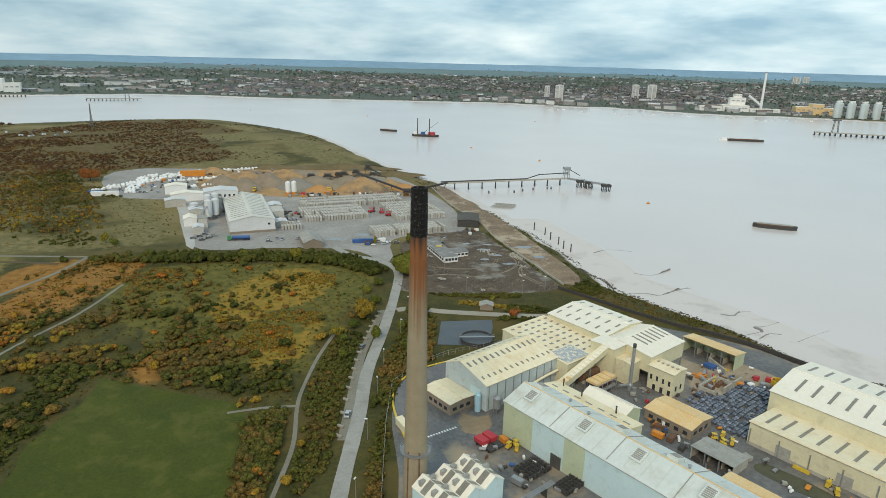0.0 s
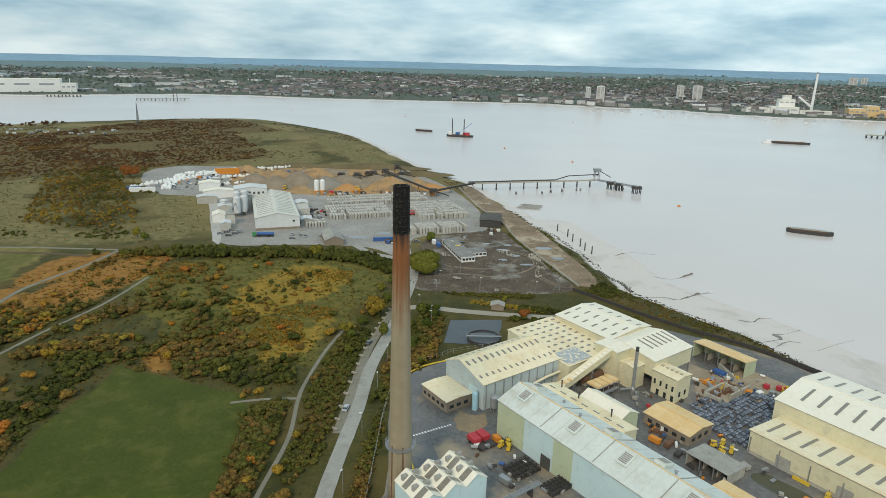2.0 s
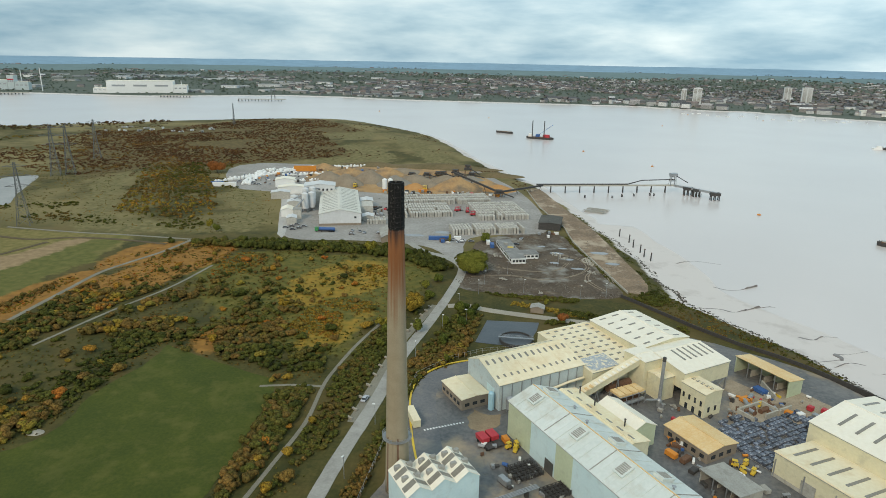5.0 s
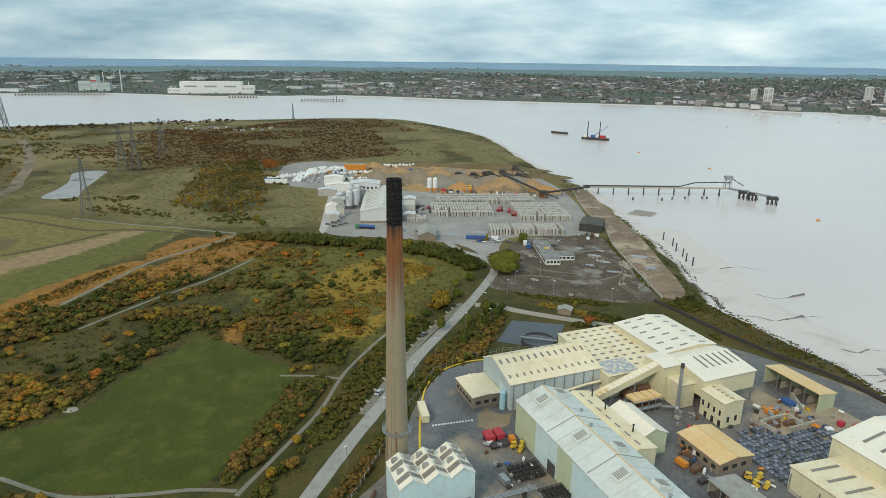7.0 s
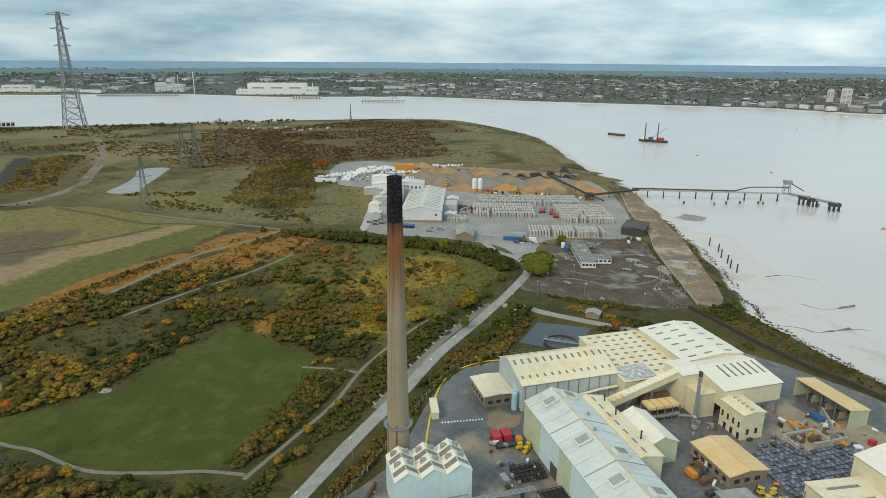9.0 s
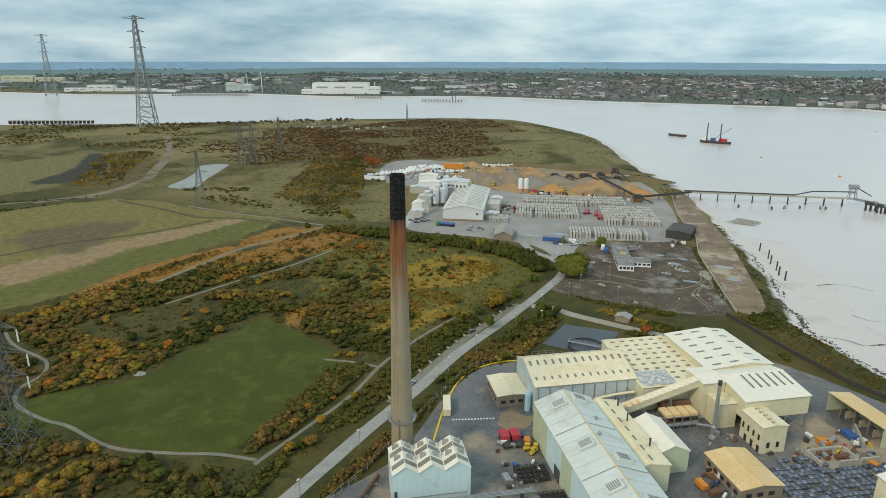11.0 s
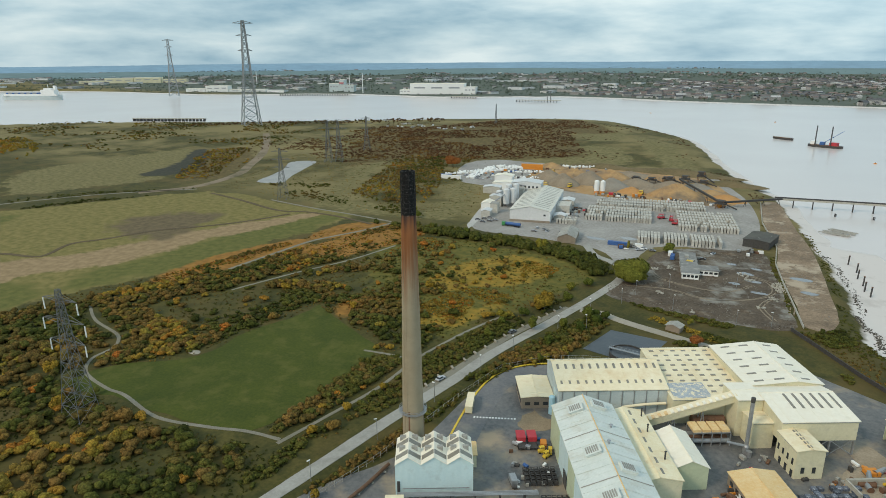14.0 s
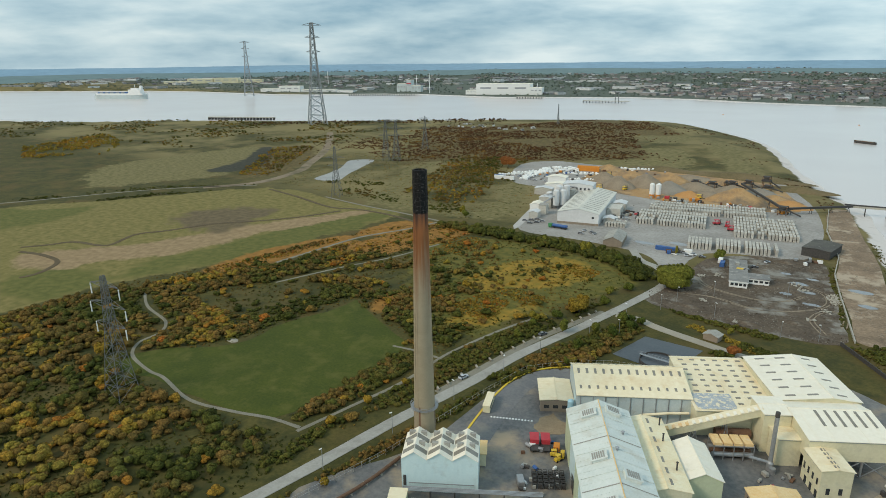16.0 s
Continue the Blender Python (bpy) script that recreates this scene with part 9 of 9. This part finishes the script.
# walkway pipes over the works road side of the blue hall
for a in (88, 96):
    bridge = thing("pipe_bridge", at_works(-12, a, 0.05), "grey steel pipe bridge beside the blue hall", "pipes", "pipe bridges")
    for k in range(3):
        bm = bmesh.new()
        pipe(bm, (-14, -0.6 + 0.6 * k, 4.2), (6.8, -0.6 + 0.6 * k, 4.2), 0.18, 8)
        part("pipe", bm, M_steel if k != 1 else M_rust, bridge)
    for x in (-13, -4, 5):
        part("frame", boxes((x - 0.12, -1.1, 0, x + 0.12, -0.9, 4.6), (x - 0.12, 0.9, 0, x + 0.12, 1.1, 4.6), (x - 0.12, -0.9, 3.8, x + 0.12, 0.9, 4.0)), M_steel, bridge)

# ---- plant and bag rows in the west of the block yard ----
BAG = bpy.data.meshes["bulk_bag"]
for (x0, y0), (x1, y1), count in (((-268, 402), (-236, 442), 24), ((-236, 442), (-205, 500), 30), ((-205, 500), (-150, 528), 30), ((-262, 420), (-222, 470), 24), ((-214, 452), (-176, 470), 22), ((-196, 420), (-160, 440), 18)):
    for k in range(count):
        f = (k + rnd.uniform(-0.3, 0.3)) / count
        ob = new("bulk_bag", BAG)
        ob.matrix_world = pose(x0 + (x1 - x0) * f + rnd.uniform(-1.5, 1.5), y0 + (y1 - y0) * f + rnd.uniform(-1.5, 1.5), 0.1, 0, 0, rnd.uniform(0, 90)) @ Matrix.Diagonal((rnd.uniform(0.7, 1.1), rnd.uniform(0.7, 1.1), rnd.uniform(0.6, 1.3), 1))
        tagged(ob, "white bulk bag stacked in the yard", "bag", "bulk bags in the yard")
for k in range(12):
    car(-250 + 42 * rnd.random(), 396 + 34 * rnd.random(), rnd.choice((20, 30, 110, 120)))
for bx, by, w, l, h, roofed in ((-24, 6, 7, 9, 5, True), (-20, 20, 6, 8, 8, False), (-26, 44, 10, 9, 9, True), (33, 10, 8, 9, 4, True), (33, 56, 10, 12, 6, True), (-8, 66, 7, 9, 12, False), (-44, 96, 16, 9, 6, True)):
    plain_hall("plant_house", "grey-white sheeted plant house of the block works", MY @ pose(bx, by, 0), w, l, h, h + (1.0 if roofed else 0.2), M_block, M_greyroof if not roofed else M_tower)
for p, q in (((-8, 58, 14), (-20, 24, 7)), ((-12, 70, 15), (6, 84, 11)), ((-24, 48, 9), (-10, 52, 15))):
    chute = thing("screw_conveyor", MY, "slanting grey screw conveyor between silos", "conveyor", "screw conveyors")
    bm = bmesh.new()
    pipe(bm, p, q, 0.5, 10)
    part("casing", bm, M_steel, chute)
    part("stand", boxes((q[0] - 0.3, q[1] - 0.3, 0, q[0] + 0.3, q[1] + 0.3, q[2])), M_steel, chute)
